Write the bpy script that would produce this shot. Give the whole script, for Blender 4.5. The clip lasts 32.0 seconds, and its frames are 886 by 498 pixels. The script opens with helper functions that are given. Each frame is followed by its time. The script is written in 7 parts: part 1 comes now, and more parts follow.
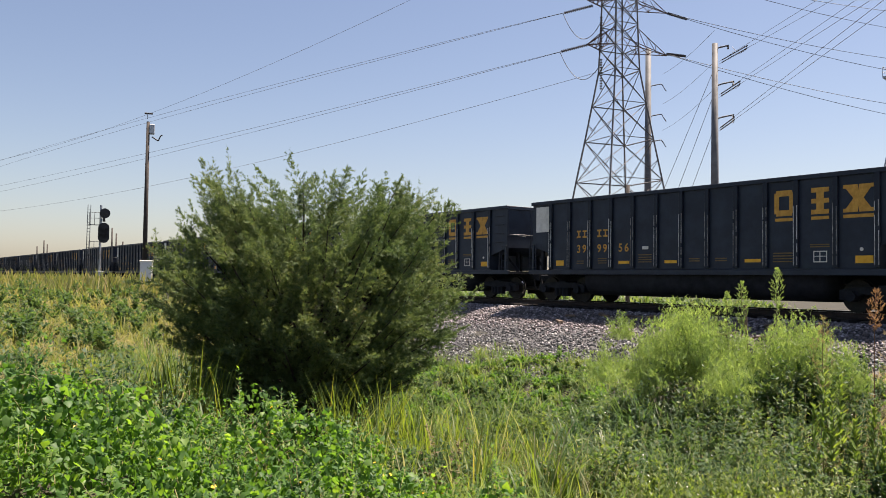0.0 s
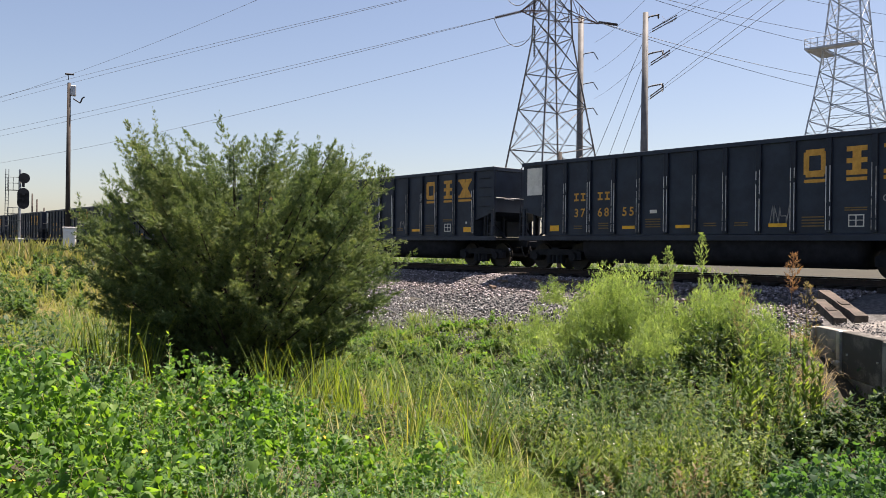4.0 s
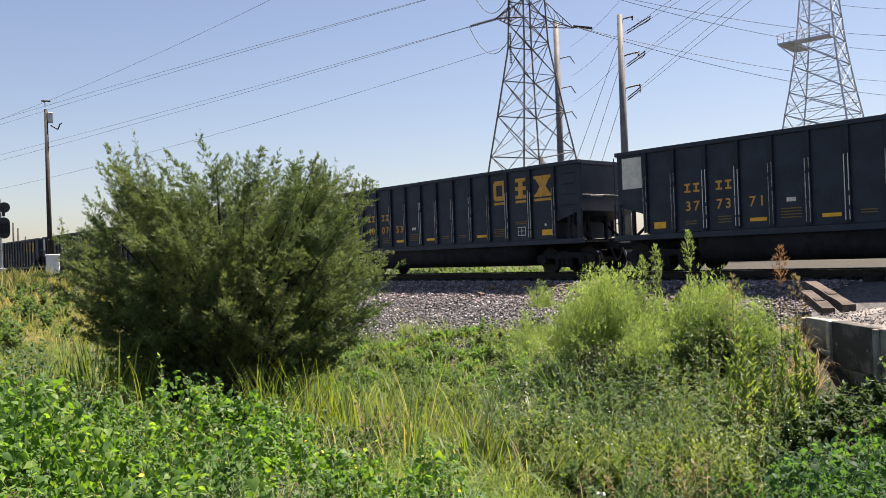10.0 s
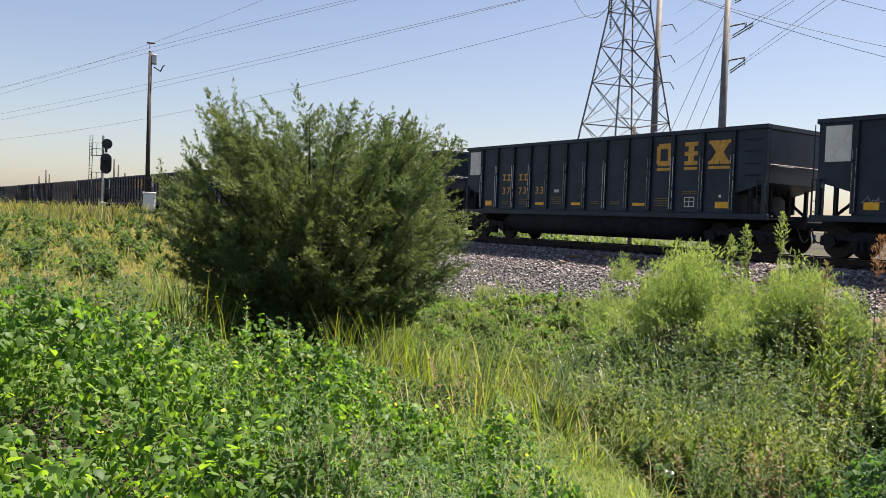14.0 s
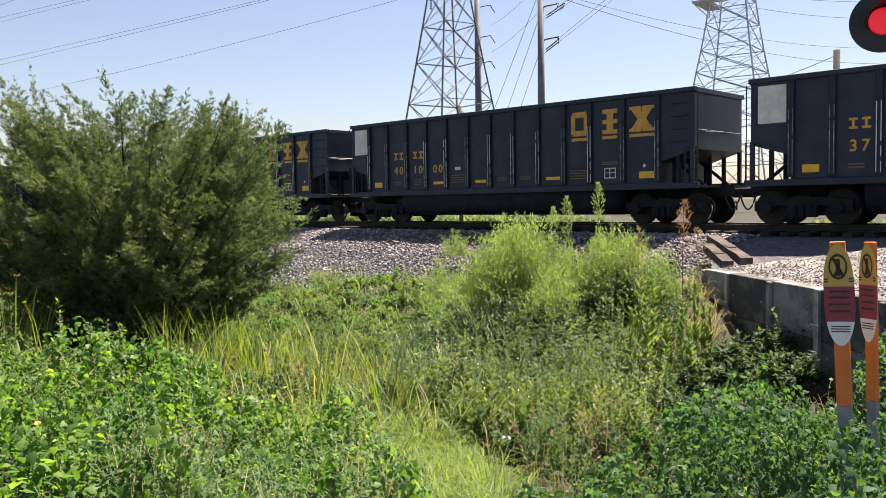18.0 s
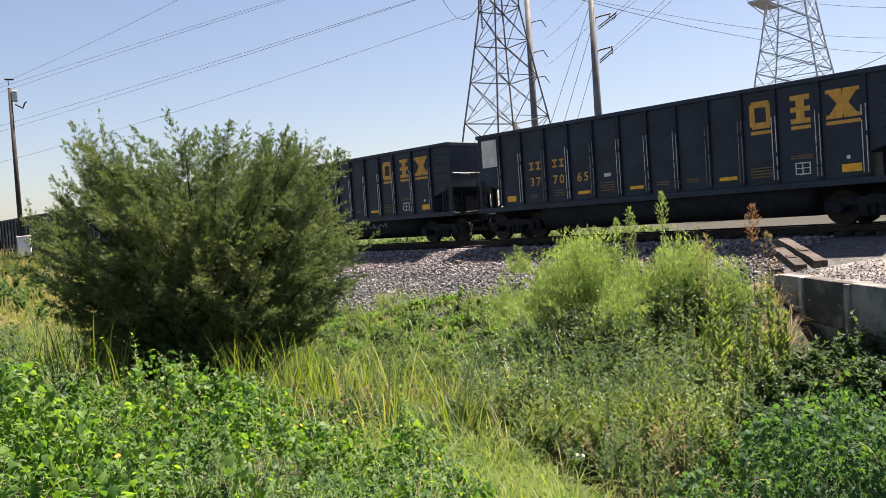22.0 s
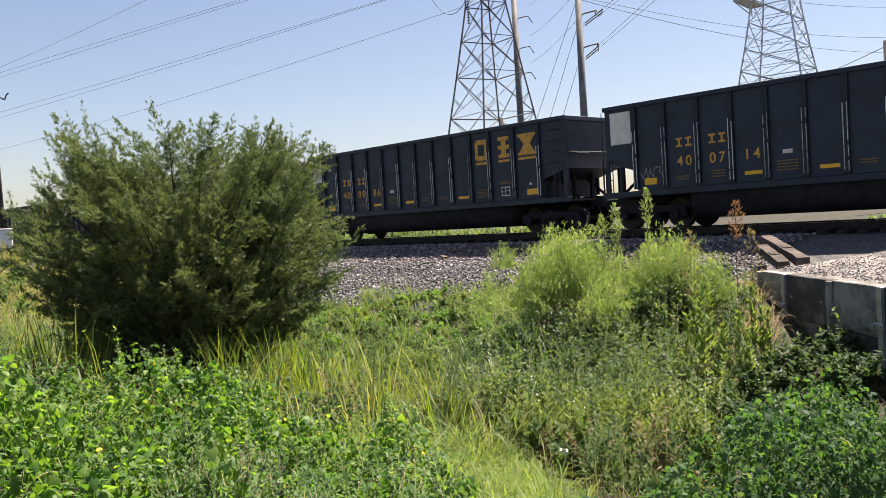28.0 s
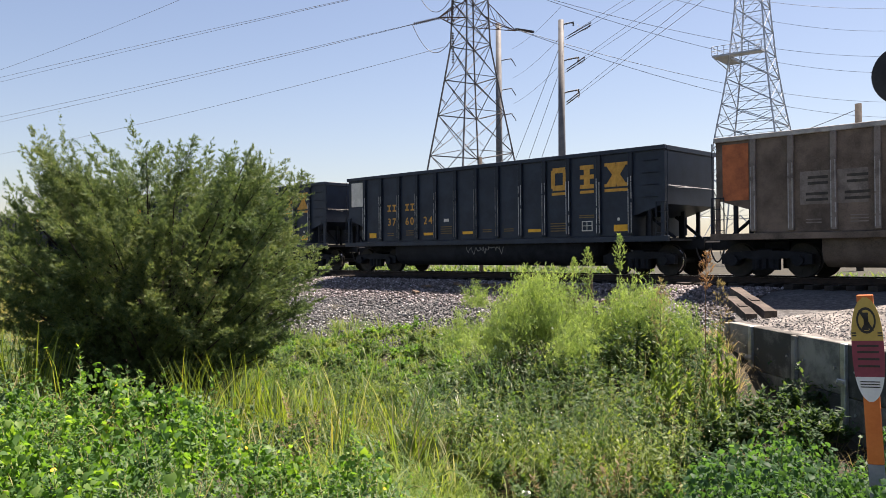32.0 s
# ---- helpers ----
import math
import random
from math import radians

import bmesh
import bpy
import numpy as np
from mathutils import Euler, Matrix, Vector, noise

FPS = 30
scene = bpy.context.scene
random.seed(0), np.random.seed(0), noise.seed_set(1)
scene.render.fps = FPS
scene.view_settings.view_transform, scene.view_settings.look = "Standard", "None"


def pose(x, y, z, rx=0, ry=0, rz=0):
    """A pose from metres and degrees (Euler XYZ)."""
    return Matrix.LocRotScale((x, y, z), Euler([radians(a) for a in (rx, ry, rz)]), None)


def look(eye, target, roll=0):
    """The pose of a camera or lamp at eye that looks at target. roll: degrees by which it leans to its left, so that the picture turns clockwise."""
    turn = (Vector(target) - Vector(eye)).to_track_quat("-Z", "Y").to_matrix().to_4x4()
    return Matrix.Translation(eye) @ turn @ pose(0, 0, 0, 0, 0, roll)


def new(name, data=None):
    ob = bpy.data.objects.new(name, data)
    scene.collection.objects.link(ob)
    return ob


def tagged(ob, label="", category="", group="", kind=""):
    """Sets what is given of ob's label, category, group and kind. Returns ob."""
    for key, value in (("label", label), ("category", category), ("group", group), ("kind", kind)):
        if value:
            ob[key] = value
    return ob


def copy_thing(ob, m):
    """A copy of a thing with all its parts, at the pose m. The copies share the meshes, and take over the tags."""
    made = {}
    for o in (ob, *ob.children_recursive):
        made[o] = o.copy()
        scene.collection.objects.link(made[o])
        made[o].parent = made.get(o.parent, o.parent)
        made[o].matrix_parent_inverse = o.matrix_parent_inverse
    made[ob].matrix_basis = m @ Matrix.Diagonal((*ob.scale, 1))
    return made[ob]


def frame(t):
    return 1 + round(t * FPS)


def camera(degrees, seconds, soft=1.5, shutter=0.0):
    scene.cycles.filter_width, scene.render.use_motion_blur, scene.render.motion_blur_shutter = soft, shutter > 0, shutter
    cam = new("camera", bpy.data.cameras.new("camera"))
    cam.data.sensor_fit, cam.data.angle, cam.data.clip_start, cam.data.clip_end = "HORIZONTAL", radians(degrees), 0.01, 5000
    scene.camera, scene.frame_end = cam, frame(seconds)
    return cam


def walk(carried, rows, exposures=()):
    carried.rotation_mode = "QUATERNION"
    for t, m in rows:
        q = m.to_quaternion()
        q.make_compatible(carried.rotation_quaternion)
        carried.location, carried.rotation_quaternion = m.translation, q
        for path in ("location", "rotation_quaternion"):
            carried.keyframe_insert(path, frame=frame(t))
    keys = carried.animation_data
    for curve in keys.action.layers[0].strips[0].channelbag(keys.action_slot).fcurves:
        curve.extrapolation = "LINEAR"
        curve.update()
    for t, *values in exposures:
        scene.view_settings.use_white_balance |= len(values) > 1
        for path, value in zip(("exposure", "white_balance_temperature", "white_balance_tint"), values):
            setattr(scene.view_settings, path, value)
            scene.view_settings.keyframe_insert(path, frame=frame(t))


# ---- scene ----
cam = camera(56.37, 32.0, soft=0.6)
# seconds, eye in metres (z above the rail head), yaw, pitch and lean in degrees
ROWS = [
    (0, 0.011, -0.006, 0.765, 54.91, 2.12, 0.76),
    (0.5, 0.014, -0.002, 0.764, 53.30, 2.08, 0.21),
    (1, 0.019, 0.000, 0.762, 51.70, 2.22, -0.31),
    (1.5, 0.025, -0.000, 0.759, 50.81, 2.30, -0.58),
    (2, 0.031, -0.004, 0.755, 50.56, 2.10, -0.57),
    (2.5, 0.036, -0.009, 0.751, 50.30, 1.46, -0.32),
    (3, 0.038, -0.015, 0.747, 50.08, 0.81, 0.07),
    (3.5, 0.038, -0.018, 0.742, 49.95, 0.15, 0.42),
    (5.5, 0.010, -0.013, 0.717, 51.45, -0.72, 1.14),
    (6, 0.005, -0.013, 0.715, 51.62, -1.05, 0.96),
    (6.5, 0.002, -0.014, 0.715, 50.96, -1.60, 0.45),
    (7, 0.001, -0.014, 0.714, 49.51, -1.48, -0.08),
    (7.5, 0.001, -0.015, 0.714, 48.06, -1.20, -0.56),
    (8, 0.004, -0.015, 0.714, 47.06, -0.45, -0.95),
    (8.5, 0.006, -0.016, 0.714, 46.80, 0.24, -1.16),
    (9, 0.006, -0.018, 0.714, 47.06, 0.53, -1.43),
    (9.5, 0.003, -0.021, 0.714, 47.84, 0.58, -1.81),
    (10, -0.005, -0.028, 0.716, 49.32, 0.55, -2.07),
    (10.5, -0.017, -0.038, 0.721, 51.46, 0.85, -2.17),
    (11, -0.030, -0.049, 0.725, 54.60, 1.34, -2.14),
    (11.5, -0.041, -0.056, 0.729, 56.94, 1.25, -1.17),
    (12, -0.046, -0.061, 0.730, 57.85, 0.52, 0.21),
    (12.5, -0.044, -0.062, 0.728, 57.80, -0.18, 1.25),
    (13, -0.038, -0.061, 0.726, 57.11, -0.81, 1.90),
    (13.5, -0.029, -0.057, 0.723, 56.13, -1.31, 2.10),
    (14, -0.022, -0.051, 0.719, 54.93, -2.10, 2.06),
    (14.5, -0.017, -0.041, 0.715, 53.10, -3.19, 2.00),
    (15, -0.014, -0.031, 0.710, 50.89, -4.40, 1.96),
    (15.5, -0.012, -0.021, 0.706, 48.44, -5.05, 1.69),
    (17.5, 0.019, 0.003, 0.712, 43.88, -3.40, -0.46),
    (18, 0.019, 0.005, 0.713, 43.61, -3.17, -0.91),
    (18.5, 0.017, 0.008, 0.713, 43.80, -2.97, -1.72),
    (19, 0.012, 0.011, 0.714, 44.52, -2.73, -2.68),
    (19.5, 0.006, 0.013, 0.715, 45.65, -2.42, -3.33),
    (20, 0.000, 0.016, 0.717, 47.13, -2.09, -3.68),
    (20.5, -0.003, 0.018, 0.718, 48.23, -1.90, -3.78),
    (21, -0.004, 0.020, 0.719, 48.60, -1.71, -3.72),
    (21.5, -0.002, 0.022, 0.719, 48.41, -1.64, -3.79),
    (22, 0.001, 0.025, 0.719, 47.89, -1.71, -3.88),
    (22.5, 0.004, 0.029, 0.718, 47.06, -1.72, -3.98),
    (23, 0.007, 0.033, 0.718, 46.28, -1.80, -3.93),
    (23.5, 0.009, 0.036, 0.717, 45.57, -1.84, -3.87),
    (24, 0.010, 0.038, 0.716, 45.03, -1.94, -3.86),
    (24.5, 0.010, 0.039, 0.715, 44.74, -2.07, -3.92),
    (25, 0.010, 0.040, 0.715, 44.70, -2.11, -3.96),
    (25.5, 0.009, 0.040, 0.714, 44.84, -2.05, -3.96),
    (27.5, -0.005, 0.032, 0.710, 46.56, -2.11, -3.63),
    (28, -0.003, 0.029, 0.711, 46.89, -2.09, -3.53),
    (28.5, 0.000, 0.027, 0.712, 46.96, -1.99, -3.35),
    (29, 0.005, 0.025, 0.714, 46.59, -1.60, -3.03),
    (29.5, 0.010, 0.023, 0.715, 45.82, -1.09, -2.62),
    (30, 0.015, 0.023, 0.716, 44.87, -0.57, -2.23),
    (30.5, 0.016, 0.024, 0.715, 44.13, -0.25, -1.86),
    (31, 0.014, 0.023, 0.713, 43.76, -0.26, -1.52),
    (31.5, 0.009, 0.021, 0.710, 44.02, -0.14, -0.95),
    (32, 0.003, 0.018, 0.707, 44.96, 0.32, -0.43),
]


def eye_pose(x, y, z, yaw, pitch, lean):
    """Camera pose from an eye, a heading to the left of +y, a pitch and a lean to the left."""
    return pose(x, y, z, 0, 0, yaw) @ pose(0, 0, 0, 90 + pitch) @ pose(0, 0, 0, 0, 0, lean)


walk(cam, [(t, eye_pose(*r)) for t, *r in ROWS], [(0.0, 1.54, 6850, 20), (6.0, 1.61, 6850, 20), (13.0, 1.61, 6850, 20), (15.5, 1.67, 6850, 20), (18.0, 1.81, 6850, 20), (20.0, 1.75, 6850, 20), (24.0, 1.68, 6850, 20), (32.0, 1.67, 6850, 20)])

# ---- light ----
world = bpy.data.worlds.new("sky")
scene.world = world
world.use_nodes = True
nt = world.node_tree
sky = nt.nodes.new("ShaderNodeTexSky")
sky.sky_type = "NISHITA"
sky.sun_disc = False
SUN_ELEV, SUN_AZ = 66.0, 84.0  # height, and heading from +x towards +y
sky.sun_elevation = radians(SUN_ELEV)
sky.sun_rotation = radians(90 - SUN_AZ)
sky.air_density, sky.dust_density, sky.ozone_density = 1.0, 1.05, 0.9
nt.links.new(sky.outputs[0], nt.nodes["Background"].inputs[0])
nt.nodes["Background"].inputs[1].default_value = 0.047
sun = new("sun", bpy.data.lights.new("sun", "SUN"))
sun.data.energy, sun.data.angle, sun.data.color = 5.0, radians(0.6), (1.0, 0.92, 0.78)
SUN_DIR = Vector((math.cos(radians(SUN_ELEV)) * math.cos(radians(SUN_AZ)), math.cos(radians(SUN_ELEV)) * math.sin(radians(SUN_AZ)), math.sin(radians(SUN_ELEV))))
sun.matrix_world = look((0, 0, 60), Vector((0, 0, 60)) - SUN_DIR)

# ---- materials ----


def nodes_of(name):
    m = bpy.data.materials.new(name)
    m.use_nodes = True
    return m, m.node_tree.nodes, m.node_tree.links, m.node_tree.nodes["Principled BSDF"]


def ramp(nodes, stops):
    r = nodes.new("ShaderNodeValToRGB")
    els = r.color_ramp.elements
    while len(els) < len(stops):
        els.new(0.5)
    for e, (p, c) in zip(els, stops):
        e.position, e.color = p, (*c, 1)
    return r


def surface(name, a, b, scale=4.0, rough=0.7, metal=0.0, bump=0.2, fine=60.0, obj_random=0.0, c=None, lo=0.35, hi=0.65, spec=0.5):
    """Two-tone surface with coarse stains, fine grain and bump, at real-world size."""
    m, n, l, p = nodes_of(name)
    co = n.new("ShaderNodeTexCoord")
    big = n.new("ShaderNodeTexNoise")
    big.inputs["Scale"].default_value, big.inputs["Detail"].default_value, big.inputs["Roughness"].default_value = scale, 6, 0.65
    l.new(co.outputs["Object"], big.inputs["Vector"])
    small = n.new("ShaderNodeTexNoise")
    small.inputs["Scale"].default_value, small.inputs["Detail"].default_value = fine, 4
    l.new(co.outputs["Object"], small.inputs["Vector"])
    add = n.new("ShaderNodeMath")
    add.operation = "MULTIPLY_ADD"
    add.inputs[1].default_value = 0.35
    l.new(small.outputs[0], add.inputs[0])
    l.new(big.outputs[0], add.inputs[2])
    shift = n.new("ShaderNodeMath")
    shift.operation = "SUBTRACT"
    shift.inputs[1].default_value = 0.175
    l.new(add.outputs[0], shift.inputs[0])
    fac = shift.outputs[0]
    if obj_random:
        oi = n.new("ShaderNodeObjectInfo")
        mr = n.new("ShaderNodeMath")
        mr.operation = "MULTIPLY_ADD"
        mr.inputs[1].default_value = obj_random
        l.new(oi.outputs["Random"], mr.inputs[0])
        l.new(fac, mr.inputs[2])
        sb = n.new("ShaderNodeMath")
        sb.operation = "SUBTRACT"
        sb.inputs[1].default_value = obj_random / 2
        l.new(mr.outputs[0], sb.inputs[0])
        fac = sb.outputs[0]
    stops = [(lo, a), (hi, b)] if c is None else [(lo, a), ((lo + hi) / 2, c), (hi, b)]
    r = ramp(n, stops)
    l.new(fac, r.inputs[0])
    l.new(r.outputs[0], p.inputs["Base Color"])
    p.inputs["Roughness"].default_value, p.inputs["Metallic"].default_value = rough, metal
    p.inputs["Specular IOR Level"].default_value = spec
    if bump:
        bp = n.new("ShaderNodeBump")
        bp.inputs["Strength"].default_value, bp.inputs["Distance"].default_value = bump, 0.01
        l.new(add.outputs[0], bp.inputs["Height"])
        l.new(bp.outputs[0], p.inputs["Normal"])
    return m


def leafy(name, stops, translucent=0.45, rough=0.5, tint=(1.0, 1.0, 0.55), patch=0.35, patch_scale=0.9, gloss=0.22):
    """Leaves or blades: colour by island and by patches across the ground, light shining through."""
    m, n, l, p = nodes_of(name)
    g = n.new("ShaderNodeNewGeometry")
    co = n.new("ShaderNodeTexCoord")
    no = n.new("ShaderNodeTexNoise")
    no.inputs["Scale"].default_value, no.inputs["Detail"].default_value = patch_scale, 3
    l.new(co.outputs["Object"], no.inputs["Vector"])
    mx = n.new("ShaderNodeMath")
    mx.operation = "MULTIPLY_ADD"
    mx.inputs[1].default_value = 1 - patch
    l.new(g.outputs["Random Per Island"], mx.inputs[0])
    sc = n.new("ShaderNodeMath")
    sc.operation = "MULTIPLY_ADD"
    sc.inputs[1].default_value, sc.inputs[2].default_value = patch * 2.2, -patch * 0.6
    l.new(no.outputs[0], sc.inputs[0])
    l.new(sc.outputs[0], mx.inputs[2])
    r = ramp(n, stops)
    l.new(mx.outputs[0], r.inputs[0])
    l.new(r.outputs[0], p.inputs["Base Color"])
    p.inputs["Roughness"].default_value = rough
    p.inputs["Specular IOR Level"].default_value = gloss
    tr = n.new("ShaderNodeBsdfTranslucent")
    tn = n.new("ShaderNodeMixRGB")
    tn.blend_type = "MULTIPLY"
    tn.inputs[0].default_value = 1.0
    tn.inputs[2].default_value = (*[2.0 * v for v in tint], 1)
    l.new(r.outputs[0], tn.inputs[1])
    l.new(tn.outputs[0], tr.inputs["Color"])
    ms = n.new("ShaderNodeMixShader")
    ms.inputs[0].default_value = translucent
    l.new(p.outputs[0], ms.inputs[1])
    l.new(tr.outputs[0], ms.inputs[2])
    l.new(ms.outputs[0], n["Material Output"].inputs[0])
    return m


M_BLACK = surface("black_car_paint", (0.011, 0.0175, 0.032), (0.021, 0.032, 0.053), 1.6, 0.5, 0, 0.08, 40, 0.12, spec=0.35)
M_BLACK2 = surface("sooty_black_steel", (0.008, 0.0095, 0.014), (0.02, 0.023, 0.03), 3, 0.75, 0, 0.2, 60, spec=0.2)
M_RIB = surface("black_rib_paint", (0.011, 0.015, 0.025), (0.022, 0.029, 0.042), 2.5, 0.5, 0, 0.1, 50, spec=0.25)
M_WORN = surface("bare_worn_edge", (0.12, 0.12, 0.125), (0.55, 0.55, 0.56), 7, 0.4, 0.3, 0.05, 40, 0.4)
M_BROWN = surface("dusty_brown_car_paint", (0.07, 0.053, 0.043), (0.185, 0.14, 0.112), 1.2, 0.75, 0, 0.12, 40, 0, (0.125, 0.096, 0.077), spec=0.3)
M_BROWNRIB = surface("grey_brown_rib_paint", (0.11, 0.092, 0.082), (0.24, 0.205, 0.185), 2.5, 0.6, 0, 0.1, 50, spec=0.3)
M_CHORD = surface("pale_worn_chord_paint", (0.2, 0.19, 0.18), (0.42, 0.41, 0.4), 2.5, 0.6, 0, 0.1, 50)
M_MAROON_END = surface("dull_maroon_panel_paint", (0.12, 0.03, 0.024), (0.2, 0.055, 0.042), 2.5, 0.75, 0, 0.1, 50)
M_ORANGE_END = surface("rusty_orange_panel_paint", (0.26, 0.07, 0.025), (0.5, 0.14, 0.045), 2.5, 0.7, 0, 0.1, 50)
M_YELLOW = surface("faded_yellow_lettering", (0.46, 0.22, 0.025), (0.66, 0.35, 0.055), 6, 0.6, 0, 0, 80)
M_REFL = surface("yellow_reflective_tape", (0.7, 0.34, 0.01), (0.85, 0.45, 0.02), 6, 0.4, 0, 0, 80)
M_STENCIL = surface("dull_yellow_stencil", (0.1, 0.065, 0.02), (0.22, 0.14, 0.04), 9, 0.7, 0, 0, 80)
M_WHITE = surface("dusty_white_paint", (0.52, 0.5, 0.45), (0.72, 0.7, 0.64), 3, 0.6, 0, 0.03, 60, 0.15)
M_COAL = surface("coal_load", (0.004, 0.004, 0.005), (0.02, 0.02, 0.021), 5, 0.6, 0, 0.8, 30)
M_WHEEL = surface("greasy_wheel_steel", (0.005, 0.0045, 0.004), (0.018, 0.015, 0.013), 8, 0.65, 0.2, 0.1, 60)
M_TREAD = surface("polished_wheel_tread", (0.3, 0.3, 0.3), (0.5, 0.5, 0.5), 20, 0.25, 1.0, 0, 60)
M_RAILTOP = surface("polished_rail_head", (0.42, 0.42, 0.42), (0.6, 0.6, 0.6), 8, 0.28, 1.0, 0.02, 90)
M_RAIL = surface("rusty_rail_web", (0.014, 0.01, 0.008), (0.045, 0.027, 0.02), 6, 0.85, 0, 0.2, 80)
M_TIE = surface("creosoted_tie_timber", (0.012, 0.01, 0.009), (0.045, 0.035, 0.028), 5, 0.9, 0, 0.5, 70, 0.3)
M_OLDTIE = surface("weathered_grey_brown_timber", (0.025, 0.02, 0.017), (0.085, 0.066, 0.055), 4, 0.9, 0, 0.5, 60, 0.3)
M_CONC = surface("stained_grey_concrete", (0.05, 0.049, 0.046), (0.28, 0.272, 0.25), 1.8, 0.9, 0, 0.35, 50, 0.3, (0.15, 0.147, 0.135))
M_PINKCONC = surface("pinkish_weathered_concrete", (0.17, 0.145, 0.135), (0.3, 0.26, 0.245), 5, 0.9, 0, 0.4, 70)
M_GALV = surface("galvanised_steel", (0.3, 0.32, 0.34), (0.48, 0.5, 0.52), 5, 0.45, 0.7, 0.05, 60)
M_LATTICE = surface("weathered_tower_steel", (0.1, 0.095, 0.095), (0.21, 0.2, 0.195), 0.8, 0.6, 0.2, 0, 30)
M_LATTICE_RED = surface("red_lead_tower_steel", (0.1, 0.06, 0.05), (0.16, 0.1, 0.085), 0.8, 0.7, 0.2, 0, 30)
# galvanised steel lightened and blued: distance haze put into the colour
M_LATTICE2 = surface("haze_paled_galvanised_tower_steel", (0.36, 0.39, 0.43), (0.5, 0.53, 0.57), 0.8, 0.6, 0.1, 0, 30)
M_POLE = surface("brown_pole_timber", (0.022, 0.019, 0.017), (0.06, 0.05, 0.045), 2, 0.9, 0, 0.3, 40)
M_STEELPOLE = surface("weathering_steel_pole", (0.088, 0.092, 0.098), (0.15, 0.155, 0.163), 1.5, 0.7, 0.1, 0.1, 40)
M_INSUL = surface("dark_insulator_glaze", (0.03, 0.025, 0.025), (0.07, 0.06, 0.055), 8, 0.3, 0, 0, 60)
M_WIRE = surface("aluminium_wire", (0.13, 0.137, 0.15), (0.2, 0.207, 0.22), 2, 0.6, 0.2, 0, 30)
M_CABINET = surface("white_cabinet_paint", (0.7, 0.7, 0.69), (0.8, 0.8, 0.79), 3, 0.5, 0, 0.02, 40)
M_SIGBLACK = surface("flat_black_paint", (0.012, 0.012, 0.014), (0.025, 0.025, 0.028), 5, 0.55, 0, 0.03, 40)
M_ORANGE = surface("orange_marker_plastic", (0.6, 0.14, 0.02), (0.7, 0.19, 0.035), 4, 0.5, 0, 0.03, 50)
M_GREYPOST = surface("grey_marker_plastic", (0.17, 0.18, 0.2), (0.26, 0.27, 0.29), 4, 0.6, 0, 0.05, 50)
M_SIGNYEL = surface("yellow_sign_face", (0.46, 0.31, 0.06), (0.56, 0.39, 0.09), 5, 0.5, 0, 0, 50)
M_SIGNRED = surface("maroon_sign_face", (0.2, 0.028, 0.05), (0.28, 0.045, 0.07), 5, 0.5, 0, 0, 50)
M_SIGNWHITE = surface("white_sign_face", (0.66, 0.66, 0.64), (0.76, 0.76, 0.74), 5, 0.5, 0, 0, 50)
M_INK = surface("dark_sign_ink", (0.02, 0.015, 0.012), (0.05, 0.04, 0.03), 5, 0.6, 0, 0, 50)
# soil colour kept extra dark: holds the shade between plants and below the wall
M_SOIL = surface("grassy_soil", (0.012, 0.01, 0.006), (0.032, 0.028, 0.015), 0.9, 0.95, 0, 0.6, 14, 0, (0.02, 0.019, 0.009))
M_GRAVEL = surface("grey_ballast_bed", (0.03, 0.03, 0.032), (0.13, 0.128, 0.13), 9, 0.9, 0, 0.9, 26, 0, (0.07, 0.07, 0.072), 0.3, 0.7)
M_PADGRAVEL = surface("crushed_stone_pad", (0.07, 0.068, 0.066), (0.22, 0.208, 0.195), 2.2, 0.95, 0, 0.9, 45, 0, (0.14, 0.132, 0.125))
M_BARK = surface("cedar_bark", (0.018, 0.014, 0.011), (0.05, 0.038, 0.03), 8, 0.9, 0, 0.5, 60)
M_STEM = surface("weed_stem", (0.12, 0.13, 0.04), (0.22, 0.2, 0.07), 8, 0.7, 0, 0, 60)
M_DRYSTEM = surface("dry_reddish_stem", (0.16, 0.08, 0.04), (0.3, 0.16, 0.08), 8, 0.8, 0, 0, 60)

# ---- building helpers ----


def link(name, bm, material, smooth=False):
    me = bpy.data.meshes.new(name)
    bm.to_mesh(me)
    bm.free()
    for mt in material if isinstance(material, (list, tuple)) else [material]:
        me.materials.append(mt)
    if smooth:
        me.polygons.foreach_set("use_smooth", [True] * len(me.polygons))
    return new(name, me)


def part(name, bm, material, parent, label="", smooth=False):
    """One mesh object under a thing or a part."""
    ob = link(name, bm, material, smooth)
    ob.parent = parent
    return tagged(ob, label)


def share(name, mesh, parent, m=None, label=""):
    """Another object on the same mesh, under a thing or a part."""
    ob = new(name, mesh)
    ob.parent = parent
    if m is not None:
        ob.matrix_basis = m
    return tagged(ob, label)


def box(bm, x0, x1, y0, y1, z0, z1, bevel=0.0):
    g = bmesh.ops.create_cube(bm, size=1.0)["verts"]
    for v in g:
        v.co = Vector(((x0 + x1) / 2 + v.co.x * (x1 - x0), (y0 + y1) / 2 + v.co.y * (y1 - y0), (z0 + z1) / 2 + v.co.z * (z1 - z0)))
    if bevel:
        es = list({e for v in g for e in v.link_edges})
        bmesh.ops.bevel(bm, geom=es, offset=bevel, segments=1, affect="EDGES")
    return g


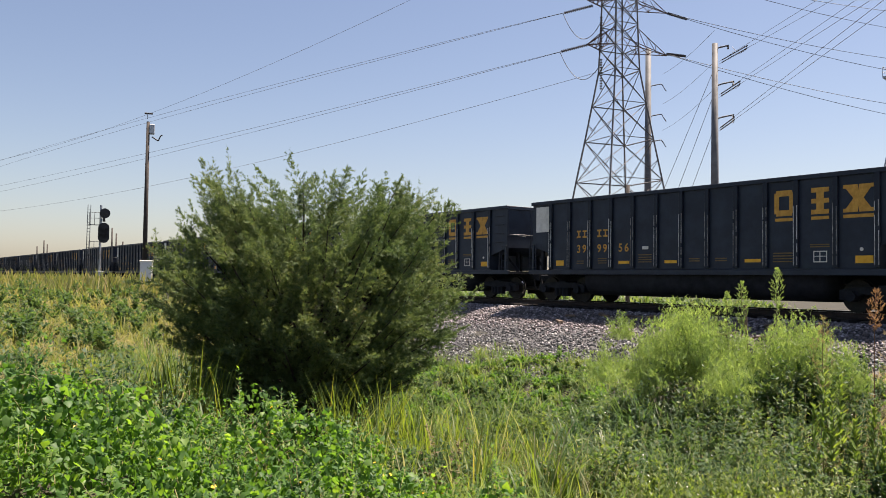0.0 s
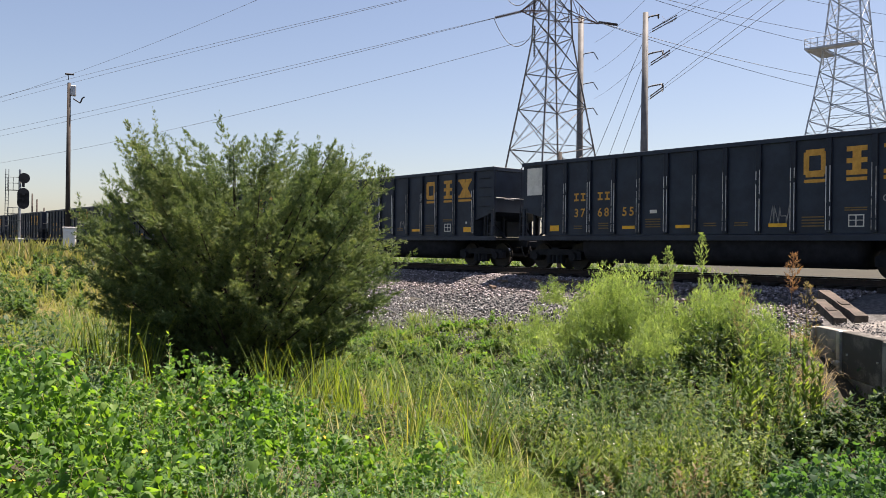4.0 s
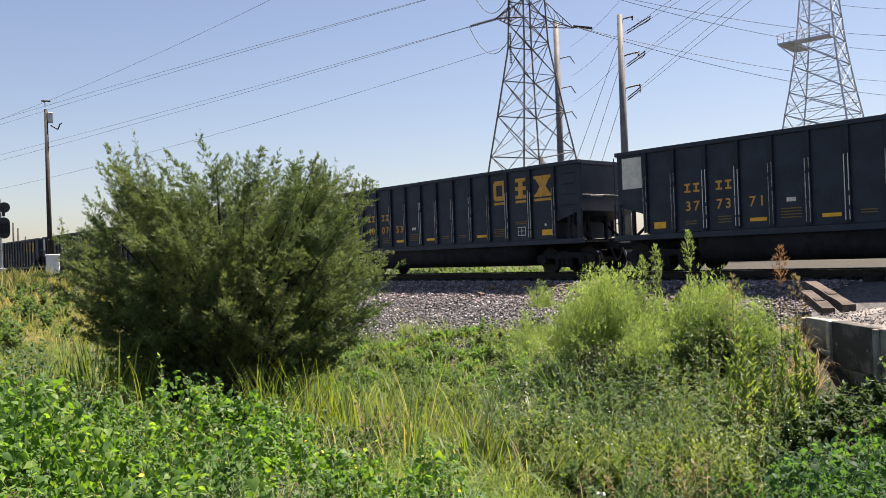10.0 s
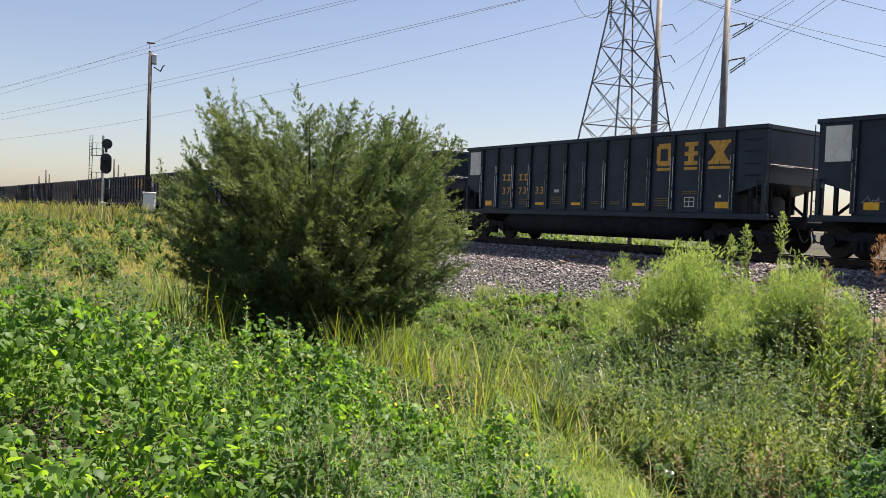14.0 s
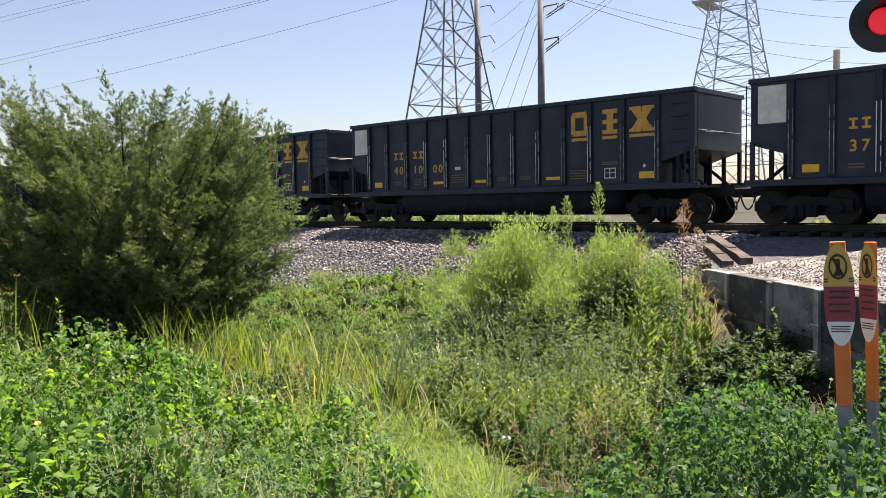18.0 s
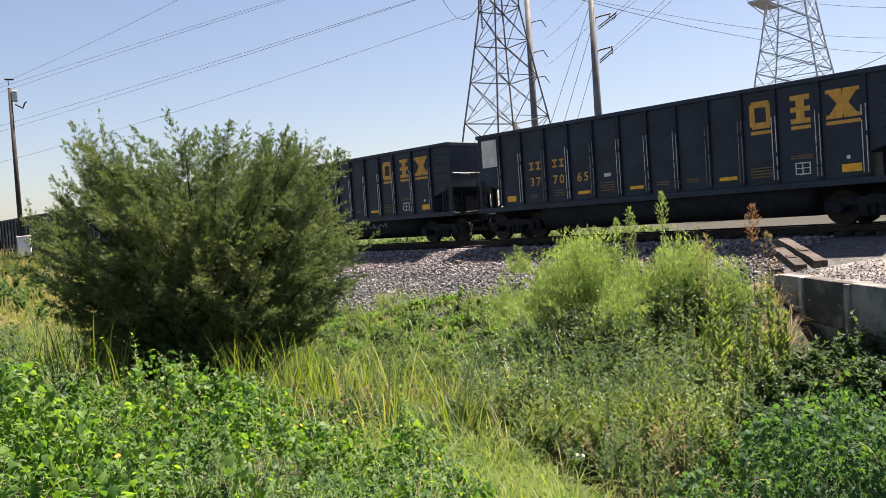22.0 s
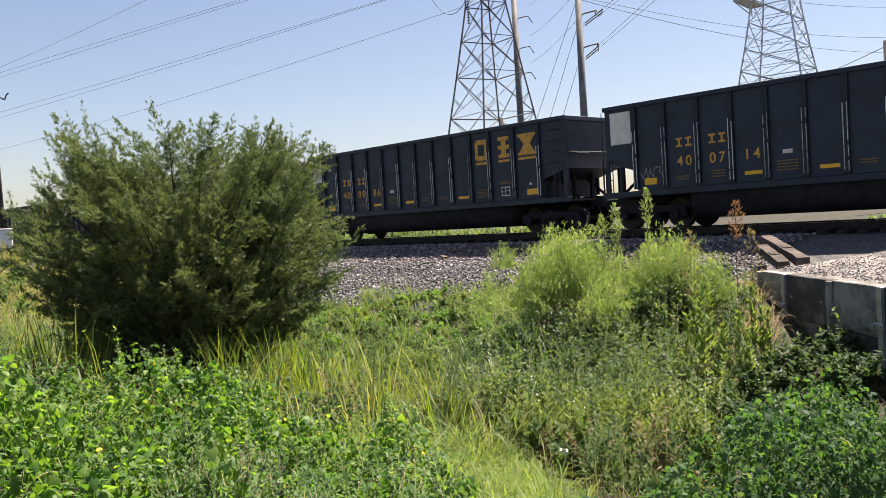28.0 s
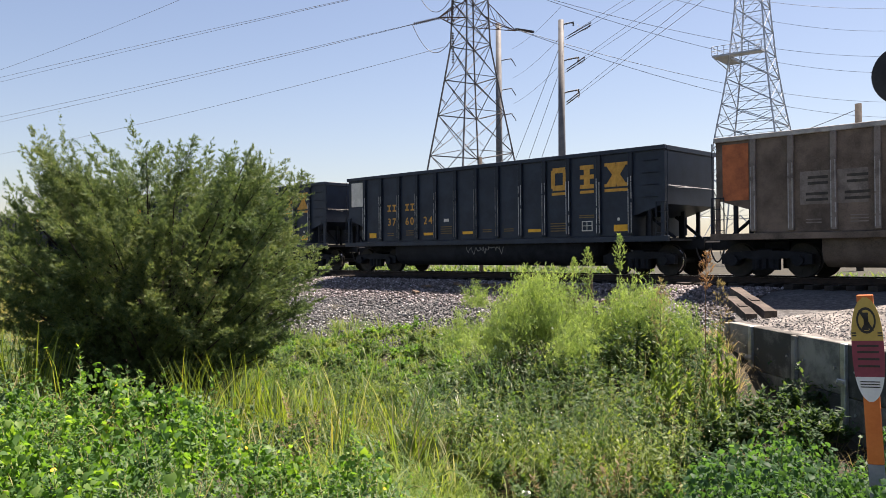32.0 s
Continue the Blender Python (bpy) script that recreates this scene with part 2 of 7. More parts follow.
def rod(bm, p, q, r, r2=None, n=8, caps=True):
    """A round bar from p to q."""
    p, q = Vector(p), Vector(q)
    d = q - p
    g = bmesh.ops.create_cone(bm, cap_ends=caps, segments=n, radius1=r, radius2=r if r2 is None else r2, depth=d.length)["verts"]
    m = Matrix.Translation((p + q) / 2) @ d.to_track_quat("Z", "Y").to_matrix().to_4x4()
    bmesh.ops.transform(bm, matrix=m, verts=g)
    return g


def tube(bm, pts, r, n=8, taper=1.0):
    """One unbroken bar through pts."""
    rings = []
    for i, p in enumerate(pts):
        d = (pts[min(i + 1, len(pts) - 1)] - pts[max(i - 1, 0)]).normalized()
        a = d.cross(Vector((0.31, 0.17, 0.93)) if abs(d.z) < 0.9 else Vector((1, 0, 0))).normalized()
        b = d.cross(a)
        rr = r * (1 + (taper - 1) * i / (len(pts) - 1))
        rings.append([bm.verts.new(p + (a * math.cos(k * math.tau / n) + b * math.sin(k * math.tau / n)) * rr) for k in range(n)])
    for u, v in zip(rings, rings[1:]):
        for k in range(n):
            bm.faces.new((u[k], u[(k + 1) % n], v[(k + 1) % n], v[k]))


def bar(bm, p, q, w):
    """A thin angle bar from p to q: two flanges."""
    p, q = Vector(p), Vector(q)
    d = (q - p).normalized()
    a = d.orthogonal().normalized() * w
    b = d.cross(a)
    vs = [bm.verts.new(c) for c in (p, p + a, q + a, q, p + b, q + b)]
    bm.faces.new((vs[0], vs[1], vs[2], vs[3]))
    bm.faces.new((vs[0], vs[3], vs[5], vs[4]))


def prism(bm, outline, y0, y1, skip=()):
    """A side-view outline of (x, z) drawn out from y0 to y1; skip: edges left open."""
    a = [bm.verts.new((x, y0, z)) for x, z in outline]
    b = [bm.verts.new((x, y1, z)) for x, z in outline]
    n = len(outline)
    bm.faces.new(a)
    bm.faces.new(b[::-1])
    for i in range(n):
        if i not in skip:
            j = (i + 1) % n
            bm.faces.new((a[i], b[i], b[j], a[j]))
    bmesh.ops.recalc_face_normals(bm, faces=bm.faces)


def cloud(name, verts, faces, turns, places, material, smooth=False):
    """One mesh of many copies of a small template (verts, triangles), each turned and scaled by its 3 x 3 matrix."""
    v = np.asarray(verts, float)
    f = np.asarray(faces, int)
    n, k = len(places), len(v)
    co = (np.einsum("nij,kj->nki", turns, v) + np.asarray(places)[:, None, :]).reshape(-1, 3)
    idx = (f[None] + (np.arange(n) * k)[:, None, None]).reshape(-1)
    return raw(name, co, idx, material, smooth)


def raw(name, co, idx, material, smooth=False):
    me = bpy.data.meshes.new(name)
    nf = len(idx) // 3
    me.vertices.add(len(co))
    me.vertices.foreach_set("co", np.asarray(co, np.float32).ravel())
    me.loops.add(len(idx))
    me.loops.foreach_set("vertex_index", np.asarray(idx, np.int32))
    me.polygons.add(nf)
    me.polygons.foreach_set("loop_start", np.arange(0, nf * 3, 3, dtype=np.int32))
    me.polygons.foreach_set("loop_total", np.full(nf, 3, np.int32))
    if smooth:
        me.polygons.foreach_set("use_smooth", np.ones(nf, bool))
    me.update(calc_edges=True)
    me.materials.append(material)
    return new(name, me)


def turns_of(yaw, tilt, roll, scale):
    """Matrices: scale, roll about the own axis z, tilt from upright towards +x, then yaw. Arrays in, (n, 3, 3) out."""
    n = len(yaw)
    sc = np.broadcast_to(np.asarray(scale, float), (3, n)) if np.ndim(scale) == 2 else np.broadcast_to(np.asarray(scale, float), (3, n))
    def rz(a):
        m = np.zeros((n, 3, 3))
        m[:, 0, 0] = m[:, 1, 1] = np.cos(a)
        m[:, 0, 1], m[:, 1, 0], m[:, 2, 2] = -np.sin(a), np.sin(a), 1
        return m
    ry = np.zeros((n, 3, 3))
    ry[:, 0, 0] = ry[:, 2, 2] = np.cos(tilt)
    ry[:, 0, 2], ry[:, 2, 0], ry[:, 1, 1] = np.sin(tilt), -np.sin(tilt), 1
    return rz(yaw) @ ry @ rz(roll) * sc.T[:, None, :]


RNG = np.random.default_rng(7)


def rand(n, a=0.0, b=1.0):
    return RNG.uniform(a, b, n)


def polar(a, r, z=0.0):
    """A place by heading a (degrees to the left of +y) and distance r from the viewer's stand."""
    return -r * math.sin(radians(a)), r * math.cos(radians(a)), z


# templates: a curved blade, an ovate leaf, a heart leaf, a cedar spray; each about 1 long
BLADE_V = [(-0.5, 0, 0), (0.5, 0, 0), (-0.45, 0.04, 0.4), (0.45, 0.04, 0.4), (-0.3, 0.16, 0.75), (0.3, 0.16, 0.75), (0, 0.34, 1.0)]
BLADE_F = [(0, 1, 3), (0, 3, 2), (2, 3, 5), (2, 5, 4), (4, 5, 6)]
DROOP_V = [(-0.5, 0, 0), (0.5, 0, 0), (-0.5, 0.1, 0.5), (0.5, 0.1, 0.5), (-0.35, 0.35, 0.85), (0.35, 0.35, 0.85), (-0.2, 0.68, 0.9), (0.2, 0.68, 0.9), (0, 0.95, 0.72)]
DROOP_F = [(0, 1, 3), (0, 3, 2), (2, 3, 5), (2, 5, 4), (4, 5, 7), (4, 7, 6), (6, 7, 8)]
LEAF_V = [(0, 0, 0), (-0.17, 0.07, 0.3), (0, 0, 0.35), (0.17, 0.07, 0.3), (-0.13, 0.12, 0.65), (0, 0.05, 0.68), (0.13, 0.12, 0.65), (0, 0.16, 1.0)]
LEAF_F = [(0, 2, 1), (0, 3, 2), (1, 2, 5), (1, 5, 4), (2, 3, 6), (2, 6, 5), (4, 5, 7), (5, 6, 7)]
LEAF4_V = [(0, 0, 0), (-0.19, 0.06, 0.42), (0, 0.0, 0.45), (0.19, 0.06, 0.42), (0, 0.12, 1.0)]
LEAF4_F = [(0, 2, 1), (0, 3, 2), (1, 2, 4), (2, 3, 4)]
HEART_V = [(0, 0, 0.05), (-0.33, 0.04, -0.06), (-0.46, 0.1, 0.3), (0, 0.16, 1.0), (0.46, 0.1, 0.3), (0.33, 0.04, -0.06), (0, -0.03, 0.4)]
HEART_F = [(6, 0, 1), (6, 1, 2), (6, 2, 3), (6, 3, 4), (6, 4, 5), (6, 5, 0)]
TRI_V = [(-0.5, 0, 0), (0.5, 0, 0), (0, 0.15, 1)]
TRI_F = [(0, 1, 2)]


def spray_template():
    v, f = [], []
    def sliver(p, q, w):
        p, q = Vector(p), Vector(q)
        s = (q - p).cross(Vector((0, 1, 0.2))).normalized() * w
        i = len(v)
        v.extend([tuple(p - s), tuple(p + s), tuple(q)])
        f.append((i, i + 1, i + 2))
    sliver((0, 0, 0), (0, 0.05, 1.0), 0.075)
    for k, h in enumerate((0.1, 0.3, 0.5, 0.68)):
        s = 1 if k % 2 else -1
        ln = 0.5 * (1.05 - h)
        sliver((0, 0.03, h), (s * ln * 0.85, 0.03 + 0.14 * (k % 3 - 1), h + ln * 0.8), 0.085)
    return v, f


SPRAY_V, SPRAY_F = spray_template()

# ---- ground ----
TRACK_Y = 23.2  # middle of the track; rail heads at z = 0
WALL_A, WALL_B = Vector((-7.72, 16.1)), Vector((-1.6, 11.0))  # retaining wall, top at PAD_Z
PAD_Z = -0.72
WALL_U = (WALL_B - WALL_A).normalized()
WALL_N = Vector((-WALL_U.y, WALL_U.x))  # towards the track


def lerp_table(x, table):
    return np.interp(x, [p[0] for p in table], [p[1] for p in table])


def smooth(x, a, b):
    t = np.clip((np.asarray(x, float) - a) / (b - a), 0, 1)
    return t * t * (3 - 2 * t)


def ground_z(x, y):
    """Height of the ground: viewer's bank, ditch, slope up to the track, rising field far along the line."""
    x, y = np.asarray(x, float), np.asarray(y, float)
    ditch = lerp_table(y, [(-40, -1.0), (0, -1.05), (2.0, -1.25), (4.5, -1.7), (7, -2.25), (9.5, -2.5), (12, -2.35), (14.5, -1.95), (16.5, -1.55), (18.5, -1.2), (20.3, -0.62), (21, -0.5), (25.6, -0.5), (27.5, -0.9), (34, -1.2), (60, -1.2), (120, -0.8), (3000, -0.8)])
    field = lerp_table(y, [(-40, -0.6), (8, -0.35), (14, -0.1), (17.5, -0.3), (18.8, -0.75), (20.3, -0.7), (25.6, -0.5), (28, -0.8), (60, -1.0), (3000, -0.8)])
    k = smooth(-x, 14, 48)
    z = ditch * (1 - k) + field * k
    # a low rise under the vines near the viewer
    z = z + 0.35 * np.exp(-(((x + 9.5) / 3.0) ** 2 + ((y - 1.2) / 2.2) ** 2))
    # weedy hump on the slope below the track
    z = z + 0.85 * np.exp(-(((x + 9.3) / 2.4) ** 4 + ((y - 13.6) / 2.7) ** 4))
    return z


def grid_axis(marks):
    out = []
    for (a, b, s) in marks:
        out += list(np.arange(a, b, s))
    return np.array(out + [marks[-1][1]])


def build_ground():
    xs = grid_axis([(-3000, -400, 200), (-400, -60, 10), (-60, -26, 1.0), (-26, 4, 0.35), (4, 20, 1.5), (20, 100, 10), (100, 3000, 290)])
    ys = grid_axis([(-1500, -60, 120), (-60, -6, 6), (-6, 30, 0.35), (30, 80, 5), (80, 400, 20), (400, 3000, 260)])
    X, Y = np.meshgrid(xs, ys)
    Z = ground_z(X, Y)
    near = (np.abs(X + 12) < 45) & (np.abs(Y - 10) < 40)
    bumps = np.array([noise.noise(Vector((x * 0.8, y * 0.8, 0))) for x, y in zip(X.ravel(), Y.ravel())]).reshape(X.shape)
    on_bed = smooth(Y, 18.5, 20.3) * (1 - smooth(Y, 25.6, 28))
    Z = Z + near * bumps * 0.07 * (1 - on_bed)
    # the ground dips below the gravel pad behind the wall
    side = (X - WALL_A.x) * WALL_N.x + (Y - WALL_A.y) * WALL_N.y
    along = (X - WALL_A.x) * WALL_U.x + (Y - WALL_A.y) * WALL_U.y
    Z = np.where((side > -0.2) & (along > 0.2) & (Y < 21) & (X < 30), np.minimum(Z, -1.3), Z)
    me_v = np.stack([X, Y, Z], -1).reshape(-1, 3)
    ny, nx = X.shape
    i = (np.arange(ny - 1)[:, None] * nx + np.arange(nx - 1)[None]).ravel()
    tri = np.stack([i, i + 1, i + nx + 1, i, i + nx + 1, i + nx], -1).ravel()
    return tagged(raw("ground", me_v, tri, M_SOIL, True), "uneven grassy soil with a ditch beside a railway", "ground", kind="structure")


build_ground()


def build_bed():
    """Ballast bed under the track with its sloped shoulder, as one long strip above the soil."""
    xs = grid_axis([(-420, -60, 30), (-60, 2, 0.5), (2, 160, 20)])
    ys = np.array([16.3, 17.0, 17.7, 18.4, 19.1, 19.7, 20.25, 20.8, 21.5, 23.2, 25.0, 25.8, 27.5])
    X, Y = np.meshgrid(xs, ys)
    prof = lerp_table(Y, [(16.3, -1.66), (20.5, -0.40), (21.2, -0.31), (25.2, -0.31), (27.5, -1.2)])
    wob = np.array([noise.noise(Vector((x * 0.5, y * 0.9, 3))) for x, y in zip(X.ravel(), Y.ravel())]).reshape(X.shape)
    Z = prof + wob * 0.07 * (np.abs(Y - 23.2) > 2.6)
    ny, nx = X.shape
    i = (np.arange(ny - 1)[:, None] * nx + np.arange(nx - 1)[None]).ravel()
    tri = np.stack([i, i + 1, i + nx + 1, i, i + nx + 1, i + nx], -1).ravel()
    return tagged(raw("ballast_bed", np.stack([X, Y, Z], -1).reshape(-1, 3), tri, M_GRAVEL, True), "grey crushed stone ballast bed with sloped shoulder", "ballast", kind="structure")


build_bed()


def bed_z(x, y):
    return lerp_table(y, [(16.3, -1.66), (20.5, -0.40), (21.2, -0.31), (25.2, -0.31), (27.5, -1.2)])


def surf_z(x, y):
    """The ground or, where it lies higher, the ballast bed."""
    x, y = np.asarray(x, float), np.asarray(y, float)
    return np.where((y > 16.4) & (y < 27), np.maximum(ground_z(x, y), bed_z(x, y)), ground_z(x, y))


def stone_cloud(name, x, y, z, size, material, label):
    v = [(1, 0, 0), (-0.9, 0.2, 0.1), (0.1, 0.9, 0.15), (-0.1, -1, 0), (0.15, 0.1, 0.75), (0, 0, -0.7)]
    f = [(0, 2, 4), (2, 1, 4), (1, 3, 4), (3, 0, 4), (2, 0, 5), (1, 2, 5), (3, 1, 5), (0, 3, 5)]
    n = len(x)
    s = size * np.stack([rand(n, 0.7, 1.3), rand(n, 0.6, 1.1), rand(n, 0.6, 1.1)])
    t = turns_of(rand(n, 0, 6.3), rand(n, -0.9, 0.9), rand(n, 0, 6.3), s)
    return tagged(cloud(name, v, f, t, np.stack([x, y, z], -1), material), label, "gravel", kind="stuff")


def stone_material(name, stops):
    m, n, l, p = nodes_of(name)
    g = n.new("ShaderNodeNewGeometry")
    r = ramp(n, stops)
    l.new(g.outputs["Random Per Island"], r.inputs[0])
    l.new(r.outputs[0], p.inputs["Base Color"])
    p.inputs["Roughness"].default_value = 0.75
    return m


M_STONE = stone_material("ballast_stone", [(0.0, (0.025, 0.027, 0.031)), (0.5, (0.072, 0.075, 0.081)), (0.85, (0.153, 0.156, 0.163)), (1.0, (0.425, 0.425, 0.425))])
# dust tone, made paler to make up for the train's shade
M_WARMSTONE = stone_material("dusty_brightened_ballast_stone", [(0.0, (0.055, 0.047, 0.048)), (0.5, (0.149, 0.129, 0.132)), (0.85, (0.259, 0.231, 0.241)), (1.0, (0.469, 0.438, 0.466))])
M_PADSTONE = stone_material("pad_stone", [(0.0, (0.05, 0.051, 0.056)), (0.6, (0.125, 0.126, 0.132)), (1.0, (0.33, 0.325, 0.32))])
N = 46000
sx, sy = rand(N, -40, -9), rand(N, 14.8, 21.9)
sy = np.where(sx > -16.5, np.maximum(sy, 16.2), sy)
sh = rand(N, 0.03, 0.07)
# stones near the ties take the dusty colour that is lightened against shade
top = sy + rand(N, -0.5, 0.5) > 18.9
for k, mt, label in ((~top, M_STONE, "loose grey ballast stones on the shoulder"), (top, M_WARMSTONE, "dusty pinkish ballast stones beside the ties, lightened against the train's shade")):
    stone_cloud("ballast_stones", sx[k], sy[k], surf_z(sx[k], sy[k]) + rand(int(k.sum()), -0.01, 0.05), sh[k], mt, label)


def build_pad():
    """Crushed-stone pad behind the retaining wall, level with its top and rising to the track."""
    bm = bmesh.new()
    us, vs = np.arange(0, 30.1, 0.75), np.array([0.12, 0.8, 1.6, 2.6, 4, 6, 9])
    rows = []
    for v in vs:
        row = []
        for u in us:
            p = WALL_A + WALL_U * u + WALL_N * v
            y = min(p.y, 20.75)
            x = p.x + (p.y - y) * 0.8
            z = PAD_Z + (0.44 * smooth(y, 15.5, 20.6)) + 0.035 * noise.noise(Vector((x, y, 5))) * (v > 0.2)
            row.append(bm.verts.new((x, y, float(z) - (0.03 if v < 0.2 else 0))))
        rows.append(row)
    for a, b in zip(rows, rows[1:]):
        for i in range(len(us) - 1):
            bm.faces.new((a[i], a[i + 1], b[i + 1], b[i]))
    return tagged(link("gravel_pad", bm, M_PADGRAVEL, True), "pale crushed stone pad behind a concrete retaining wall", "gravel", kind="structure")


build_pad()
N = 15000
su, sv = rand(N, 0, 9), rand(N, 0.15, 7.5)
sx, sy = WALL_A.x + WALL_U.x * su + WALL_N.x * sv, WALL_A.y + WALL_U.y * su + WALL_N.y * sv
keep = sy < 20.6
sx, sy = sx[keep], sy[keep]
stone_cloud("pad_stones", sx, sy, PAD_Z + 0.44 * smooth(sy, 15.5, 20.6) + rand(len(sx), -0.005, 0.03), rand(len(sx), 0.01, 0.026), M_PADSTONE, "loose pale stones on the gravel pad")

# ---- track ----


def build_track():
    root = tagged(new("railway_track"), "straight railway track with polished rails on timber ties", "railway track")
    root.location = (0, TRACK_Y, 0)
    prof = [(-0.07, -0.17), (0.07, -0.17), (0.07, -0.155), (0.012, -0.135), (0.012, -0.045), (0.036, -0.035), (0.036, -0.004), (0.03, 0.0), (-0.03, 0.0), (-0.036, -0.004), (-0.036, -0.035), (-0.012, -0.045), (-0.012, -0.135), (-0.07, -0.155)]
    for s in (-1, 1):
        bm = bmesh.new()
        rings = [[bm.verts.new((x, s * 0.755 + py, pz)) for py, pz in prof] for x in (-420, 160)]
        for i in range(len(prof)):
            j = (i + 1) % len(prof)
            fc = bm.faces.new((rings[0][i], rings[1][i], rings[1][j], rings[0][j]))
            fc.material_index = 1 if i in (6, 7, 8) else 0
        bmesh.ops.recalc_face_normals(bm, faces=bm.faces)
        part("rail", bm, [M_RAIL, M_RAILTOP], root)
    bm = bmesh.new()
    box(bm, -0.115, 0.115, -1.35, 1.35, -0.36, -0.18, 0.012)
    tie = part("tie", bm, M_TIE, root)
    tie.location = (-62, 0, 0)
    for i in range(1, 125):
        share("tie", tie.data, root, pose(-62 + i * 0.52, random.uniform(-0.03, 0.03), random.uniform(-0.01, 0.008), 0, 0, random.uniform(-1, 1)))
    return root


build_track()

# ---- the train ----
PITCH = 16.30


def run_of(t):
    """How far the train has run at t seconds, at the lettering of the car numbered 0."""
    return -27.905 + 8.9284 * t + 0.003241 * t * t + 0.0000572 * t ** 3


RIB_X = (-6.28, -5.27, -4.2, -3.17, -2.16, -1.13, -0.11, 0.9, 1.94, 2.95, 3.92, 5.08, 6.22)
SIDE = 1.53  # half width over the side sheets


def digit_meshes():
    out = {}
    for ch in "0123456789":
        cu = bpy.data.curves.new("numeral", "FONT")
        cu.body, cu.size, cu.extrude, cu.align_x, cu.offset = ch, 0.40, 0.003, "CENTER", 0.006
        ob = bpy.data.objects.new("numeral", cu)
        scene.collection.objects.link(ob)
        bpy.context.view_layer.update()
        me = bpy.data.meshes.new_from_object(ob.evaluated_get(bpy.context.evaluated_depsgraph_get()))
        me.materials.clear()
        me.materials.append(M_YELLOW)
        bpy.data.objects.remove(ob)
        out[ch] = me
    return out


DIGITS = digit_meshes()


def plate(bm, x0, x1, z0, z1, y=0.0, t=0.006):
    box(bm, x0, x1, y - t, y, z0, z1)


def poly_plate(bm, pts, t=0.006):
    a = [bm.verts.new((x, -t, z)) for x, z in pts]
    b = [bm.verts.new((x, 0, z)) for x, z in pts]
    bm.faces.new(a)
    bm.faces.new(b[::-1])
    for i in range(len(pts)):
        j = (i + 1) % len(pts)
        bm.faces.new((a[i], b[i], b[j], a[j]))
    bmesh.ops.recalc_face_normals(bm, faces=bm.faces)


def emblem(kind):
    """Plain yellow emblem shapes with a bar below: an open block, a stepped block, a bow-tie block."""
    bm = bmesh.new()
    if kind == 0:
        plate(bm, -0.36, -0.21, -0.3, 0.3)
        plate(bm, 0.11, 0.25, -0.3, 0.3)
        plate(bm, -0.3, 0.2, 0.2, 0.37)
        plate(bm, -0.3, 0.2, -0.37, -0.2)
    elif kind == 1:
        for z in (-0.305, 0.0, 0.305):
            plate(bm, -0.26, 0.26, z - 0.065, z + 0.065)
        plate(bm, -0.11, 0.11, -0.3, 0.3)
    else:
        poly_plate(bm, [(-0.42, 0.37), (-0.42, 0.27), (-0.34, 0.27), (-0.14, 0.0), (-0.34, -0.27), (-0.42, -0.27), (-0.42, -0.37), (-0.02, -0.37), (0.0, -0.2), (0.02, -0.37), (0.42, -0.37), (0.42, -0.27), (0.34, -0.27), (0.14, 0.0), (0.34, 0.27), (0.42, 0.27), (0.42, 0.37), (0.02, 0.37), (0.0, 0.2), (-0.02, 0.37)])
    w = (0.34, 0.26, 0.42)[kind]
    plate(bm, -w, w, -0.52, -0.43)
    return bm


def scribble(bm, x0, x1, z0, z1, seed, w=0.013):
    """A loose line of paint strokes."""
    rs = random.Random(seed)
    n = max(9, int((x1 - x0) * 20))
    pts = [Vector((x0 + (x1 - x0) * i / n + rs.uniform(-0.06, 0.06), 0, rs.choice((z0, z1, (z0 + z1) / 2)) + rs.uniform(-0.03, 0.03))) for i in range(n + 1)]
    for p, q in zip(pts, pts[1:]):
        d = (q - p).normalized()
        s = Vector((-d.z, 0, d.x)) * w
        vs = [bm.verts.new(c) for c in (p - s, p + s, q + s, q - s)]
        bm.faces.new(vs)


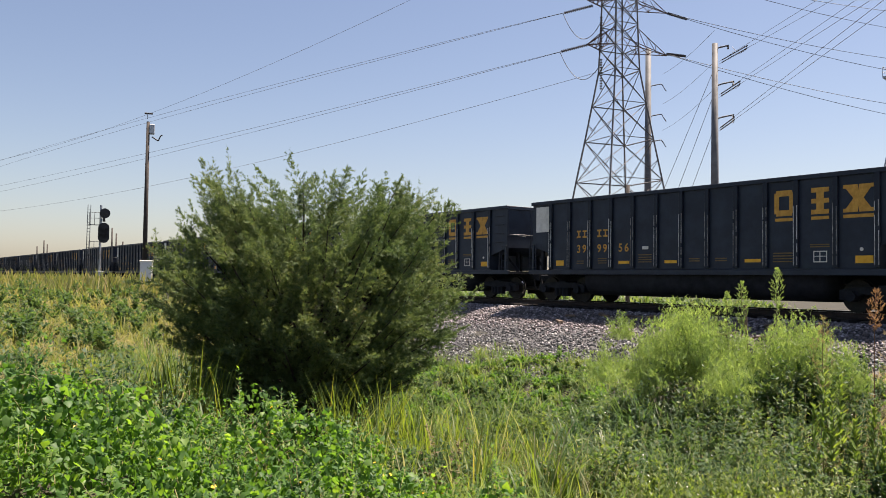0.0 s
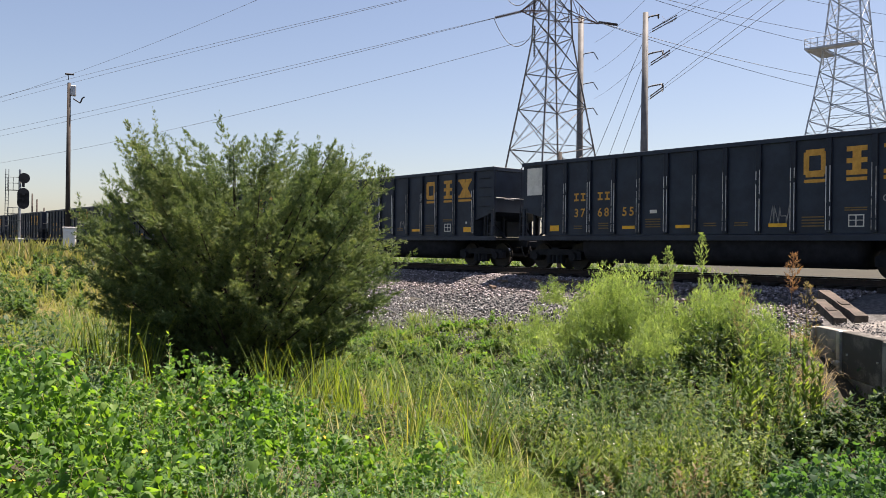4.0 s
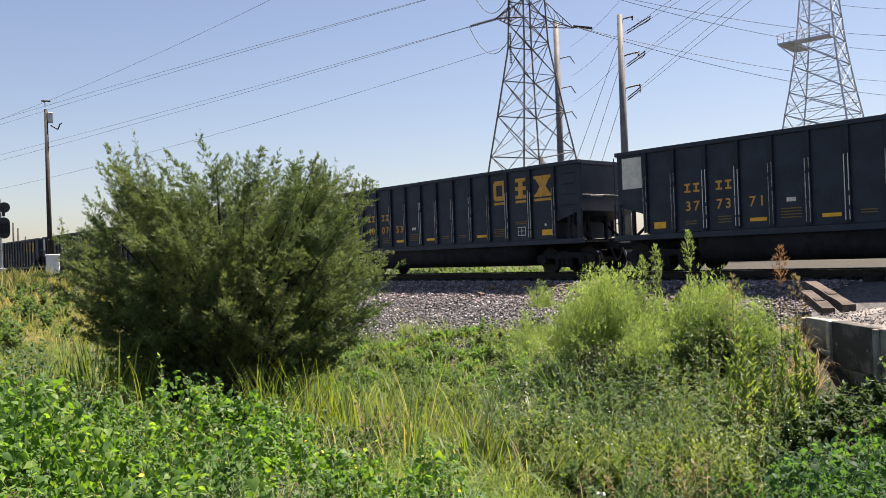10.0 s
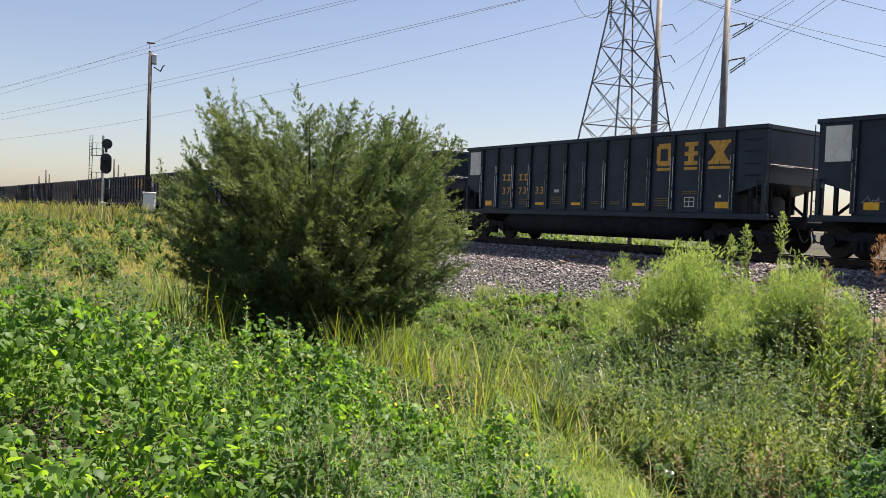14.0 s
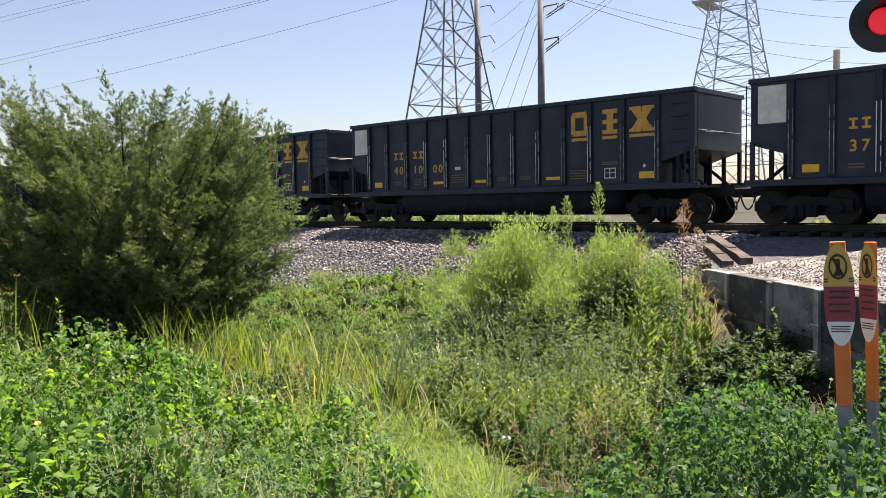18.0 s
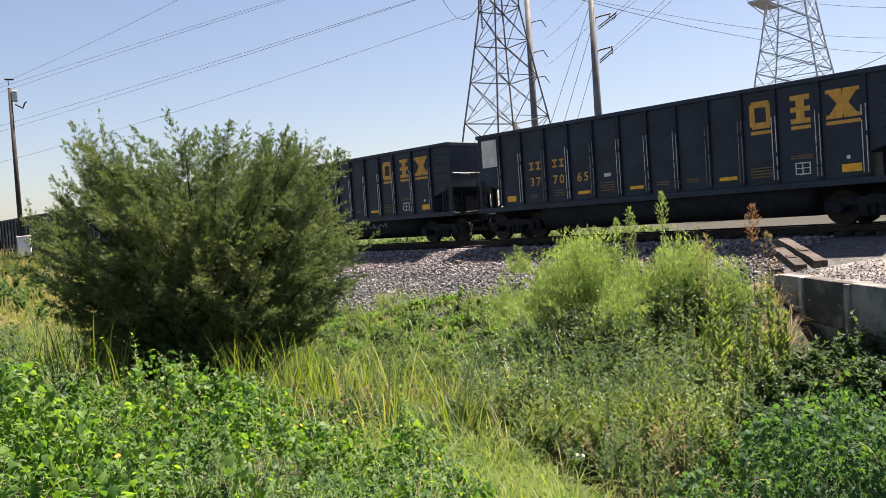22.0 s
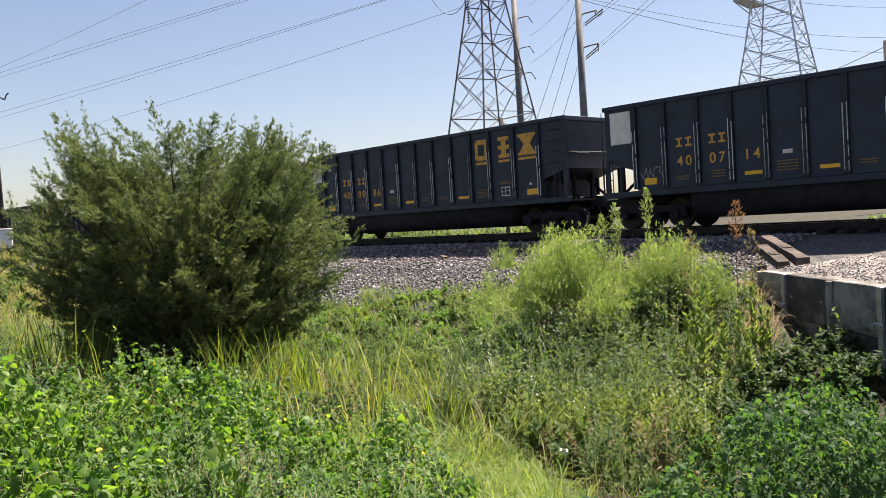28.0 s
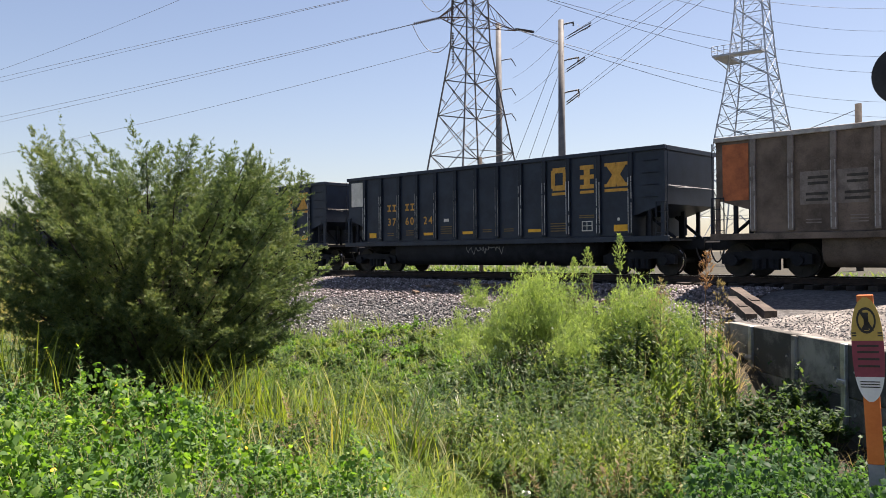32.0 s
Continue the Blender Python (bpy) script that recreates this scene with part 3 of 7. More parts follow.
def truck_parts():
    """Meshes of a two-axle freight truck: side frame, bolster, wheelset."""
    sf = bmesh.new()
    prism(sf, [(-1.25, 0.36), (-1.25, 0.62), (-1.0, 0.68), (-0.45, 0.72), (0.45, 0.72), (1.0, 0.68), (1.25, 0.62), (1.25, 0.36), (0.95, 0.34), (0.62, 0.52), (0.36, 0.5), (0.36, 0.2), (-0.36, 0.2), (-0.36, 0.5), (-0.62, 0.52), (-0.95, 0.34)], -0.09, 0.09)
    for sx in (-0.9, 0.9):
        rod(sf, (sx, -0.2, 0.457), (sx, 0.1, 0.457), 0.15, None, 12)
    for sx in (-0.2, 0, 0.2):
        rod(sf, (sx, -0.12, 0.24), (sx, -0.12, 0.5), 0.075, None, 8)
    frame_me = link("side_frame", sf, M_BLACK2)
    bo = bmesh.new()
    box(bo, -0.2, 0.2, -1.1, 1.1, 0.5, 0.78, 0.03)
    box(bo, -0.35, 0.35, -0.35, 0.35, 0.72, 0.98, 0.03)
    bolster_me = link("bolster", bo, M_BLACK2)
    ws = bmesh.new()
    for s in (-1, 1):
        rod(ws, (0, s * 0.69, 0), (0, s * 0.80, 0), 0.457, 0.452, 32)
        rod(ws, (0, s * 0.66, 0), (0, s * 0.69, 0), 0.485, None, 32)
        rod(ws, (0, s * 0.79, 0), (0, s * 0.87, 0), 0.15, None, 12)
        for k in range(6):
            a = k * math.pi / 3
            rod(ws, (0.3 * math.cos(a), s * 0.795, 0.3 * math.sin(a)), (0.3 * math.cos(a), s * 0.812, 0.3 * math.sin(a)), 0.05, None, 8)
    rod(ws, (0, -1.05, 0), (0, 1.05, 0), 0.085, None, 10)
    for fc in ws.faces:
        c = fc.calc_center_median()
        if abs(math.hypot(c.x, c.z) - 0.454) < 0.012 and 0.68 < abs(c.y) < 0.81:
            fc.material_index = 1
    wheel_me = link("wheelset", ws, [M_WHEEL, M_TREAD])
    meshes = [o.data for o in (frame_me, bolster_me, wheel_me)]
    for o in (frame_me, bolster_me, wheel_me):
        bpy.data.objects.remove(o)
    return meshes


TRUCK = truck_parts()


def hopper_body(bm):
    """Shell of the car: sheets with sloped ends, open above, with an inner floor for the load."""
    out = [(-7.35, 3.80), (-7.35, 2.12), (-6.28, 1.80), (-6.28, 1.20), (6.28, 1.20), (6.28, 1.80), (7.35, 2.12), (7.35, 3.80)]
    prism(bm, out, -SIDE, SIDE, skip=(7,))
    inn = [(-7.29, -SIDE + 0.06), (7.29, -SIDE + 0.06), (7.29, SIDE - 0.06), (-7.29, SIDE - 0.06)]
    lo = [bm.verts.new((x, y, 2.5)) for x, y in inn]
    hi = [bm.verts.new((x, y, 3.80)) for x, y in inn]
    for i in range(4):
        j = (i + 1) % 4
        bm.faces.new((lo[i], lo[j], hi[j], hi[i]))


def build_car(paint, rib_paint, chord_paint, underpaint, worn):
    """A high-sided coal car: sheets, ribs, chords, sills, tub, end gear and two trucks."""
    root = new("coal_car")
    bm = bmesh.new()
    hopper_body(bm)
    body = part("body", bm, paint, root)
    bm = bmesh.new()
    for s in (-1, 1):
        box(bm, -7.40, 7.40, s * 1.54 - 0.06, s * 1.54 + 0.06, 3.72, 3.85, 0.01)
    for s in (-1, 1):
        box(bm, s * 7.36 - 0.05, s * 7.36 + 0.05, -1.48, 1.48, 3.70, 3.84, 0.01)
    part("top_chord", bm, chord_paint, root)
    bm = bmesh.new()
    hump = [Vector((x, y, 3.36 + 0.3 * noise.noise(Vector((x * 0.6, y, 1))) + 0.12 * math.cos(y * 1.6))) for y in np.linspace(-1.45, 1.45, 7) for x in np.linspace(-7.2, 7.2, 30)]
    vs = [bm.verts.new(p) for p in hump]
    for j in range(6):
        for i in range(29):
            bm.faces.new((vs[j * 30 + i], vs[j * 30 + i + 1], vs[j * 30 + 31 + i], vs[j * 30 + 30 + i]))
    part("coal_load", bm, M_COAL, root, "dark heaped coal")
    bm = bmesh.new()
    box(bm, -0.075, 0.075, -0.085, 0.0, 1.24, 3.72, 0.012)
    ob = link("side_rib", bm, rib_paint)
    rib_me = ob.data
    bpy.data.objects.remove(ob)
    # pale broken strips: worn rib edges, with their glint put into the colour
    edges = []
    for v in range(4):
        rs = random.Random(40 + v)
        bm = bmesh.new()
        for x in (-0.055, 0.05):
            z = 1.3
            while z < 2.9:
                ln = rs.choice((0.25, 0.5, 0.9, 1.3))
                box(bm, x - 0.011, x + 0.011, -0.094, -0.08, z, min(z + ln, 3.0))
                z += ln + rs.choice((0.02, 0.05, 0.12))
        ob = link("worn_edge", bm, worn)
        edges.append(ob.data)
        bpy.data.objects.remove(ob)
    for k, x in enumerate(RIB_X):
        rib = share("side_rib", rib_me, root, pose(x, -SIDE, 0))
        share("worn_edge", edges[k % 4], rib)
    for x in RIB_X:
        share("side_rib", rib_me, root, pose(-x, SIDE, 0, 0, 0, 180))
    bm = bmesh.new()
    box(bm, -7.5, 7.5, -0.09, 0.02, 1.02, 1.19, 0.008)
    sill = part("side_sill", bm, paint, root)
    sill.matrix_basis = pose(0, -SIDE, 0)
    share("side_sill", sill.data, root, pose(0, SIDE, 0, 0, 0, 180))
    bm = bmesh.new()
    box(bm, -7.9, 7.9, -0.24, 0.24, 0.78, 1.1)
    part("centre_sill", bm, M_BLACK2, root)
    bm = bmesh.new()
    ring = [(-1.44, 1.06), (-1.44, 0.72), (-1.34, 0.46), (-1.1, 0.31), (-0.7, 0.27), (0.7, 0.27), (1.1, 0.31), (1.34, 0.46), (1.44, 0.72), (1.44, 1.06)]
    a = [bm.verts.new((-4.55, y, z)) for y, z in ring]
    b = [bm.verts.new((4.55, y, z)) for y, z in ring]
    for i in range(len(ring) - 1):
        bm.faces.new((a[i], a[i + 1], b[i + 1], b[i]))
    bm.faces.new(a[::-1])
    bm.faces.new(b)
    part("tub", bm, underpaint, root, "rounded belly tub between the trucks", True)
    for s in (-1, 1):
        bm = bmesh.new()  # slope sheet and end braces
        vs = [bm.verts.new(c) for c in ((s * 7.3, -1.5, 2.12), (s * 7.3, 1.5, 2.12), (s * 6.2, 1.5, 1.78), (s * 6.2, -1.5, 1.78))]
        bm.faces.new(vs)
        for y in (-1.46, -0.5, 0.5, 1.46):
            box(bm, s * 6.82 - 0.05, s * 6.82 + 0.05, y - 0.05, y + 0.05, 1.08, 2.0)
        for y in (-0.8, 0.8):
            rod(bm, (s * 7.3, y, 1.1), (s * 6.4, y, 1.82), 0.05)
        box(bm, s * 6.9 - 0.75, s * 6.9 + 0.62, -1.5, 1.5, 1.04, 1.1)
        box(bm, s * 7.3 - 0.05, s * 7.3 + 0.05, 1.45, 1.55, 1.08, 2.14)
        for y in (-1.0, 0.0, 1.0):
            box(bm, s * 6.45 - 0.04, s * 6.45 + 0.04, y - 0.04, y + 0.04, 1.08, 1.86)
        part("end_frame", bm, M_BLACK2, root)
        bm = bmesh.new()  # ladder rails and rungs at the corner
        for x in (s * 7.46, s * 7.1):
            rod(bm, (x, -1.6, 1.1), (x, -1.6, 2.2), 0.016, None, 6)
        for k in range(4):
            rod(bm, (s * 7.46, -1.6, 1.28 + k * 0.3), (s * 7.1, -1.6, 1.28 + k * 0.3), 0.012, None, 6)
        rod(bm, (s * 7.46, -1.56, 1.1), (s * 7.46, -1.56, 3.7), 0.014, None, 6)
        for k in range(4 if s > 0 else 0):
            rod(bm, (s * 6.62, -1.58, 2.35 + k * 0.36), (s * 7.16, -1.58, 2.35 + k * 0.36), 0.014, None, 6)
        part("ladder", bm, M_RIB, root)
        bm = bmesh.new()
        box(bm, s * 7.3 - 0.06, s * 7.3 + 0.06, -1.585, -1.5, 1.1, 2.2, 0.01)
        part("corner_post", bm, paint, root)
        bm = bmesh.new()
        rod(bm, (s * 7.4, -1.0, 2.62), (s * 7.95 if s > 0 else s * 7.4, -1.05, 2.56), 0.012, None, 6)
        rod(bm, (s * 7.42, -1.45, 2.66), (s * 7.42, 1.45, 2.66), 0.014, None, 6)
        part("grab_iron", bm, M_WORN, root)
        bm = bmesh.new()
        box(bm, s * 8.0 - 0.2, s * 8.0 + 0.16, -0.16, 0.16, 0.74, 1.02, 0.04)
        box(bm, s * 7.75 - 0.2, s * 7.75 + 0.2, -0.08, 0.08, 0.8, 0.96, 0.02)
        part("coupler", bm, M_BLACK2, root)
        bm = bmesh.new()
        pts = [Vector((s * (7.7 + 0.45 * i / 8), -0.35, 0.82 - 0.42 * math.sin(math.pi * i / 8) ** 0.8)) for i in range(9)]
        tube(bm, pts, 0.025, 6)
        part("air_hose", bm, M_SIGBLACK, root)
        tr = new("truck")
        tr.parent = root
        tr.matrix_basis = pose(s * 6.17, 0, 0)
        for q in (-1, 1):
            share("side_frame", TRUCK[0], tr, pose(0, q * 1.02, 0, 0, 0, 0 if q < 0 else 180))
        share("bolster", TRUCK[1], tr)
        for q in (-0.89, 0.89):
            share("wheelset", TRUCK[2], tr, pose(q, 0, 0.457))
    return root


def dress(root, number, emblems=True, patch=M_WHITE, lines=M_STENCIL, refl=True):
    """Markings on the viewer's side of a car."""
    f = -SIDE - 0.002
    bm = bmesh.new()
    plate(bm, -7.16, -6.42, 2.66 if patch is M_WHITE else 2.1, 3.64)
    part("end_patch", bm, patch, root).matrix_basis = pose(0, f, 0)
    if emblems:
        for k, x in enumerate((3.58, 4.62, 5.70)):
            part("emblem", emblem(k), M_YELLOW, root, "faded yellow emblem block with bar").matrix_basis = pose(x, f - 0.004, 3.09)
    if number:
        for ch, x in zip(number, (-4.66 - 0.13, -4.66 + 0.15, -3.63 - 0.13, -3.63 + 0.15, -2.61 - 0.13, -2.61 + 0.15)):
            share("numeral", DIGITS[ch], root, pose(x, f - 0.004, 1.83, 90))
        bm = bmesh.new()
        for x in (-4.80, -4.50, -3.76, -3.46):
            plate(bm, x - 0.1, x + 0.1, 2.37, 2.43)
            plate(bm, x - 0.1, x + 0.1, 2.58, 2.64)
            plate(bm, x - 0.03, x + 0.03, 2.43, 2.58)
        tagged(part("owner_mark", bm, M_YELLOW, root), kind="stuff").matrix_basis = pose(0, f, 0)
    if refl:
        for x, w, h in ((-5.8, 0.21, 0.1), (-2.58, 0.25, 0.05), (-0.55, 0.25, 0.05), (2.5, 0.27, 0.05), (5.85, 0.24, 0.1)):
            bm = bmesh.new()
            plate(bm, x - w, x + w, 1.45 - h, 1.45 + h)
            part("reflector", bm, M_REFL, root, "yellow reflective strip").matrix_basis = pose(0, f - 0.003, 0)
    bm = bmesh.new()
    plate(bm, -1.75, -1.49, 1.88, 1.99)
    part("placard", bm, M_WHITE, root, "small white placard").matrix_basis = pose(0, f - 0.003, 0)
    bm = bmesh.new()
    rod(bm, (5.78, -0.012, 1.72), (5.78, 0, 1.72), 0.05, None, 12)
    part("white_disc", bm, M_WHITE, root).matrix_basis = pose(0, f - 0.003, 0)
    bm = bmesh.new()
    plate(bm, 4.42, 4.82, 1.38, 1.70)
    panel = part("data_panel", bm, M_WHITE, root, "white framed data panel")
    panel.matrix_basis = pose(0, f - 0.003, 0)
    for x0, x1, z0, z1 in ((4.45, 4.6, 1.41, 1.54), (4.45, 4.6, 1.56, 1.67), (4.63, 4.79, 1.41, 1.54), (4.63, 4.79, 1.56, 1.67)):
        bm = bmesh.new()
        plate(bm, x0, x1, z0, z1)
        part("field", bm, M_BLACK, panel).matrix_basis = pose(0, -0.004, 0)
    bm = bmesh.new()
    for x, zs, w in ((-1.62, (1.44, 1.52, 1.6, 1.68), 0.3), (0.4, (1.45, 1.52), 0.22), (1.4, (1.45, 1.52), 0.22), (3.5, (1.4, 1.48, 1.56, 1.64), 0.32), (-4.7, (1.42, 1.5), 0.2), (-3.6, (1.42, 1.5, 1.58), 0.22), (4.62, (1.8, 1.86), 0.3)):
        for z in zs:
            plate(bm, x - w, x + w * 0.9, z, z + 0.03)
    tagged(part("stencil_panel", bm, lines, root, "small dull lines of stencil"), kind="stuff").matrix_basis = pose(0, f - 0.002, 0)


M_SCRAWL = surface("faded_spray_paint", (0.12, 0.12, 0.12), (0.27, 0.27, 0.27), 6, 0.6)
NUMBERS = {-1: "399956", 0: "376935", 1: "376855", 2: "399225", 3: "400788", 4: "377371", 5: "400753", 6: "400003", 7: "377333", 8: "376923", 9: "401000", 10: "376211", 11: "377065", 12: "377374", 14: "400714", 15: "400086", 17: "376024"}
CARS = {}


def build_train():
    black = tagged(build_car(M_BLACK, M_RIB, M_BLACK, M_BLACK2, M_WORN), "long black high-sided coal car with yellow markings, rolling on the track", "freight car", "cars of the coal train")
    plain = None
    for k in range(-3, 31):
        if k in (13, 16):
            car = tagged(build_car(M_BROWN, M_BROWNRIB, M_CHORD, M_BROWN, M_CHORD), "dusty brown high-sided coal car with an orange end panel" if k == 16 else "dusty brown high-sided coal car with a dull maroon end panel", "freight car", "cars of the coal train")
            dress(car, "", False, M_ORANGE_END if k == 16 else M_MAROON_END, M_BROWNRIB, False)
            if k == 16:
                bm = bmesh.new()
                plate(bm, -5.05, -3.4, 1.9, 2.75)
                part("faded_patch", bm, M_BROWNRIB, car, "faded grey painted patch").matrix_basis = pose(0, -SIDE - 0.004, 0)
            for x0, x1, z0 in ((-4.85, -4.35, 2.4), (-3.9, -3.4, 2.4), (-4.9, -4.35, 1.98), (-3.95, -3.35, 1.98)):
                bm = bmesh.new()
                plate(bm, x0, x1, z0, z0 + 0.07)
                plate(bm, x0, x1, z0 + 0.15, z0 + 0.22)
                part("faded_mark", bm, M_INK, car, "worn dark painted mark").matrix_basis = pose(0, -SIDE - 0.012, 0)
        elif k == -3:
            car = black
            dress(car, "376935")
            continue
        else:
            car = copy_thing(black, Matrix())
            if k in NUMBERS:
                for o in [o for o in car.children if o.name.startswith("numeral")]:
                    bpy.data.objects.remove(o)
                for ch, x in zip(NUMBERS[k], (-4.79, -4.51, -3.76, -3.48, -2.74, -2.46)):
                    share("numeral", DIGITS[ch], car, pose(x, -SIDE - 0.006, 1.83, 90))
        CARS[k] = car
    CARS[-3] = black
    for k, x0, x1, z0, z1 in ((12, 1.3, 3.2, 0.72, 0.9), (17, -0.7, 1.0, 0.7, 0.92), (1, 2.3, 2.95, 1.45, 2.0), (3, 2.33, 2.94, 1.5, 1.8), (3, -0.85, -0.27, 1.7, 2.1), (3, -1.5, -1.0, 1.35, 1.6), (3, 1.5, 1.9, 1.55, 1.7), (14, -6.1, -5.3, 1.55, 1.85), (2, 1.3, 1.8, 1.5, 1.85), (6, -6.1, -5.5, 1.55, 1.7)):
        bm = bmesh.new()
        scribble(bm, x0, x1, z0, z1, k)
        tagged(part("paint_scrawl", bm, M_SCRAWL, CARS[k], "pale grey spray-painted scrawl"), kind="stuff").matrix_basis = pose(0, -SIDE - 0.004 if z0 > 1 else -1.45, 0)
    def loop(bm, cx, cz, rx, rz, a0, a1, w=0.016):
        """A painted stroke round part of an oval."""
        ring = [(cx + (rx + q) * math.cos(a0 + (a1 - a0) * i / 20), cz + (rz + q) * math.sin(a0 + (a1 - a0) * i / 20)) for i in range(21) for q in (-w, w)]
        vs = [bm.verts.new((x, 0, z)) for x, z in ring]
        for i in range(20):
            bm.faces.new((vs[2 * i], vs[2 * i + 1], vs[2 * i + 3], vs[2 * i + 2]))

    bm = bmesh.new()
    for cx, cz in ((5.4, 2.1), (5.6, 2.2), (5.82, 2.08), (5.7, 1.86), (5.48, 1.82), (5.95, 1.84)):
        loop(bm, cx, cz, 0.12, 0.09, cx * 5, cx * 5 + 5.6)
    tagged(part("paint_scrawl", bm, M_SCRAWL, CARS[1], "pale looping spray-painted scrawl"), kind="stuff").matrix_basis = pose(0, -SIDE - 0.004, 0)
    for strokes in (((1.0, 1.85, 0.14, 0.2, -2.4, 2.4),), ((1.8, 1.75, 0.12, 0.11, 0, 6.28), (1.8, 1.97, 0.1, 0.1, 0, 6.28)), ((2.62, 1.95, 0.012, 0.16, 0, 6.28), (2.62, 1.95, 0.15, 0.012, 0, 6.28)), ((3.64, 1.95, 0.22, 0.2, 0.3, 5.2), (3.62, 2.1, 0.14, 0.07, 0, 4.5))):
        bm = bmesh.new()
        for st in strokes:
            loop(bm, *st)
        part("paint_mark", bm, M_SCRAWL, CARS[10], "pale spray-painted mark").matrix_basis = pose(0, -SIDE - 0.004, 0)
    for k, car in CARS.items():
        car.location = (run_of(0) - PITCH * k - 5.70, TRACK_Y, 0)


build_train()


def motions():
    """Everything that moves: the cars along the track, and the wheelsets of the cars that pass near."""
    times = [0, 2, 4, 6, 8, 10, 12, 14, 16, 18, 20, 22, 24, 26, 28, 30, 32]
    for k, car in CARS.items():
        off = -PITCH * k - 5.70
        walk(car, [(t, pose(run_of(t) + off, TRACK_Y, 0)) for t in times])
        if not -2 <= k <= 19:
            continue
        near = [t / 15 for t in range(0, 481) if -46 < run_of(t / 15) + off < 6]
        if not near:
            continue
        for axle in [o for tr in car.children if tr.name.startswith("truck") for o in tr.children if o.name.startswith("wheelset")]:
            x = axle.matrix_basis.translation.x
            rows = [(t, pose(x, 0, 0.457, 0, math.degrees((run_of(t) + off) / 0.457))) for t in near]
            if near[0] > 0:
                rows.insert(0, (0, rows[0][1]))
            if near[-1] < 32:
                rows.append((32, rows[-1][1]))
            walk(axle, rows)

# ---- towers, poles and fixtures ----


def build_tower(name, place, turn, levels, arms, steel, arm_steel, label, platform=None):
    """A lattice tower: four legs through square levels (z, half side), braced faces, arms (z, left, right)."""
    root = tagged(new(name), label, "lattice tower")
    root.matrix_basis = pose(*place, 0, 0, turn)
    cs = ((-1, -1), (1, -1), (1, 1), (-1, 1))
    for sx, sy in cs:
        bm = bmesh.new()
        tube(bm, [Vector((sx * h, sy * h, z)) for z, h in levels], 0.1, 4)
        part("leg", bm, steel, root)
    def brace(p, q, w, mat=None, parent=None, called="brace"):
        bm = bmesh.new()
        bar(bm, p, q, w)
        return part(called, bm, mat or steel, parent or root)

    for f in range(4):
        (ax, ay), (bx, by) = cs[f], cs[(f + 1) % 4]
        for i, ((z0, h0), (z1, h1)) in enumerate(zip(levels, levels[1:])):
            a0, b0 = Vector((ax * h0, ay * h0, z0)), Vector((bx * h0, by * h0, z0))
            a1, b1 = Vector((ax * h1, ay * h1, z1)), Vector((bx * h1, by * h1, z1))
            if i == 0:
                m = (a1 + b1) / 2
                brace(a0, m, 0.09)
                brace(b0, m, 0.09)
                brace(a0.lerp(a1, 0.5), a0.lerp(m, 0.5), 0.06)
                brace(b0.lerp(b1, 0.5), b0.lerp(m, 0.5), 0.06)
            else:
                brace(a0, b1, 0.075)
                brace(b0, a1, 0.075)
                if platform:
                    brace(a0.lerp(a1, 0.5), b0.lerp(b1, 0.5), 0.05)
                if h0 > 1.9:
                    brace(a0.lerp(a1, 0.5), a0.lerp(b1, 0.27), 0.05)
                    brace(b0.lerp(b1, 0.5), b0.lerp(a1, 0.27), 0.05)
            brace(a1, b1, 0.08, called="crossbar")
    for z, left, right, half in arms:
        for s, ln in ((-1, left), (1, right)):
            if not ln:
                continue
            tip = Vector((s * ln, 0, z))
            bm = bmesh.new()
            bar(bm, Vector((s * half, -half, z)), tip, 0.09)
            arm = part("crossarm", bm, arm_steel, root)
            brace(Vector((s * half, half, z)), tip, 0.09, arm_steel, arm, "chord")
            for sy in (-1, 1):
                base, top = Vector((s * half, sy * half, z)), Vector((s * half, sy * half, z + 1.7))
                brace(top, tip, 0.08, arm_steel, arm, "chord")
                for k in (0.3, 0.6):
                    brace(base.lerp(tip, k), top.lerp(tip, k), 0.05, arm_steel, arm, "strut")
                    brace(base.lerp(tip, k), top.lerp(tip, k - 0.3), 0.05, arm_steel, arm, "strut")
            for k in (0.25, 0.5, 0.75):
                brace(Vector((s * half, -half, z)).lerp(tip, k), Vector((s * half, half, z)).lerp(tip, k), 0.05, arm_steel, arm, "strut")
    if platform:
        z, h = platform
        y0, y1 = -h - 1.5, -h
        bm = bmesh.new()
        box(bm, -h - 1.7, h, y0, y1, z - 0.22, z)
        for k in np.linspace(-h - 1.7, h, 9):
            rod(bm, (k, y0, z), (k, y0, z + 1.05), 0.04, None, 5)
        for zz in (0.5, 1.05):
            rod(bm, (-h - 1.7, y0, z + zz), (h, y0, z + zz), 0.04, None, 5)
        for k in (-h - 1.6, -h + 0.4):
            rod(bm, (k, y0, z - 0.2), (-h, y1, z - 2.0), 0.06, None, 5)
        box(bm, -h - 1.7, -h, y1, h, z - 0.22, z)
        for zz in (0.5, 1.05):
            rod(bm, (-h - 1.7, y0, z + zz), (-h - 1.7, h, z + zz), 0.04, None, 5)
        part("platform", bm, steel, root, "railed maintenance platform")
    return root


def insulator(bm, p, q, r=0.11, n=9):
    p, q = Vector(p), Vector(q)
    rod(bm, p, q, 0.035, None, 6)
    for k in range(n):
        c = p.lerp(q, (k + 0.5) / n)
        d = (q - p).normalized() * 0.04
        rod(bm, c - d, c + d, r, r * 0.5, 8)


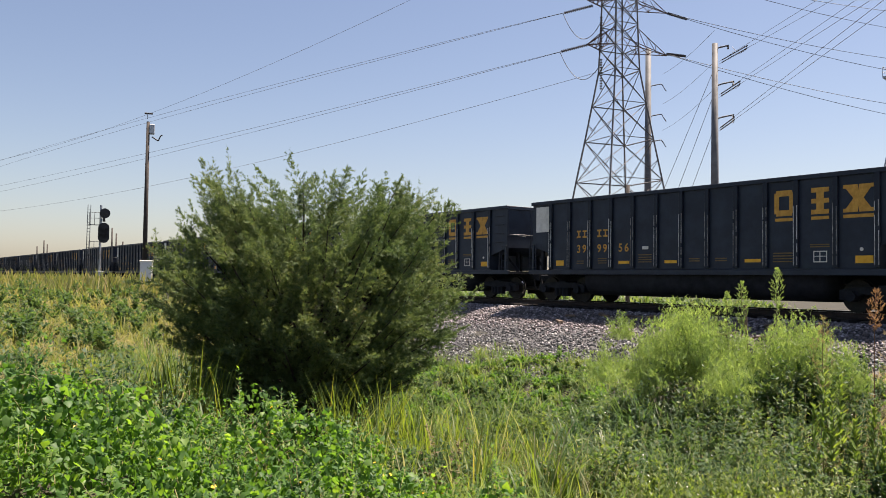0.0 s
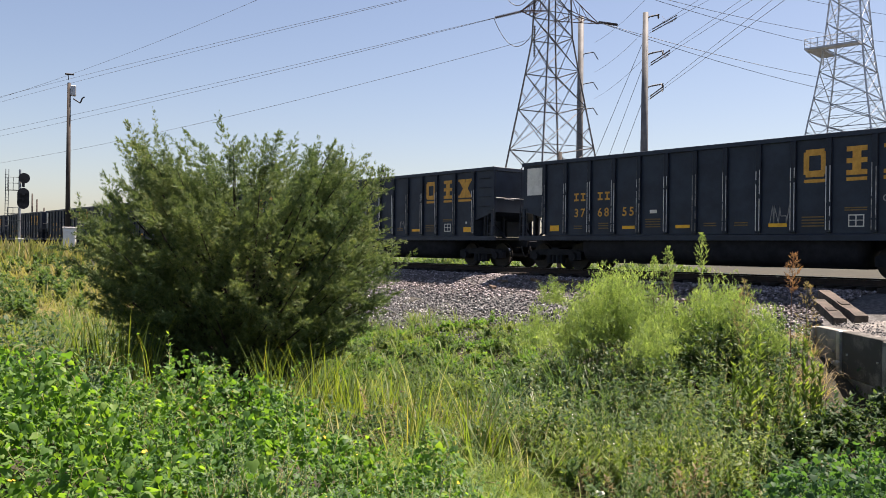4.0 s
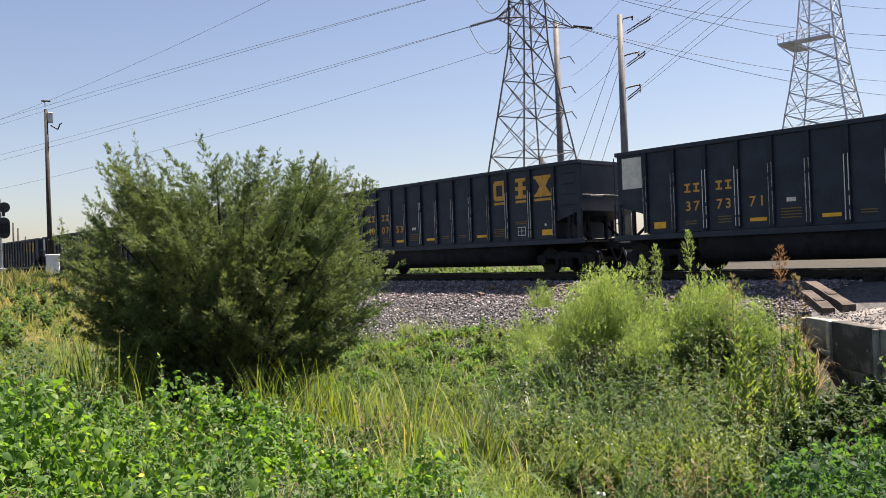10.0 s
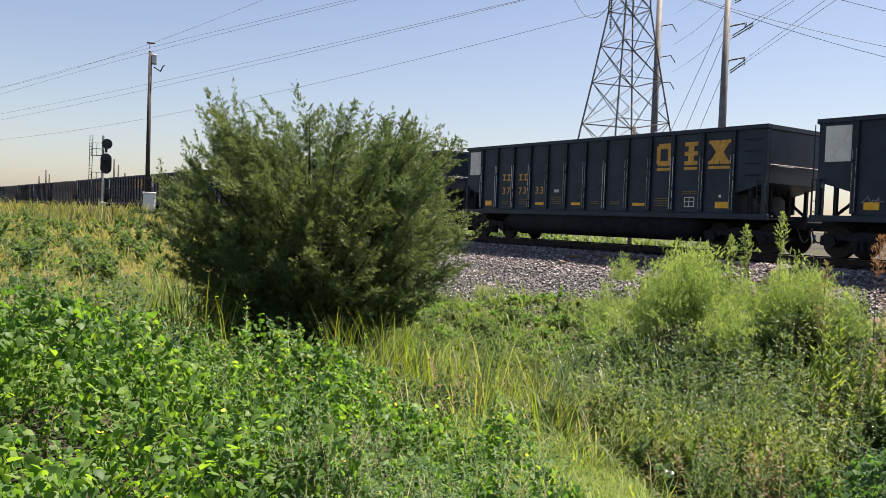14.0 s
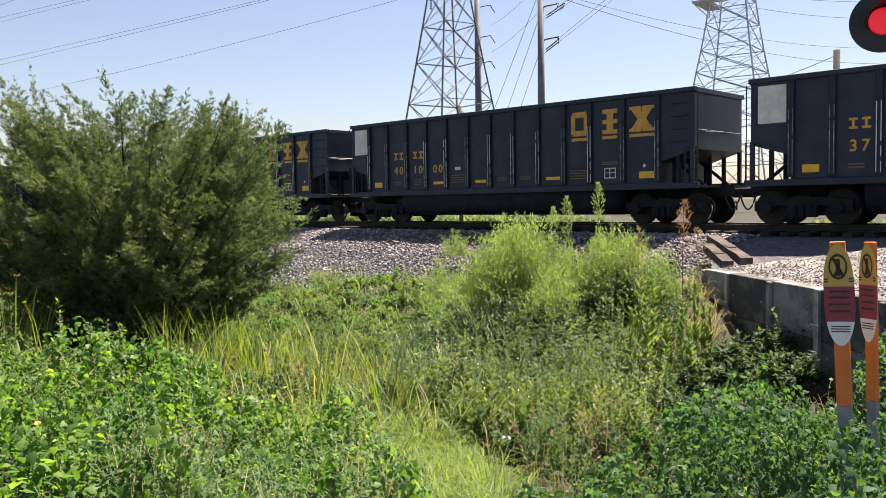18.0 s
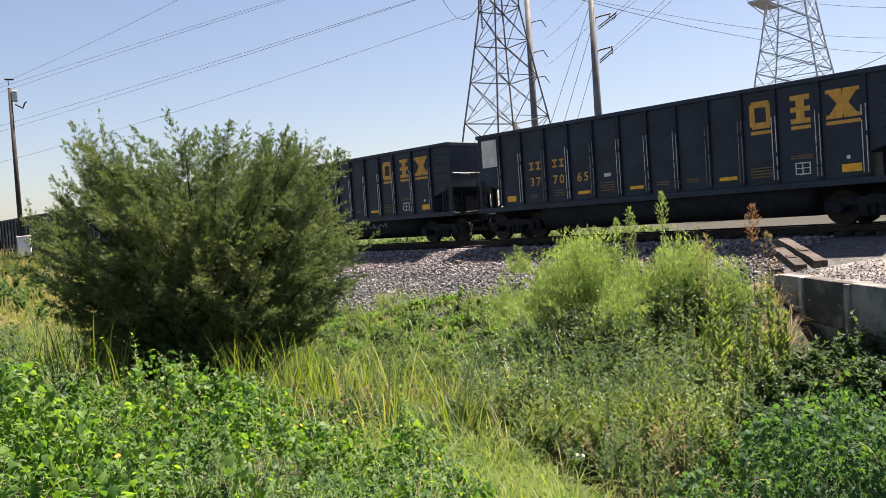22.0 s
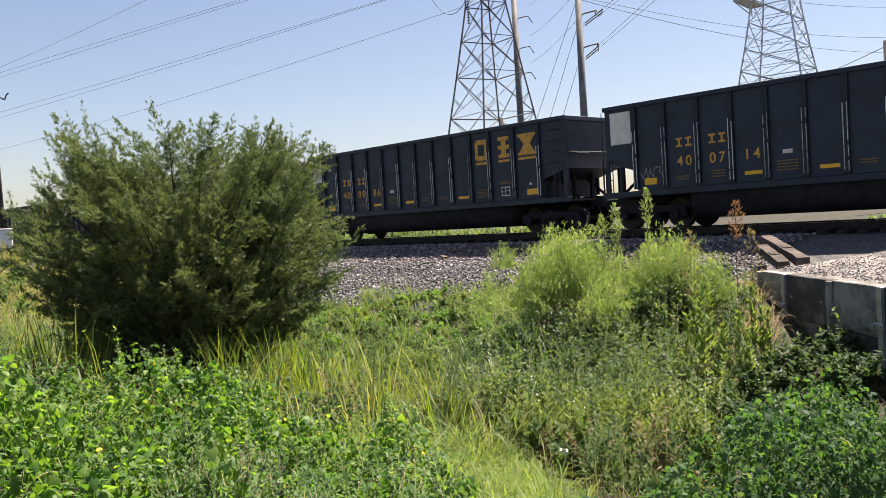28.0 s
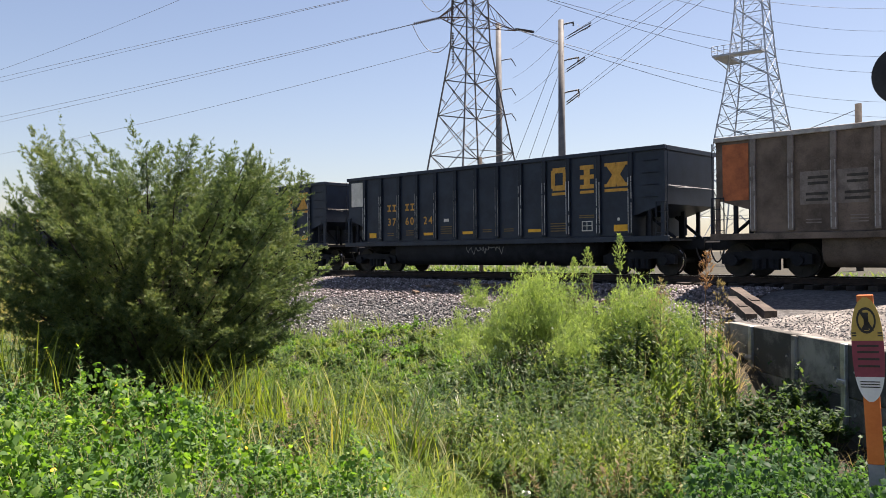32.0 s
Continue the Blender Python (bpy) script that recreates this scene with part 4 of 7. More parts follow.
def build_pole(name, place, height, r0, r1, material, label, arms=(), arm_turn=0.0, hung=True):
    root = tagged(new(name), label, "utility pole")
    root.matrix_basis = pose(*place, 0, 0, arm_turn)
    bm = bmesh.new()
    rod(bm, (0, 0, -1), (0, 0, height), r0, r1, 12)
    part("shaft", bm, material, root, "", True)
    for z, ln in arms:
        bm = bmesh.new()
        pts = [Vector((ln * k, 0, z + 0.35 * ln * k ** 0.6 * 0.6)) for k in (0, 0.4, 0.8, 1.0)]
        for p, q in zip(pts, pts[1:]):
            rod(bm, p, q, 0.07, 0.05, 6)
        part("davit_arm", bm, material, root)
        bm = bmesh.new()
        if hung:
            insulator(bm, pts[-1], pts[-1] + Vector((0.5, 0.3, -0.75)), 0.08, 6)
        else:
            insulator(bm, pts[-1] + Vector((0, 0, 0.05)), pts[-1] - Vector((0, 0, 0.28)), 0.08, 3)
        part("insulator", bm, M_INSUL, root)
    return root


T1 = polar(42.95, 80, -1.0)
build_tower("lattice_tower", T1, 78, [(0, 4.4), (7.2, 3.45), (11.3, 2.88), (15.2, 2.3), (18.6, 1.82), (21.8, 1.38), (24.0, 1.3), (26.2, 1.24), (28.4, 1.18), (30.6, 1.12), (33, 1.05), (36, 0.85), (39, 0.3)], [(24.0, 3.6, 5.6, 1.3), (28.2, 3.6, 5.6, 1.18), (32.6, 3.6, 5.6, 1.06)], M_LATTICE, M_LATTICE_RED, "tall weathered steel lattice tower carrying power lines behind the train")
T2 = polar(24.3, 110, -1.0)
build_tower("lattice_tower", T2, 7, [(0, 6.1), (6, 5.1), (11, 4.35), (14.5, 3.8), (17.3, 3.4), (20.0, 2.95), (23.2, 2.5), (26.0, 2.15), (29.0, 1.9), (32, 1.65), (35, 1.5), (38, 1.4), (42, 1.2), (47, 0.9)], [(38, 5, 5, 1.4), (42, 5, 5, 1.2)], M_LATTICE2, M_LATTICE2, "tall galvanised lattice tower with a railed platform, its steel paled for haze", (26.0, 2.15))
P1 = polar(36.7, 62, -1.0)
build_pole("steel_pole", P1, 19.0, 0.34, 0.2, M_STEELPOLE, "tall dark steel power pole with curved side arms", [(18.6, 0.9), (15.9, 1.25), (13.5, 1.25)], 37, False)
P2 = polar(41.0, 92, -1.0)
build_pole("steel_pole", P2, 27.2, 0.42, 0.3, M_STEELPOLE, "tall grey steel power pole behind a lattice tower", [(23.0, 1.4), (19.7, 1.4), (16.9, 1.4)], 41)
PL = polar(74.75, 70, -0.4)
build_pole("utility_pole", PL, 13.5, 0.21, 0.13, M_POLE, "dark wooden utility pole with a bracket lamp at its top")
build_pole("utility_pole", polar(18.2, 80, -1.0), 14.4, 0.3, 0.28, M_POLE, "thick dark timber pole beyond the train")
for a, r, top in ((81.07, 190, 1.75), (80.69, 190, 2.13), (80.5, 190, 1.9), (76.76, 150, 3.06), (76.5, 150, 2.71), (76.1, 150, 2.2)):
    h = 0.72 + r * math.tan(radians(top)) + 1
    build_pole("utility_pole", polar(a, r, -1.0), h, 0.17, 0.12, M_POLE, "distant slim utility pole beyond the train")
build_pole("utility_pole", polar(42.3, 55, -1.0), 8.1, 0.14, 0.11, M_POLE, "short dark pole at the foot of a lattice tower")


def build_lamp_head():
    root = tagged(new("pole_camera"), "small pale housing on a curved bracket at a pole top", "pole fixture")
    root.matrix_basis = pose(PL[0], PL[1], 12.2, 0, 0, 75)
    bm = bmesh.new()
    box(bm, 0.1, 0.5, -0.2, 0.2, -0.1, 0.7, 0.05)
    part("housing", bm, M_GALV, root)
    bm = bmesh.new()
    for p, q in (((0.3, 0, -0.3), (0.8, 0, -0.6)), ((0.8, 0, -0.6), (0.95, 0, -0.2)), ((0.95, 0, -0.2), (1.1, 0, -0.1))):
        rod(bm, p, q, 0.05, None, 6)
    part("bracket", bm, M_SIGBLACK, root)
    bm = bmesh.new()
    rod(bm, (-0.05, 0, 1.1), (-0.05, 0, 1.5), 0.03, None, 6)
    box(bm, -0.3, 0.35, -0.1, 0.1, 1.5, 1.62, 0.04)
    part("finial", bm, M_SIGBLACK, root)


build_lamp_head()


def build_crane():
    """Slim boom of a far crane that shows over the train."""
    x, y, _ = polar(54.65, 60)
    root = tagged(new("crane_boom"), "slim dark crane boom beyond the train", "crane")
    root.matrix_basis = pose(x, y, -1.0, 0, 0, 54)
    bm = bmesh.new()
    rod(bm, (-3.0, 0, 0), (0.05, 0, 7.3), 0.05, 0.035, 6)
    rod(bm, (-3.0, 0, 0), (0.2, 0, 7.2), 0.05, 0.035, 6)
    for k in range(12):
        u = 0.5 + k / 24
        rod(bm, (-3.0 + 3.05 * u, 0, 7.3 * u), (-3.0 + 3.2 * (u + 0.04), 0, 7.2 * (u + 0.04)), 0.02, None, 5)
    part("boom", bm, M_SIGBLACK, root)
    bm = bmesh.new()
    box(bm, 0.0, 0.24, -0.08, 0.08, 7.12, 7.34, 0.03)
    part("boom_head", bm, M_SIGBLACK, root)


build_crane()


def build_signal():
    """Trackside colour-light signal with mast, round and oval heads, ladder and platform."""
    x, y, _ = polar(77.45, 86)
    root = tagged(new("railway_signal"), "trackside railway signal with black round and oval heads and a ladder", "railway signal")
    root.matrix_basis = pose(x, y, 0.4, 0, 0, 77)
    bm = bmesh.new()
    rod(bm, (0, 0, -0.8), (0, 0, 7.1), 0.11, None, 10)
    part("mast", bm, M_GALV, root)
    bm = bmesh.new()
    box(bm, -0.35, 0.35, -0.3, 0.3, -0.3, 0.75, 0.03)
    part("base", bm, M_GALV, root)
    bm = bmesh.new()
    rod(bm, (0.35, -0.35, 6.3), (0.35, -0.28, 6.3), 0.48, None, 24)
    rod(bm, (0.35, -0.6, 6.32), (0.35, -0.3, 6.32), 0.13, None, 12)
    box(bm, 0.15, 0.4, -0.3, 0.1, 5.5, 6.0)
    part("round_head", bm, M_SIGBLACK, root)
    bm = bmesh.new()
    for i in range(2):
        rod(bm, (0.28, -0.34, 3.95 + i * 0.95), (0.28, -0.27, 3.95 + i * 0.95), 0.5, None, 24)
    box(bm, -0.22, 0.78, -0.34, -0.27, 3.95, 4.9)
    for i in range(3):
        rod(bm, (0.28, -0.6, 3.85 + i * 0.5), (0.28, -0.3, 3.85 + i * 0.5), 0.12, None, 12)
    part("oval_head", bm, M_SIGBLACK, root)
    bm = bmesh.new()
    for dx in (-1.25, -1.0):
        rod(bm, (dx, 0.1, -0.6), (dx + 0.08, 0.1, 7.1), 0.03, None, 6)
    for k in range(24):
        rod(bm, (-1.24, 0.1, -0.3 + k * 0.3), (-0.98, 0.1, -0.3 + k * 0.3), 0.02, None, 5)
    part("ladder", bm, M_STEELPOLE, root)
    for z in (2.4, 5.2):
        bm = bmesh.new()
        box(bm, -1.1, 0.1, -0.3, 0.3, z - 0.05, z)
        for xx in (-1.0, -0.55, -0.1):
            rod(bm, (xx, -0.3, z), (xx, -0.3, z + 1.15), 0.025, None, 5)
        for zz in (0.6, 1.15):
            rod(bm, (-1.0, -0.3, z + zz), (-0.1, -0.3, z + zz), 0.025, None, 5)
        part("platform", bm, M_STEELPOLE, root)


build_signal()


def build_cabinet():
    x, y, _ = polar(74.63, 57)
    root = tagged(new("equipment_cabinet"), "white trackside equipment cabinet in the grass", "cabinet")
    root.matrix_basis = pose(x, y, 0.55, 0, 0, 72)
    bm = bmesh.new()
    box(bm, -0.37, 0.37, -0.3, 0.3, -0.6, 1.12, 0.02)
    part("body", bm, M_CABINET, root)
    bm = bmesh.new()
    box(bm, -0.42, 0.42, -0.36, 0.36, 1.12, 1.2, 0.02)
    part("lid", bm, M_CABINET, root)
    bm = bmesh.new()
    box(bm, -0.3, 0.3, -0.32, -0.3, 0.1, 1.0, 0.005)
    part("door", bm, M_CABINET, root)


build_cabinet()


def build_wall():
    """Precast concrete retaining wall: planks between steel posts, with a coping edge."""
    root = tagged(new("retaining_wall"), "stained grey precast concrete retaining wall with steel posts", "retaining wall", kind="structure")
    ang = math.degrees(math.atan2(WALL_U.y, WALL_U.x))
    root.matrix_basis = pose(WALL_A.x, WALL_A.y, PAD_Z, 0, 0, ang)
    rs = random.Random(4)
    joints = [0.0, 1.05, 2.66, 4.15, 5.75, 7.35, 8.95]
    rows = [(0.0, -0.82), (-0.82, -1.3), (-1.3, -1.85), (-1.85, -2.5)]
    for a, b in zip(joints, joints[1:]):
        for z1, z0 in rows:
            bm = bmesh.new()
            box(bm, a + 0.008, b - 0.008, -0.1, 0.08, z0 + 0.006, z1 - 0.006, 0.012)
            part("plank", bm, M_CONC, root).location = (0, rs.uniform(-0.012, 0.012), 0)
            if z0 < -1.9:
                continue
            bm = bmesh.new()
            for u in (a + 0.25, b - 0.3):
                rod(bm, (u, -0.13, (z0 + z1) / 2), (u, -0.1, (z0 + z1) / 2), 0.022, None, 8)
            part("bolt", bm, M_GALV, root)
    for u in joints:
        bm = bmesh.new()
        box(bm, u - 0.06, u + 0.06, -0.17, -0.1, -2.6, 0.0 if u in (1.05, 4.15) else -0.02, 0.01)
        part("post", bm, M_GALV if u in (1.05, 4.15, 7.35) else M_CONC, root)
    for u in (1.05, 4.15, 7.35):
        for z in (-0.6, -1.5):
            bm = bmesh.new()
            box(bm, u - 0.12, u + 0.12, -0.2, -0.16, z - 0.05, z + 0.05, 0.01)
            rod(bm, (u - 0.09, -0.23, z), (u - 0.09, -0.19, z), 0.025, None, 8)
            rod(bm, (u + 0.09, -0.23, z), (u + 0.09, -0.19, z), 0.025, None, 8)
            part("bracket", bm, M_GALV, root)
    bm = bmesh.new()
    box(bm, -0.12, 0.08, -0.1, 3.2, -2.5, -0.02, 0.01)
    part("return_end", bm, M_CONC, root)


build_wall()


def build_block():
    """Corner of a weathered concrete slab at the roadside, below the viewer."""
    x, y, _ = polar(39.9, 4.4)
    root = tagged(new("concrete_slab"), "pinkish weathered concrete slab lying among the vines", "concrete slab")
    root.matrix_basis = pose(x, y, -0.92, 0, 0, -5)
    bm = bmesh.new()
    box(bm, 0.0, 0.7, -0.6, 0.0, -0.9, 0.0, 0.02)
    bmesh.ops.subdivide_edges(bm, edges=bm.edges[:], cuts=3, use_grid_fill=True)
    for v in bm.verts:
        v.co += Vector((1, 1, 0.4)) * 0.014 * noise.noise(v.co * 6)
    part("slab", bm, M_PINKCONC, root)


build_block()


def wall_creeper():
    """Dark creeper clinging to the wall face in an uneven patch."""
    n = 5200
    u, z = rand(n, 0.1, 2.9), rand(n, -2.5, -0.55)
    edge = 0.9 + 0.45 * lumps(u, z, 1.6, 51) - 0.35 * np.abs(u - 1.9)
    k = (z + 2.5) / 1.7 < edge + 0.25 * rand(n)
    u, z = u[k], z[k]
    n = len(u)
    off = -0.16 - 0.16 * rand(n) * np.clip((-0.6 - z) / 1.2, 0.2, 1)
    s = rand(n, 0.04, 0.085)
    face = math.atan2(-WALL_N.y, -WALL_N.x)
    P = np.stack([WALL_A.x + WALL_U.x * u + WALL_N.x * off, WALL_A.y + WALL_U.y * u + WALL_N.y * off, PAD_Z + z], -1)
    t = turns_of(face + RNG.normal(0, 0.6, n), np.pi - 0.3 + RNG.normal(0, 0.4, n), RNG.normal(0, 0.5, n) - 1.57, np.stack([s, s, s]))
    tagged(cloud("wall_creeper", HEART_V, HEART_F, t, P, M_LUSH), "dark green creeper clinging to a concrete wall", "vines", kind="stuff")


def build_timbers():
    """Two discarded ties, one on the other, sloping down from the track edge."""
    for p, q in (((-9.05, 18.98, -0.24), (-7.3, 16.92, -0.62)), ((-8.85, 18.35, -0.42), (-7.62, 16.72, -0.68))):
        root = tagged(new("old_tie"), "discarded weathered timber tie lying on the ballast edge", "timber")
        p, q = Vector(p), Vector(q)
        d = q - p
        root.matrix_basis = Matrix.Translation(p) @ d.to_track_quat("X", "Z").to_matrix().to_4x4()
        bm = bmesh.new()
        box(bm, 0, d.length, -0.12, 0.12, -0.1, 0.09)
        bmesh.ops.subdivide_edges(bm, edges=bm.edges[:], cuts=5, use_grid_fill=True)
        for v in bm.verts:
            v.co += Vector((0, 1, 0.6)) * 0.018 * noise.noise(v.co * 4)
        part("timber", bm, M_OLDTIE, root)
        bm = bmesh.new()
        box(bm, d.length * 0.5, d.length * 0.5 + 0.3, -0.09, 0.09, 0.09, 0.11, 0.004)
        part("tie_plate", bm, M_RAIL, root, "rusty tie plate")


build_timbers()


def build_marker(a, r, turn, top_z, base_z, label, lean=0.0):
    """Flat utility marker post with an oval warning plate."""
    x, y, _ = polar(a, r)
    root = tagged(new("utility_marker"), label, "marker post")
    root.matrix_basis = pose(x, y, 0, 0, 0, turn) @ pose(0, 0, top_z, 0, lean) @ pose(0, 0, -top_z)
    w = 0.042
    bm = bmesh.new()
    box(bm, -w, w, -0.006, 0.02, base_z, base_z + 0.35, 0.004)
    part("foot", bm, M_SIGNWHITE, root)
    bm = bmesh.new()
    box(bm, -w, w, -0.008, 0.022, base_z + 0.35, top_z - 0.96, 0.004)
    part("lower_post", bm, M_GREYPOST, root)
    bm = bmesh.new()
    box(bm, -w, w, -0.01, 0.024, top_z - 0.96, top_z, 0.004)
    part("upper_post", bm, M_ORANGE, root)
    cz, hw, hh = top_z - 0.31, 0.082, 0.295
    def outline(z0, z1, n=14):
        zs = np.linspace(z0, z1, n)
        hwid = [hw * max(0.02, 1 - abs((z - cz) / hh) ** 2.6) ** 0.5 for z in zs]
        return [(-a_, z) for a_, z in zip(hwid, zs)] + [(a_, z) for a_, z in zip(hwid[::-1], zs[::-1])]
    for z0, z1, mt in ((cz - hh, cz - 0.155, M_SIGNWHITE), (cz - 0.155, cz + 0.05, M_SIGNRED), (cz + 0.05, cz + hh, M_SIGNYEL)):
        bm = bmesh.new()
        poly_plate(bm, outline(z0, z1), 0.004)
        part("sign_plate", bm, mt, root).location = (0, -0.012, 0)
    bm = bmesh.new()
    for k in range(24):
        t0, t1 = k * math.tau / 24, (k + 1) * math.tau / 24
        c = Vector((0, 0, cz + 0.165))
        e = lambda t, s: c + Vector((0.05 * s * math.cos(t), 0, 0.075 * s * math.sin(t)))
        bm.faces.new([bm.verts.new(v) for v in (e(t0, 1), e(t1, 1), e(t1, 0.8), e(t0, 0.8))])
    for p, q, wd in (((-0.03, 0.225), (0.03, 0.105), 0.008), ((0.0, 0.21), (0.0, 0.11), 0.012), ((0.0, 0.15), (-0.022, 0.11), 0.007)):
        p3, q3 = Vector((p[0], 0, cz + p[1])), Vector((q[0], 0, cz + q[1]))
        d = (q3 - p3).normalized()
        s = Vector((-d.z, 0, d.x)) * wd
        bm.faces.new([bm.verts.new(v) for v in (p3 - s, p3 + s, q3 + s, q3 - s)])
    part("warning_symbol", bm, M_INK, root).location = (0, -0.018, 0)
    bm = bmesh.new()
    for z in (0.075, 0.09):
        for s in (-1, 1):
            box(bm, s * 0.066 - 0.012, s * 0.066 + 0.012, -0.0185, -0.017, cz + z, cz + z + 0.008)
    for z in (-0.2, -0.185, -0.215):
        box(bm, -0.05, 0.05, -0.0185, -0.017, cz + z, cz + z + 0.006)
    for z in (-0.1, -0.06, -0.02, 0.015):
        box(bm, -0.055, 0.055, -0.0185, -0.017, cz + z, cz + z + 0.012)
    tagged(part("lettering_block", bm, M_INK, root), kind="stuff")
    return root


build_marker(17.88, 5.3, 12, 0.455, -1.35, "orange and grey marker post with oval yellow and maroon plate", -3.0)
build_marker(16.1, 5.6, -38, 0.44, -1.35, "orange and grey utility marker post seen edge-on", -2.5)


def build_crossing_light():
    """Crossing flasher head on its mast at the roadside."""
    x, y, _ = polar(15.56, 7.6)
    z = 0.72 + 7.6 * math.tan(radians(10.4))
    root = tagged(new("crossing_signal"), "railroad crossing flasher with black round backplate and lit red lens", "crossing signal")
    root.matrix_basis = pose(x, y, z, 0, 0, 22)
    bm = bmesh.new()
    rod(bm, (0, 0.0, 0), (0, 0.03, 0), 0.245, None, 40)
    part("backplate", bm, M_SIGBLACK, root)
    bm = bmesh.new()
    for k in range(20):
        t0, t1 = math.pi * (-0.15 + 1.3 * k / 20), math.pi * (-0.15 + 1.3 * (k + 1) / 20)
        r = 0.122
        dep = lambda t: -0.06 - 0.2 * max(0.0, math.sin(t)) ** 0.6
        vs = [Vector((r * math.cos(t0), 0, r * math.sin(t0))), Vector((r * math.cos(t1), 0, r * math.sin(t1))), Vector((r * math.cos(t1), dep(t1), r * math.sin(t1))), Vector((r * math.cos(t0), dep(t0), r * math.sin(t0)))]
        bm.faces.new([bm.verts.new(v) for v in vs])
    part("hood", bm, M_SIGBLACK, root)
    bm = bmesh.new()
    rod(bm, (0, -0.03, 0), (0, -0.004, 0), 0.102, 0.108, 32)
    m, n, l, p = nodes_of("lit_red_lens")
    p.inputs["Base Color"].default_value = (0.3, 0.006, 0.01, 1)
    p.inputs["Roughness"].default_value = 0.2
    p.inputs["Emission Color"].default_value = (1.0, 0.02, 0.03, 1)
    p.inputs["Emission Strength"].default_value = 0.16
    part("lens", bm, m, root)
    bm = bmesh.new()
    rod(bm, (0, 0.03, 0), (0, 0.22, 0), 0.07, 0.05, 12)
    rod(bm, (0, 0.2, 0), (0.55, 0.2, 0), 0.03, None, 8)
    part("bracket_arm", bm, M_GALV, root)
    bm = bmesh.new()
    rod(bm, (0.6, 0.2, -z - 1.1), (0.6, 0.2, 1.4), 0.06, None, 12)
    part("mast", bm, M_GALV, root)


build_crossing_light()

# ---- overhead wires ----


def sight(a, el, r):
    """A point by heading, elevation in degrees and distance from the viewer's stand."""
    x, y, _ = polar(a, r)
    return Vector((x, y, 0.72 + r * math.tan(radians(el))))


def wire(p, q, sag=0.0, r=0.03, label="thin dark overhead power wire"):
    p, q = Vector(p), Vector(q)
    cu = bpy.data.curves.new("overhead_wire", "CURVE")
    cu.dimensions, cu.bevel_depth, cu.bevel_resolution = "3D", r, 1
    sp = cu.splines.new("POLY")
    n = 28
    sp.points.add(n)
    for i in range(n + 1):
        s = i / n
        c = p.lerp(q, s) - Vector((0, 0, 4 * sag * s * (1 - s)))
        sp.points[i].co = (*c, 1)
    cu.materials.append(M_WIRE)
    return tagged(new("overhead_wire", cu), label, "wire", "overhead wires")


def wire_past(p, q, a, el, r=0.03):
    """A hanging wire from p to q that shows at the heading a and elevation el on its way."""
    p, q = Vector(p), Vector(q)
    d = Vector((-math.sin(radians(a)), math.cos(radians(a))))
    num, den = p.x * d.y - p.y * d.x, (p.x - q.x) * d.y - (p.y - q.y) * d.x
    s = num / den
    c = p.lerp(q, s)
    want = 0.72 + math.hypot(c.x, c.y) * math.tan(radians(el))
    return wire(p, q, (c.z - want) / (4 * s * (1 - s)), r)


TOP1 = Vector((T1[0], T1[1], 38.0))
UL, LL = sight(44.75, 18.4, 79), sight(44.95, 15.95, 79)
UR, LR, TR = sight(39.74, 17.65, 82), sight(39.8, 15.1, 82), sight(39.7, 20.2, 82)
for p, q, a, el in (
    (TOP1, sight(86, 6.15, 230), 74.85, 10.45),
    (UL, sight(86, 5.3, 230), 66.1, 12.95), (UL, sight(86, 5.7, 230), 66.1, 13.15),
    (LL, sight(86, 4.55, 230), 66.1, 10.6), (LL, sight(86, 4.2, 230), 66.1, 10.35),
    (sight(44.5, 14.1, 80), sight(86, 3.4, 230), 66.0, 8.25),
    (TR, sight(12, 13.2, 190), 26.63, 15.54), (TR, sight(12, 14.4, 190), 26.63, 16.5),
    (UR, sight(12, 11.6, 190), 26.64, 13.75), (UR, sight(12, 10.7, 190), 26.65, 13.07),
    (LR, sight(12, 8.9, 190), 26.66, 11.07), (LR, sight(12, 8.0, 190), 26.66, 10.44),
):
    wire_past(p, q, a, el, 0.02 if a > 60 else 0.026)
for el0, a1, el1 in ((14.27, 32.03, 16.41), (12.15, 29.5, 16.15), (9.99, 27.67, 15.94)):
    z = 62 * math.tan(radians(el0))
    p, m = sight(36.45, el0, 62), sight(a1, el1, z / math.tan(radians(el1)))
    for dz in (0, 0.35):
        v = Vector((0, 0, dz))
        string = tagged(new("insulator_string"), "dark ribbed strain insulators from a steel pole to its wire", "insulator", "pole insulator strings")
        bm = bmesh.new()
        way = (m - p).normalized()
        insulator(bm, p + v * 0.5 + way * 0.5, p + v * 0.5 + way * 4.2, 0.05, 16)
        part("ribbed_body", bm, M_INSUL, string)
        tip = p + Vector((0.9 * math.cos(radians(37)), 0.9 * math.sin(radians(37)), 1.5))
        wire(p + v * 0.5 + way * 4.2, tip - Vector((0, 0, 0.3 + dz)), 0.35, 0.014, "slack jumper wire at a power pole")
        wire(p + v * 0.5, p + (m - p) * 2.3 + v * 2.2, 0, 0.012)
for el0, a1, el1, a2 in ((13.86, 39.81, 6.77, 42.8), (12.29, 39.2, 6.63, 41.6), (10.05, 38.69, 6.72, 40.7)):
    wire(sight(36.8, el0, 62), sight(a2, -0.8, 66), 0, 0.018, "taut steel guy wire from a pole to the ground")
for el in (13.83, 11.9, 10.17):
    wire(sight(40.05, el, 91), sight(36.7, el + 2.6, 62), 0.3, 0.013)
wire(sight(18.2, 8.7, 80), sight(26.5, 6.3, 100), 0.4, 0.03)


